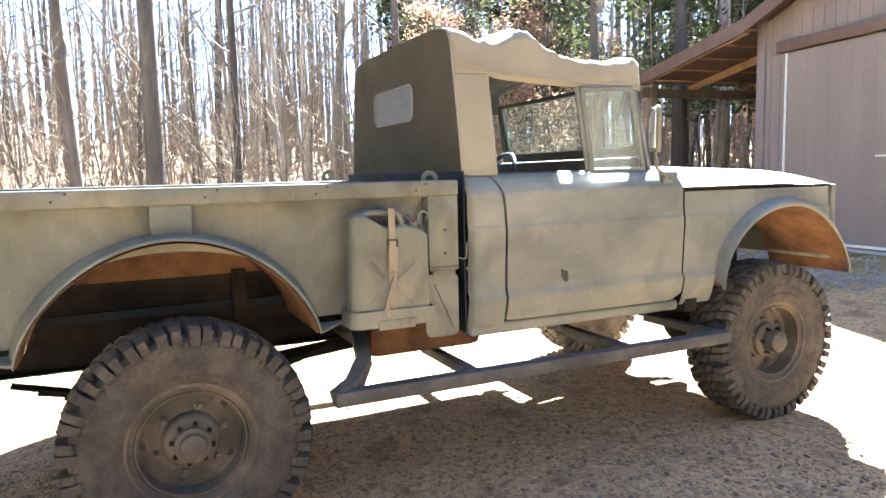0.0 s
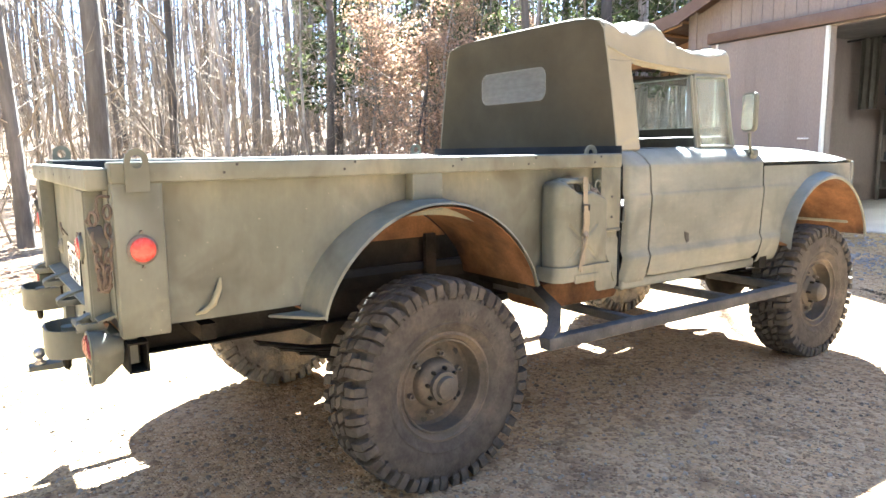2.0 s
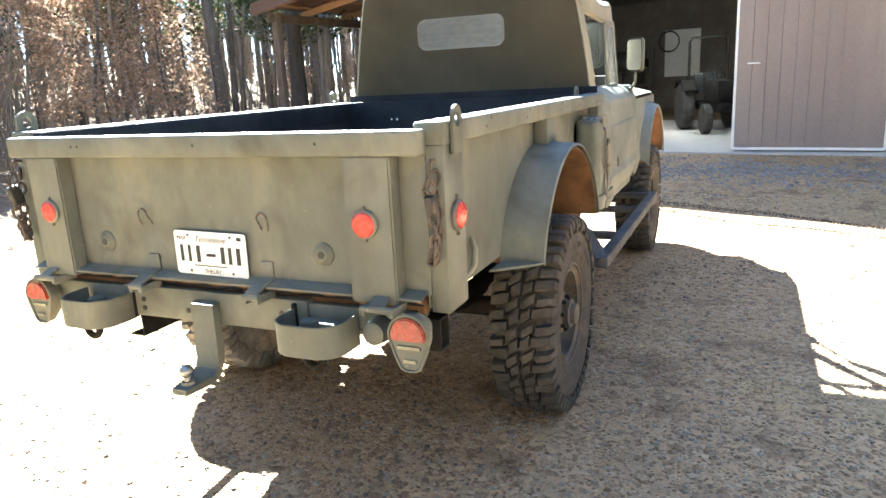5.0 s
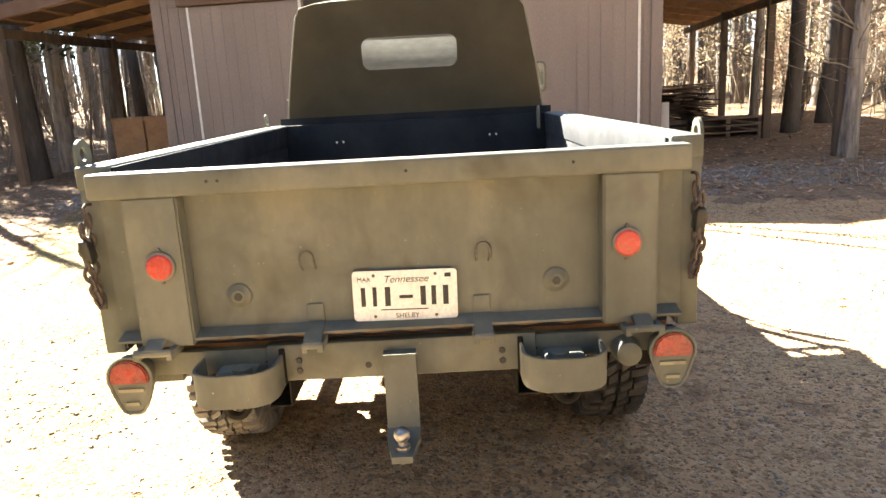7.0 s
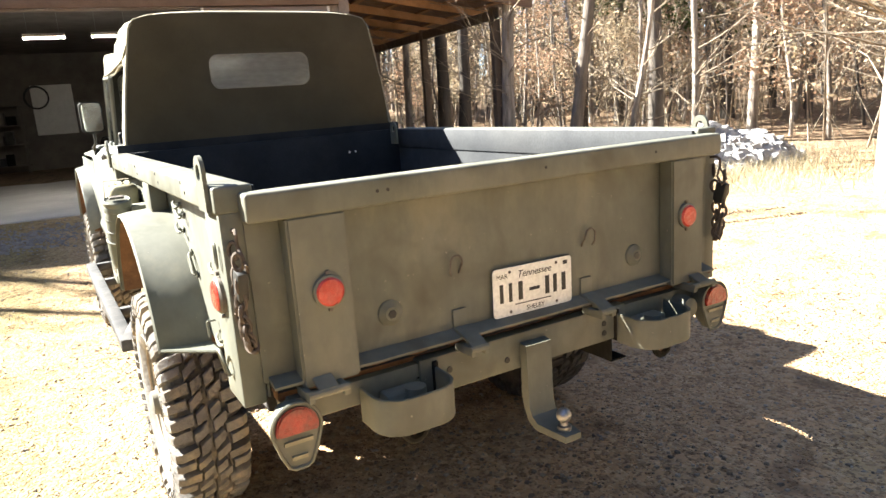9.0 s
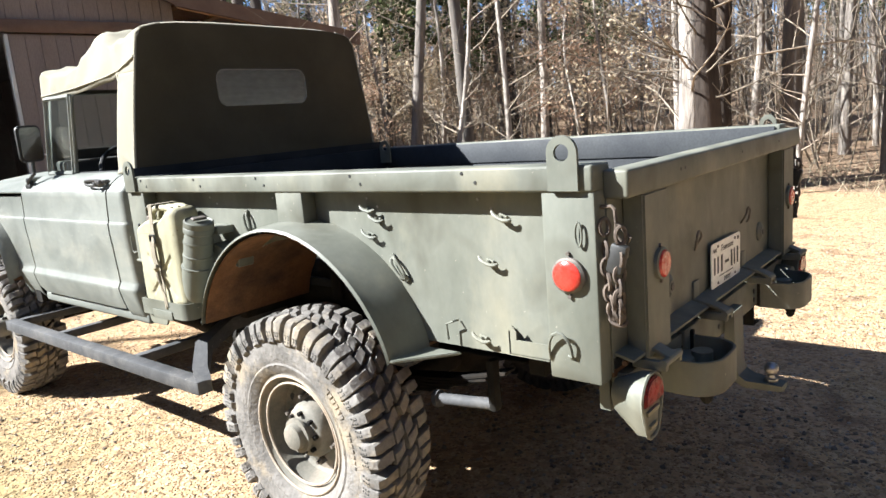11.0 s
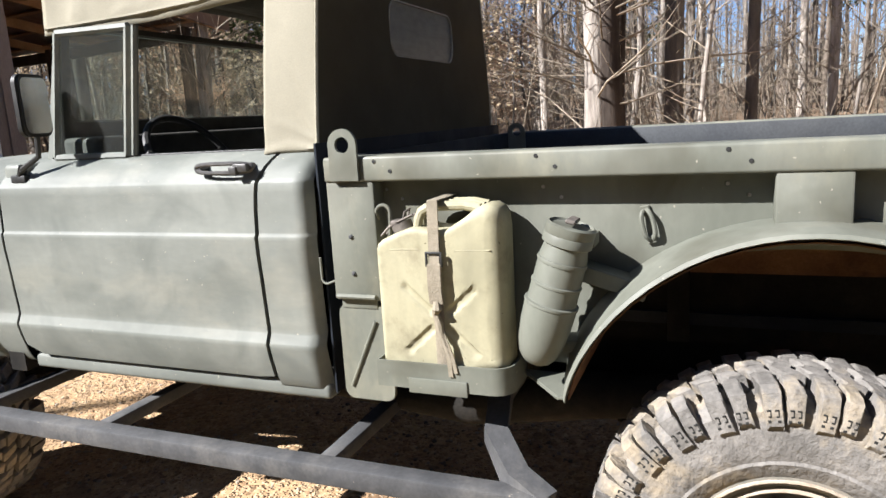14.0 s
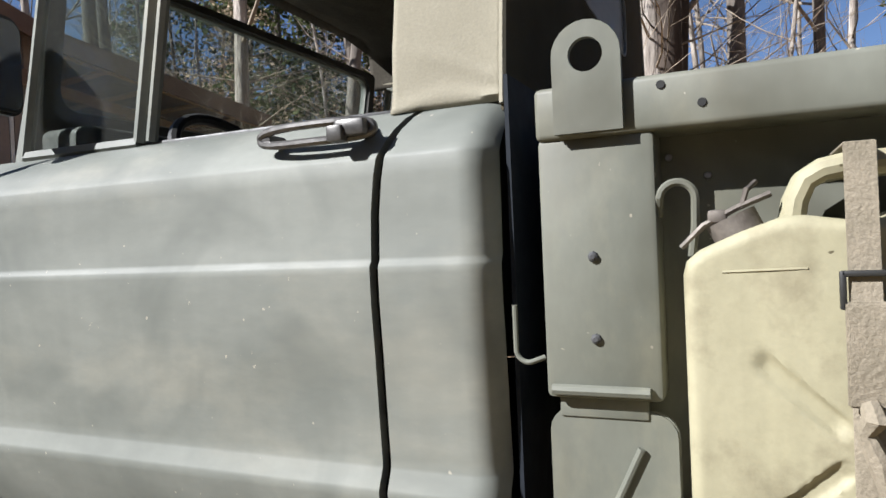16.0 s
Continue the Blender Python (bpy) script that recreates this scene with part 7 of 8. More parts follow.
def canister():
    t = thing("sprayer_canister", "grey olive painted cylindrical canister leaning in a bracket", "canister")
    a, d = Vector((-0.95, 1.755, 0.928)), Vector((0, -0.085, 0.3)).normalized()
    M = Matrix.Translation(a) @ d.to_track_quat("X", "Z").to_matrix().to_4x4()
    bm = B()
    lathe(bm, [(-0.045, 0.008), (-0.042, 0.02), (-0.034, 0.034), (-0.018, 0.046), (0.01, 0.055), (0.06, 0.061), (0.1, 0.0625), (0.11, 0.0625), (0.112, 0.065), (0.118, 0.065), (0.12, 0.0585), (0.16, 0.058), (0.162, 0.06), (0.167, 0.06), (0.169, 0.057), (0.23, 0.056), (0.262, 0.05)], 28, M)
    tpart("body", bm, PAINT, t, 1)
    bm = B()
    lathe(bm, [(0.258, 0.052), (0.262, 0.0585), (0.28, 0.0585), (0.283, 0.0565), (0.287, 0.058), (0.305, 0.058), (0.309, 0.052), (0.304, 0.048)], 28, M)
    tpart("lid", bm, PAINT, t, 1)
    bm = B()
    box(bm, 0.312, 0.322, -0.03, 0.03, -0.012, 0.012, 0.003, 1, M)
    tpart("lid_latch", bm, CHAIN, t, 1)
    for u in (0.215,):
        bm = B()
        lathe(bm, [(u, 0.0585), (u + 0.005, 0.0595), (u + 0.01, 0.0585)], 28, M)
        tpart("clamp_band", bm, PAINT, t, 1)
    bm = B()
    box(bm, -0.9, -0.83, 1.5, 1.68, 1.055, 1.095, 0.003, 1, Matrix.Translation((0, 1.58, 1.11)) @ Matrix.Rotation(0.3, 4, "X") @ Matrix.Translation((0, -1.58, -1.11)))
    tpart("bracket", bm, PAINT, t, 1)
    bm = B()
    box(bm, -0.9, -0.826, 1.63, 1.74, 1.16, 1.19, 0.003)
    tpart("bracket", bm, PAINT, t, 1)
    bm = B()
    box(bm, -0.9, -0.826, 1.66, 1.76, 0.9, 0.93, 0.003)
    tpart("bracket", bm, PAINT, t, 1)


canister()

# ---- woods ----
def mesh_of(name, verts, faces, material, smooth=True):
    me = bpy.data.meshes.new(name)
    me.from_pydata(verts, [], faces)
    me.materials.append(material)
    if smooth:
        me.shade_smooth()
    return me


def limb(V, F, pts, radii, n):
    side = None
    base = len(V)
    for i, p in enumerate(pts):
        d = (pts[min(i + 1, len(pts) - 1)] - pts[max(i - 1, 0)])
        d = d.normalized() if d.length > 1e-6 else Vector((0, 0, 1))
        if side is None:
            side = d.orthogonal().normalized()
        side = (side - d * side.dot(d)).normalized()
        up = d.cross(side)
        for k in range(n):
            a = 2 * math.pi * k / n
            V.append(tuple(p + (side * math.cos(a) + up * math.sin(a)) * radii[i]))
    for i in range(len(pts) - 1):
        for k in range(n):
            a, c = base + i * n, base + (i + 1) * n
            F.append((a + k, a + (k + 1) % n, c + (k + 1) % n, c + k))


def grow(rng, V, F, start, way, length, r, depth, n, leaves=None, droop=0.0):
    steps = 5 if depth > 1 else (4 if depth else 2)
    pts, p, d = [start.copy()], start.copy(), way.normalized()
    for k in range(steps):
        d = (d + Vector((rng.gauss(0, 0.16), rng.gauss(0, 0.16), rng.gauss(0.06 - droop, 0.1)))).normalized()
        p = p + d * length / steps
        pts.append(p.copy())
    limb(V, F, pts, [r * (1 - 0.82 * k / steps) for k in range(steps + 1)], n)
    if leaves is not None and depth <= 1:
        for q in pts[1:]:
            leaves.append((q, length))
    if depth > 0:
        for k in range(rng.randint(3, 5)):
            u = rng.uniform(0.25, 0.98)
            i = min(int(u * steps), steps - 1)
            q = pts[i].lerp(pts[i + 1], u * steps - i)
            dd = (pts[i + 1] - pts[i]).normalized()
            side = Vector((rng.gauss(0, 1), rng.gauss(0, 1), rng.gauss(0.2, 0.5))).normalized()
            grow(rng, V, F, q, (dd * 0.8 + side * 0.8), length * rng.uniform(0.35, 0.6), max(r * 0.42 * (1 - 0.5 * u), 0.004), depth - 1, 3, leaves, droop)


def tall_tree(seed, height, r, low=0.35, boughs=16, bark=None, twigs=9):
    """Trunk and bare crown meshes."""
    rng = random.Random(seed)
    V, F = [], []
    lean = Vector((rng.gauss(0, 0.022), rng.gauss(0, 0.022), 0))
    pts, n = [], 14
    for k in range(n + 1):
        z = height * k / n
        sway = 0.13 if r > 0.09 else 0.24
        pts.append(Vector((lean.x * z + sway * math.sin(z * 0.5 + seed), lean.y * z + sway * math.cos(z * 0.43 + seed * 2), z - 0.3 if k == 0 else z)))
    rad = [r * (1.25 if k == 0 else 1) * (1 - 0.8 * k / n) for k in range(n + 1)]
    limb(V, F, pts, rad, 10)
    trunk = mesh_of("trunk", V, F, bark or BARK)
    V, F = [], []
    for k in range(boughs):
        u = low + (0.98 - low) * (k + rng.random()) / boughs
        i = min(int(u * n), n - 1)
        q = pts[i].lerp(pts[i + 1], u * n - i)
        a = rng.random() * math.tau
        way = Vector((math.cos(a), math.sin(a), rng.uniform(0.2, 0.9)))
        grow(rng, V, F, q, way, height * rng.uniform(0.1, 0.2) * (1.2 - 0.6 * u), r * 0.32 * (1.1 - 0.7 * u), 2, 4)
    for k in range(twigs):
        u = rng.uniform(0.04, low)
        i = min(int(u * n), n - 1)
        a = rng.random() * math.tau
        grow(rng, V, F, pts[i].lerp(pts[i + 1], u * n - i), Vector((math.cos(a), math.sin(a), 0.25)), rng.uniform(0.8, 2.2), 0.014, 1, 3)
    crown = mesh_of("crown", V, F, TWIG)
    return trunk, crown


def leaf_cards(rng, spots, count, size, spread):
    V, F = [], []
    for _ in range(count):
        q, l = rng.choice(spots)
        c = q + Vector((rng.gauss(0, spread), rng.gauss(0, spread), rng.gauss(0, spread * 0.6)))
        a = Vector((rng.gauss(0, 1), rng.gauss(0, 1), rng.gauss(0, 0.6))).normalized()
        b = a.cross(Vector((rng.gauss(0, 1), rng.gauss(0, 1), rng.gauss(0, 1)))).normalized()
        s = size * rng.uniform(0.6, 1.3)
        k = len(V)
        V += [tuple(c - a * s), tuple(c + b * s * 0.5), tuple(c + a * s), tuple(c - b * s * 0.5)]
        F.append((k, k + 1, k + 2, k + 3))
    return V, F


def sapling(seed, height, leafy, leaf=None, count=1500):
    rng = random.Random(seed)
    V, F, spots = [], [], []
    n = 8
    pts = [Vector((0.12 * math.sin(k * 0.9 + seed), 0.12 * math.cos(k * 0.7 + seed), height * k / n - (0.15 if k == 0 else 0))) for k in range(n + 1)]
    limb(V, F, pts, [height * 0.008 * (1 - 0.85 * k / n) + 0.004 for k in range(n + 1)], 6)
    trunk = mesh_of("trunk", V, F, BARK_PALE if seed % 2 else BARK)
    V, F = [], []
    for k in range(22 if leafy else 12):
        u = rng.uniform(0.05 if leaf else 0.15, 0.98)
        i = min(int(u * n), n - 1)
        a = rng.random() * math.tau
        grow(rng, V, F, pts[i].lerp(pts[i + 1], u * n - i), Vector((math.cos(a), math.sin(a), rng.uniform(0.1, 0.7))), height * 0.3 * (1.15 - u), 0.012, 1, 3, spots)
    crown = mesh_of("crown", V, F, TWIG)
    leaves = None
    if leafy:
        leaves = mesh_of("dry_leaves", *leaf_cards(rng, spots, count, 0.042, 0.17), leaf or LEAF_BROWN, False)
    return trunk, crown, leaves


def evergreen(seed, height):
    rng = random.Random(seed)
    V, F, spots = [], [], []
    pts = [Vector((0.06 * math.sin(k + seed), 0.06 * math.cos(k), height * k / 10 - (0.2 if k == 0 else 0))) for k in range(11)]
    limb(V, F, pts, [height * 0.011 * (1 - 0.85 * k / 10) + 0.01 for k in range(11)], 8)
    trunk = mesh_of("trunk", V, F, BARK)
    V, F = [], []
    for k in range(44):
        u = rng.uniform(0.3, 0.99)
        i = min(int(u * 10), 9)
        a = rng.random() * math.tau
        grow(rng, V, F, pts[i].lerp(pts[i + 1], u * 10 - i), Vector((math.cos(a), math.sin(a), rng.uniform(-0.1, 0.4))), height * 0.2 * (1.2 - u), 0.02, 1, 3, spots, 0.05)
    crown = mesh_of("crown", V, F, TWIG)
    leaves = mesh_of("needles", *leaf_cards(rng, spots, 3400, 0.125, 0.22), NEEDLE, False)
    return trunk, crown, leaves


def plant(name, meshes, label, category, group, m):
    t = thing(name, label, category, group, at=m)
    for me in meshes:
        if me:
            ob = new(me.name.split(".")[0], me)
            ob.parent = t
    return t


TALL = [tall_tree(k + 1, h, r, low, 19, bark, 24 if k in (1, 6) else 10) for k, (h, r, low, bark) in enumerate(((21, 0.15, 0.22, BARK), (18, 0.11, 0.2, BARK_PALE), (23, 0.18, 0.28, BARK), (15, 0.07, 0.15, BARK), (18, 0.11, 0.2, BARK), (12, 0.05, 0.14, BARK_PALE), (23, 0.18, 0.12, BARK_DARK)))]
STOUT = [tall_tree(11, 9.5, 0.2, 0.55, 9, BARK, 8), tall_tree(12, 9.5, 0.19, 0.55, 9, BARK_PALE, 8)]
SAPS = [sapling(20 + k, h, False) for k, h in enumerate((5.5, 7.5, 4.0))]
BEECH = [sapling(40 + k, h, True, None, 2300) for k, h in enumerate((3.6, 5.0, 6.2))]
BEECH_FULL = [sapling(50 + k, h, True, None, 3600) for k, h in enumerate((4.4, 5.2))]
BEECH_TAN = [sapling(80 + k, h, True, LEAF_TAN) for k, h in enumerate((3.4, 4.8))]
PINES = [evergreen(60 + k, h) for k, h in enumerate((11.0, 14.0))]


def clear_of_things(x, y, tall=True):
    """Keep the yard, the barn and its lean-tos free, and the way of the sun to the truck."""
    q = BARN.inverted() @ Vector((x, y, 0))
    if -9.0 < q.x < 9.0 and -3.0 < q.y < LONG + 2.5:
        return False
    d = math.hypot(x, y - 2)
    if d < 9.0 or (x > -3 and d < 10.5):
        return False
    if x > 0 and 3 < y < 11 and x < 13:
        return False
    # towards the sun
    ux, uy = -0.691, 0.723
    rx, ry = x - 0.3, y - 1.5
    along, across = rx * ux + ry * uy, abs(rx * uy - ry * ux)
    if 0 < along < (27 if tall else 9) and across < 4.6:
        return False
    return True


def woods():
    rng = random.Random(77)
    spots = []

    def free(x, y, gap):
        return all((x - a) ** 2 + (y - b) ** 2 > gap * gap for a, b in spots)

    def at(x, y, s):
        return Matrix.Translation((x, y, ground_z(x, y))) @ Matrix.Rotation(rng.random() * 6.28, 4, "Z") @ Matrix.Scale(s, 4)

    # a close pair of big trunks by the yard: one cedar, its lit side built pale
    for x, y, k, s in ((8.8, 3.5, 1, 1.65), (8.95, 2.98, 6, 1.5), (9.6, 3.0, 6, 1.0), (13.2, 5.3, 1, 0.9), (18.4, 3.9, 4, 1.0), (20.4, 3.2, 1, 1.0), (21.3, 2.25, 1, 1.05), (6.91, 9.32, 1, 1.15), (11.2, 9.7, 0, 1.1), (8.0, 14.0, 2, 0.95), (8.3, 15.9, 1, 1.0), (11.25, 24.5, 2, 1.2), (12.5, 30.9, 2, 1.0), (9.0, 1.6, 5, 0.9), (-9.7, 1.5, 0, 1.15), (-22.5, 4.6, 0, 1.0), (-24.0, 7.8, 4, 1.0), (-19.0, 8.0, 0, 1.1), (-12.5, 7.4, 4, 1.0), (-21.0, 1.9, 3, 1.1)):
        plant("tree", TALL[k], "thick dark-barked bare tree close to the yard" if k == 6 else "tall bare winter hardwood tree with grey bark", "tree", "tall trees", at(x, y, s))
        spots.append((x, y))
    # leaning trees beyond the rubble
    for x, y, k, s, lean in ((7.05, 7.95, 4, 1.0, 8.5), (8.78, 8.35, 5, 1.1, 6.5), (10.26, 8.15, 5, 1.35, 4.0)):
        m = Matrix.Translation((x, y, ground_z(x, y))) @ Matrix.Rotation(radians(lean), 4, Vector((0.61, 0.79, 0))) @ Matrix.Rotation(rng.random() * 6.28, 4, "Z") @ Matrix.Scale(s, 4)
        plant("tree", TALL[k], "leaning bare winter tree beside the stone heap", "tree", "tall trees", m)
        spots.append((x, y))
    # stout low trees beside the barn
    for x, y, k, s in ((-8.3, 12.6, 0, 1.0), (-8.2, 13.8, 1, 1.05), (-8.2, 16.0, 1, 0.9), (-7.95, 17.2, 0, 0.95), (-9.9, 11.4, 0, 0.85)):
        plant("tree", STOUT[k], "stout bare tree with weathered grey bark near the barn", "tree", "tall trees", at(x, y, s))
        spots.append((x, y))
    n = 0
    tries = 0
    while n < 265 and tries < 9000:
        tries += 1
        a, d = rng.random() * math.tau, 9 + 32 * rng.random() ** 0.85
        x, y = d * math.cos(a), 2 + d * math.sin(a)
        if y < -9 and abs(x) < 14 or x > 8 and -4 < y < 6 and rng.random() < 0.45:
            continue
        if not clear_of_things(x, y) or not free(x, y, 1.15):
            continue
        spots.append((x, y))
        k = rng.choice((0, 1, 2, 3, 3, 4, 5, 5, 5, 1) if x > 4 else (0, 1, 3, 3, 4, 5, 5, 5, 3, 0))
        plant("tree", TALL[k], "tall bare winter hardwood tree with grey bark" if k not in (1, 5) else "tall bare winter tree with pale bark", "tree", "tall trees", at(x, y, rng.uniform(0.75, 1.15)))
        n += 1
    n = 0
    while n < 230:
        a, d = rng.random() * math.tau, 9 + 26 * rng.random() ** 0.8
        x, y = d * math.cos(a), 2 + d * math.sin(a)
        if not clear_of_things(x, y, False) or not free(x, y, 0.6):
            continue
        spots.append((x, y))
        plant("sapling", rng.choice(SAPS), "thin bare sapling among the trees", "sapling", "saplings", at(x, y, rng.uniform(0.7, 1.3)))
        n += 1
    n = 0
    for x, y, s in ((-11.7, 8.0, 1.0), (-10.3, 8.7, 0.95), (-9.3, 9.3, 0.9), (-10.9, 9.8, 1.1), (-12.6, 9.0, 1.0)):
        plant("beech_sapling", BEECH_FULL[x < -10.5], "young beech holding dry orange brown leaves", "sapling", "leafy saplings", at(x, y, s))
        spots.append((x, y))
    while n < 46:
        a, d = rng.random() * math.tau, 11 + 24 * rng.random()
        x, y = d * math.cos(a), 2 + d * math.sin(a)
        brown = (x < -5 and y > 7 and rng.random() < 0.35) or (x > 8 and y > 6)
        if not brown or not clear_of_things(x, y, False) or not free(x, y, 0.9):
            continue
        spots.append((x, y))
        plant("beech_sapling", rng.choice(BEECH), "young beech holding dry orange brown leaves", "sapling", "leafy saplings", at(x, y, rng.uniform(0.7, 1.25)))
        n += 1
    n = 0
    while n < 58:
        x, y = rng.uniform(8, 26), rng.uniform(6.5, 27)
        if not clear_of_things(x, y, False) or not free(x, y, 0.7):
            continue
        spots.append((x, y))
        plant("beech_sapling", rng.choice(BEECH_TAN), "young beech holding dry pale tan leaves", "sapling", "leafy saplings", at(x, y, rng.uniform(0.8, 1.5)))
        n += 1
    for x, y, k, s in ((16.8, 9.4, 1, 0.6), (15.2, 11.4, 0, 0.75)):
        plant("pine_tree", PINES[k], "dark green pine standing in the woods", "tree", "pines", at(x, y, s))
        spots.append((x, y))
    n = 0
    while n < 14:
        x, y = rng.uniform(12, 24), rng.uniform(-12, 20)
        if -5 < y < 6.5 or not clear_of_things(x, y) or not free(x, y, 1.3):
            continue
        spots.append((x, y))
        plant("pine_tree", rng.choice(PINES), "dark green pine standing in the woods", "tree", "pines", at(x, y, rng.uniform(0.6, 1.2)))
        n += 1
    n = 0
    while n < 75:
        a, d = rng.random() * math.tau, 15 + 26 * rng.random()
        x, y = d * math.cos(a), 2 + d * math.sin(a)
        if not clear_of_things(x, y) or not free(x, y, 1.5):
            continue
        if x < -4 and y < 15 or x > 8 and -6 < y < 6:
            continue
        spots.append((x, y))
        plant("pine_tree", rng.choice(PINES), "dark green pine standing in the woods", "tree", "pines", at(x, y, rng.uniform(0.8, 1.4)))
        n += 1


woods()


def low_woods():
    """Shorter trees on the sunny side, kept low enough to leave the truck in the sun."""
    rng = random.Random(19)
    n = 0
    while n < 46:
        along, across = rng.uniform(13, 34), rng.uniform(-6, 6)
        x, y = 0.3 - 0.691 * along + 0.723 * across, 1.5 + 0.723 * along + 0.691 * across
        q = BARN.inverted() @ Vector((x, y, 0))
        if -9.0 < q.x < 9.0 and -3.0 < q.y < LONG + 2.5:
            continue
        n += 1
        k = rng.choice((3, 5, 5, 3, 6, 6))
        meshes, h = (PINES[0], 11.0) if k == 6 else (TALL[k], (15, 12)[k == 5])
        s = min(1.0, 0.6 * (along - 2) / h) * rng.uniform(0.85, 1.0)
        m = Matrix.Translation((x, y, ground_z(x, y))) @ Matrix.Rotation(rng.random() * 6.28, 4, "Z") @ Matrix.Scale(s, 4)
        if k == 6:
            plant("pine_tree", meshes, "dark green pine standing in the woods", "tree", "pines", m)
        else:
            plant("tree", meshes, "slim bare winter tree at the edge of the woods", "tree", "tall trees", m)


low_woods()


def far_woods():
    """Distant trunks and twigs in one mesh."""
    rng = random.Random(5)
    V, F = [], []
    for _ in range(3300):
        a, d = rng.random() * math.tau, rng.uniform(34, 92)
        x, y = d * math.cos(a), 2 + d * math.sin(a)
        q = BARN.inverted() @ Vector((x, y, 0))
        if -10 < q.x < 10 and -3 < q.y < LONG + 3:
            continue
        h, r, z = rng.uniform(9, 20) * (0.55 if x > 0 else 1.0), rng.uniform(0.05, 0.19), ground_z(x, y)
        lean = Vector((rng.gauss(0, 0.02), rng.gauss(0, 0.02), 1))
        b = Vector((x, y, z - 0.3))
        limb(V, F, [b + lean * h * k / 3 for k in range(4)], [r, r * 0.8, r * 0.5, r * 0.15], 4)
        for k in range(12):
            u = rng.uniform(0.08, 0.95)
            t = rng.random() * math.tau
            p = b + lean * h * u
            w = Vector((math.cos(t), math.sin(t), rng.uniform(0.2, 1.0))) * h * rng.uniform(0.05, 0.16)
            limb(V, F, [p, p + w * 0.5 + Vector((0, 0, 0.1)), p + w], [r * 0.35, r * 0.2, 0.012], 3)
    ob = new("far_woods", mesh_of("far_woods", V, F, FAR_BARK))
    tagged(ob, "distant bare winter woods on the rising ground", "woods", kind="stuff")


far_woods()


def litter_spot(rng):
    while True:
        a, d = rng.random() * math.tau, 5.5 + 17.5 * rng.random() ** 1.4
        x, y = d * math.cos(a), 2 + d * math.sin(a)
        q = BARN.inverted() @ Vector((x, y, 0))
        slope = x > 3.6 and y > 6.5
        if not (abs(q.x) < 4.4 and q.y > -0.4) and (slope or not (x > -4.5 and d < 10 + 2 * noise.noise((x, y, 0)))):
            return Vector((x, y, ground_z(x, y) + 0.02))


def fallen_leaves():
    rng = random.Random(9)
    V, F = [], []
    for _ in range(19000):
        c = litter_spot(rng)
        a = rng.random() * math.tau
        s = rng.uniform(0.03, 0.06)
        u, w = Vector((math.cos(a), math.sin(a), rng.uniform(-0.4, 0.4))) * s, Vector((-math.sin(a), math.cos(a), rng.uniform(-0.4, 0.4))) * s * 0.6
        k = len(V)
        V += [tuple(c - u), tuple(c + w), tuple(c + u), tuple(c - w)]
        F.append((k, k + 1, k + 2, k + 3))
    for _ in range(2600):
        # single dry leaves and bits of bark over the bare ground
        x, y = rng.uniform(-8, 9), rng.uniform(-8, 8.5)
        if -1.1 < x < 2.6 and -0.6 < y < 5.2 or noise.noise((x * 0.5, y * 0.5, 12.0)) < rng.uniform(-0.4, 0.5):
            continue
        c = Vector((x, y, ground_z(x, y) + 0.006))
        a, s = rng.random() * math.tau, rng.uniform(0.008, 0.03)
        u, w = Vector((math.cos(a), math.sin(a), rng.uniform(0.0, 0.5))) * s, Vector((-math.sin(a), math.cos(a), rng.uniform(-0.2, 0.4))) * s * rng.uniform(0.2, 0.7)
        k = len(V)
        V += [tuple(c - u), tuple(c + w), tuple(c + u), tuple(c - w)]
        F.append((k, k + 1, k + 2, k + 3))
    for _ in range(2600):
        # drifts of leaves and chips on the sunlit side of the yard
        x, y = rng.uniform(2.4, 9.5), rng.uniform(1.0, 8.5)
        if noise.noise((x * 0.8, y * 1.3, 31.0)) < rng.uniform(-0.25, 0.45):
            continue
        c = Vector((x, y, ground_z(x, y) + 0.008))
        a, s = rng.random() * math.tau, rng.uniform(0.012, 0.04)
        u, w = Vector((math.cos(a), math.sin(a), rng.uniform(0.0, 0.6))) * s, Vector((-math.sin(a), math.cos(a), rng.uniform(-0.3, 0.5))) * s * rng.uniform(0.2, 0.7)
        k = len(V)
        V += [tuple(c - u), tuple(c + w), tuple(c + u), tuple(c - w)]
        F.append((k, k + 1, k + 2, k + 3))
    ob = new("fallen_leaves", mesh_of("fallen_leaves", V, F, LEAF_BROWN, False))
    tagged(ob, "dry brown leaves lying under the trees", "leaves", kind="stuff")


fallen_leaves()


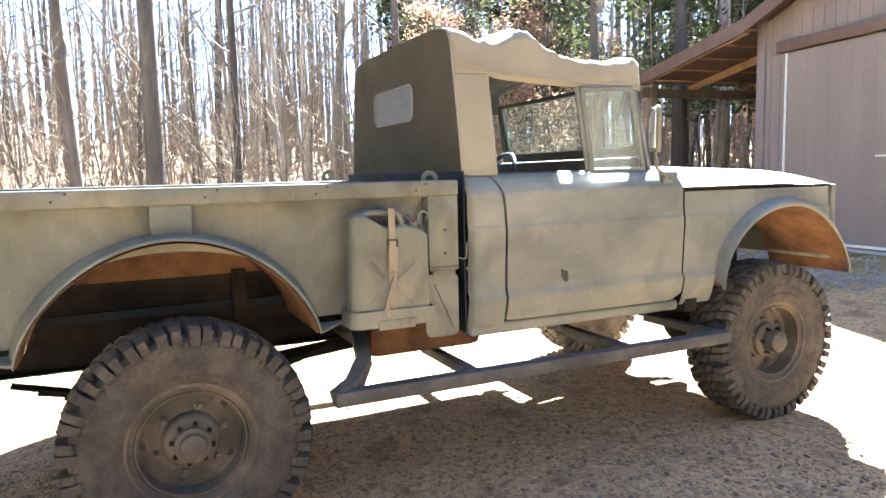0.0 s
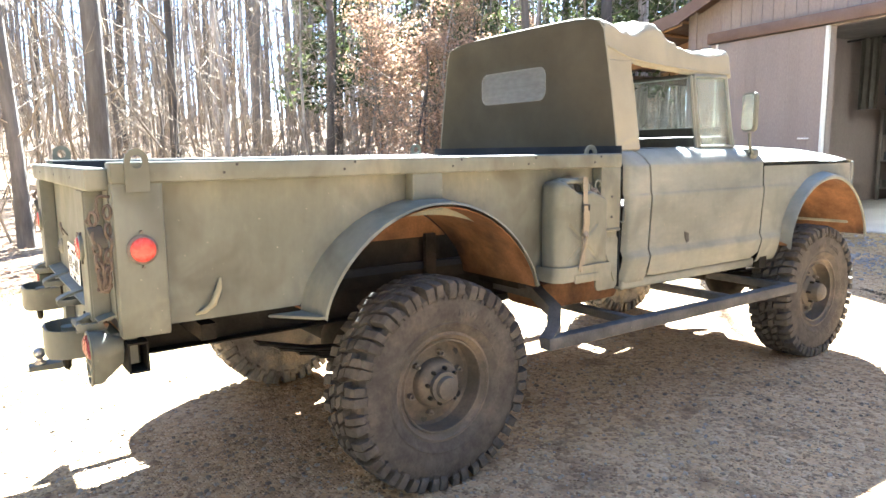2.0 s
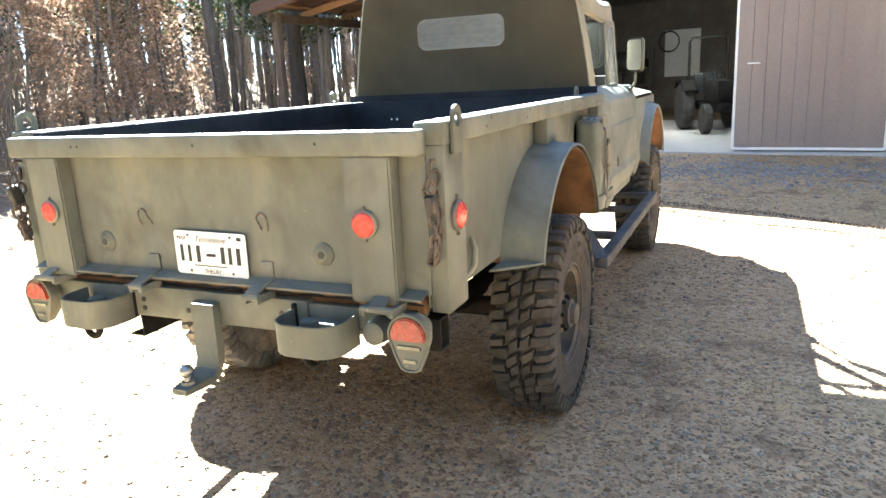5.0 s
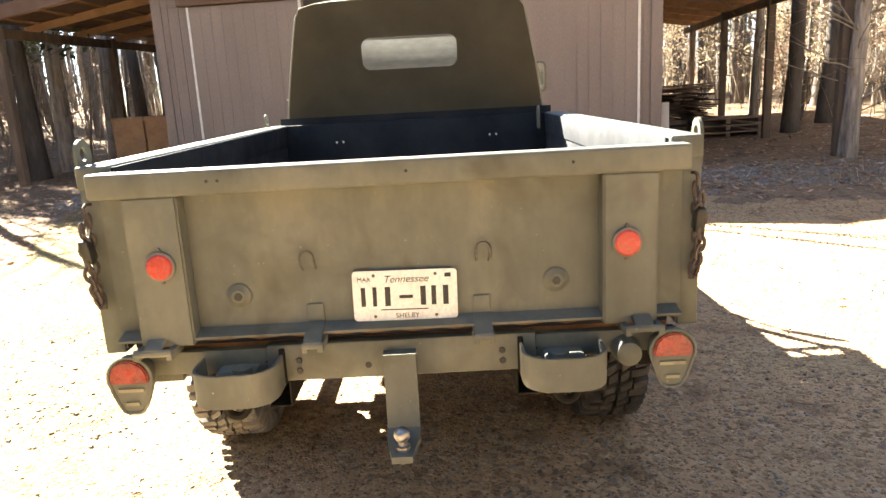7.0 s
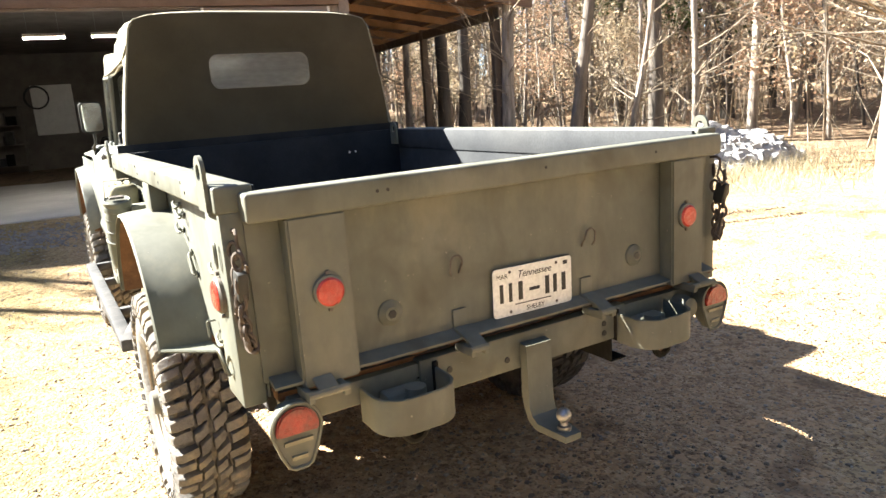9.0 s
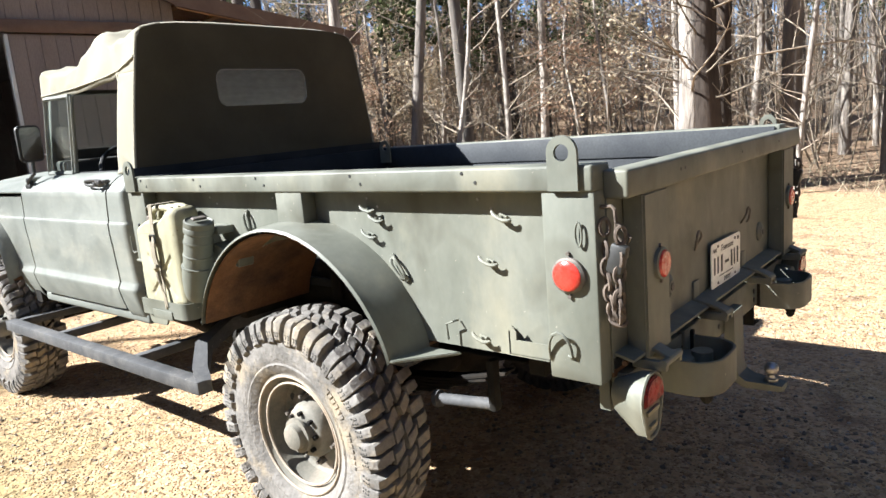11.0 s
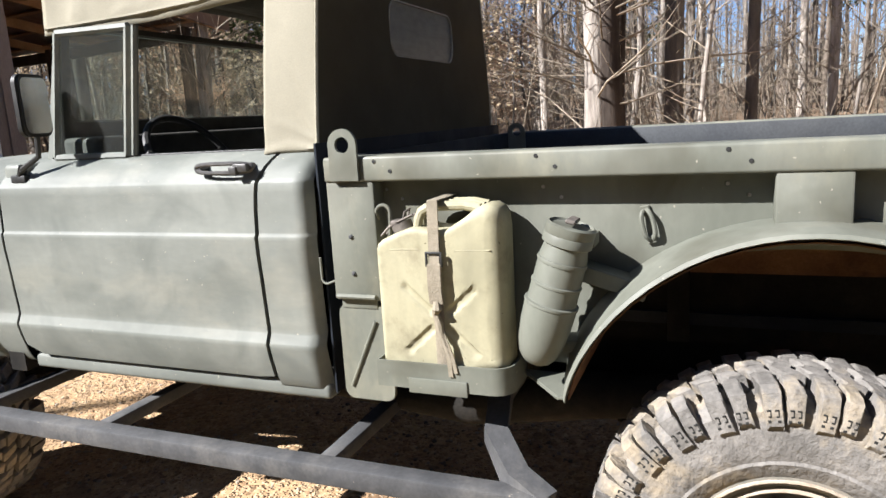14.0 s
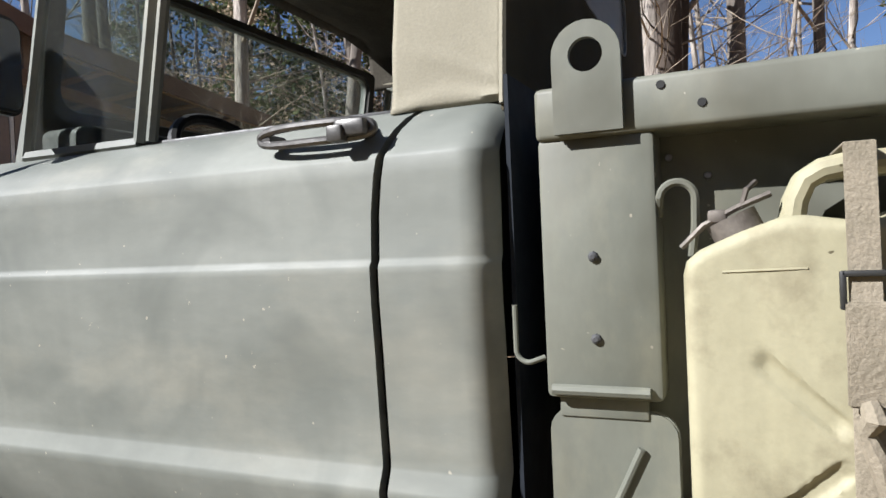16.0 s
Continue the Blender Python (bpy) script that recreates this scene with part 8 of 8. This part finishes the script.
def underbrush():
    """Thin stems and twigs between the trees, in one mesh."""
    rng = random.Random(31)
    V, F = [], []
    n = 0
    while n < 4300:
        a, d = rng.random() * math.tau, 10 + 30 * rng.random() ** 0.9
        x, y = d * math.cos(a), 2 + d * math.sin(a)
        if not clear_of_things(x, y, False):
            continue
        n += 1
        h = rng.uniform(1.0, 4.2) if rng.random() < 0.7 else rng.uniform(4, 7.5)
        p = Vector((x, y, ground_z(x, y) - 0.05))
        w = Vector((rng.gauss(0, 0.24), rng.gauss(0, 0.24), 1))
        pts = [p, p + w * h * 0.4, p + w * h * 0.75 + Vector((rng.gauss(0, 0.1), rng.gauss(0, 0.1), 0)), p + w * h + Vector((rng.gauss(0, 0.25), rng.gauss(0, 0.25), 0))]
        r = 0.004 + 0.0035 * h
        limb(V, F, pts, [r, r * 0.75, r * 0.45, 0.003], 3)
        for k in range(7):
            u = rng.uniform(0.2, 0.95)
            t = rng.random() * math.tau
            q = pts[0].lerp(pts[3], u)
            b = Vector((math.cos(t), math.sin(t), rng.uniform(0.1, 1.0))) * h * rng.uniform(0.08, 0.25)
            limb(V, F, [q, q + b * 0.5 + Vector((0, 0, 0.03)), q + b], [r * 0.4, r * 0.28, 0.002], 3)
    ob = new("underbrush", mesh_of("underbrush", V, F, TWIG))
    tagged(ob, "tangle of thin bare stems under the trees", "brush", kind="stuff")


underbrush()


def dry_grass():
    """Bleached tufts round the rubble and along the yard's edge."""
    rng = random.Random(14)
    V, F = [], []
    for _ in range(8000):
        if rng.random() < 0.6:
            x, y = rng.gauss(8.4, 1.6), rng.gauss(5.9, 0.9)
        else:
            a, d = rng.uniform(-1.2, 0.7), rng.uniform(8.5, 13)
            x, y = d * math.cos(a), 2 + d * math.sin(a)
        if math.hypot(x, y - 2) < 7.5:
            continue
        p = Vector((x, y, ground_z(x, y)))
        h, t = rng.uniform(0.08, 0.32), rng.random() * math.tau
        w = Vector((math.cos(t), math.sin(t), 0))
        k = len(V)
        V += [tuple(p - w * 0.006), tuple(p + w * 0.006), tuple(p + Vector((rng.gauss(0, 0.12), rng.gauss(0, 0.12), h)))]
        F.append((k, k + 1, k + 2))
    ob = new("dry_grass", mesh_of("dry_grass", V, F, GRASS, False))
    tagged(ob, "bleached dry grass tufts at the edge of the yard", "grass", kind="stuff")


GRASS = leaf_mat("dry_grass_blade", (0.36, 0.31, 0.2), (0.48, 0.42, 0.3))
dry_grass()
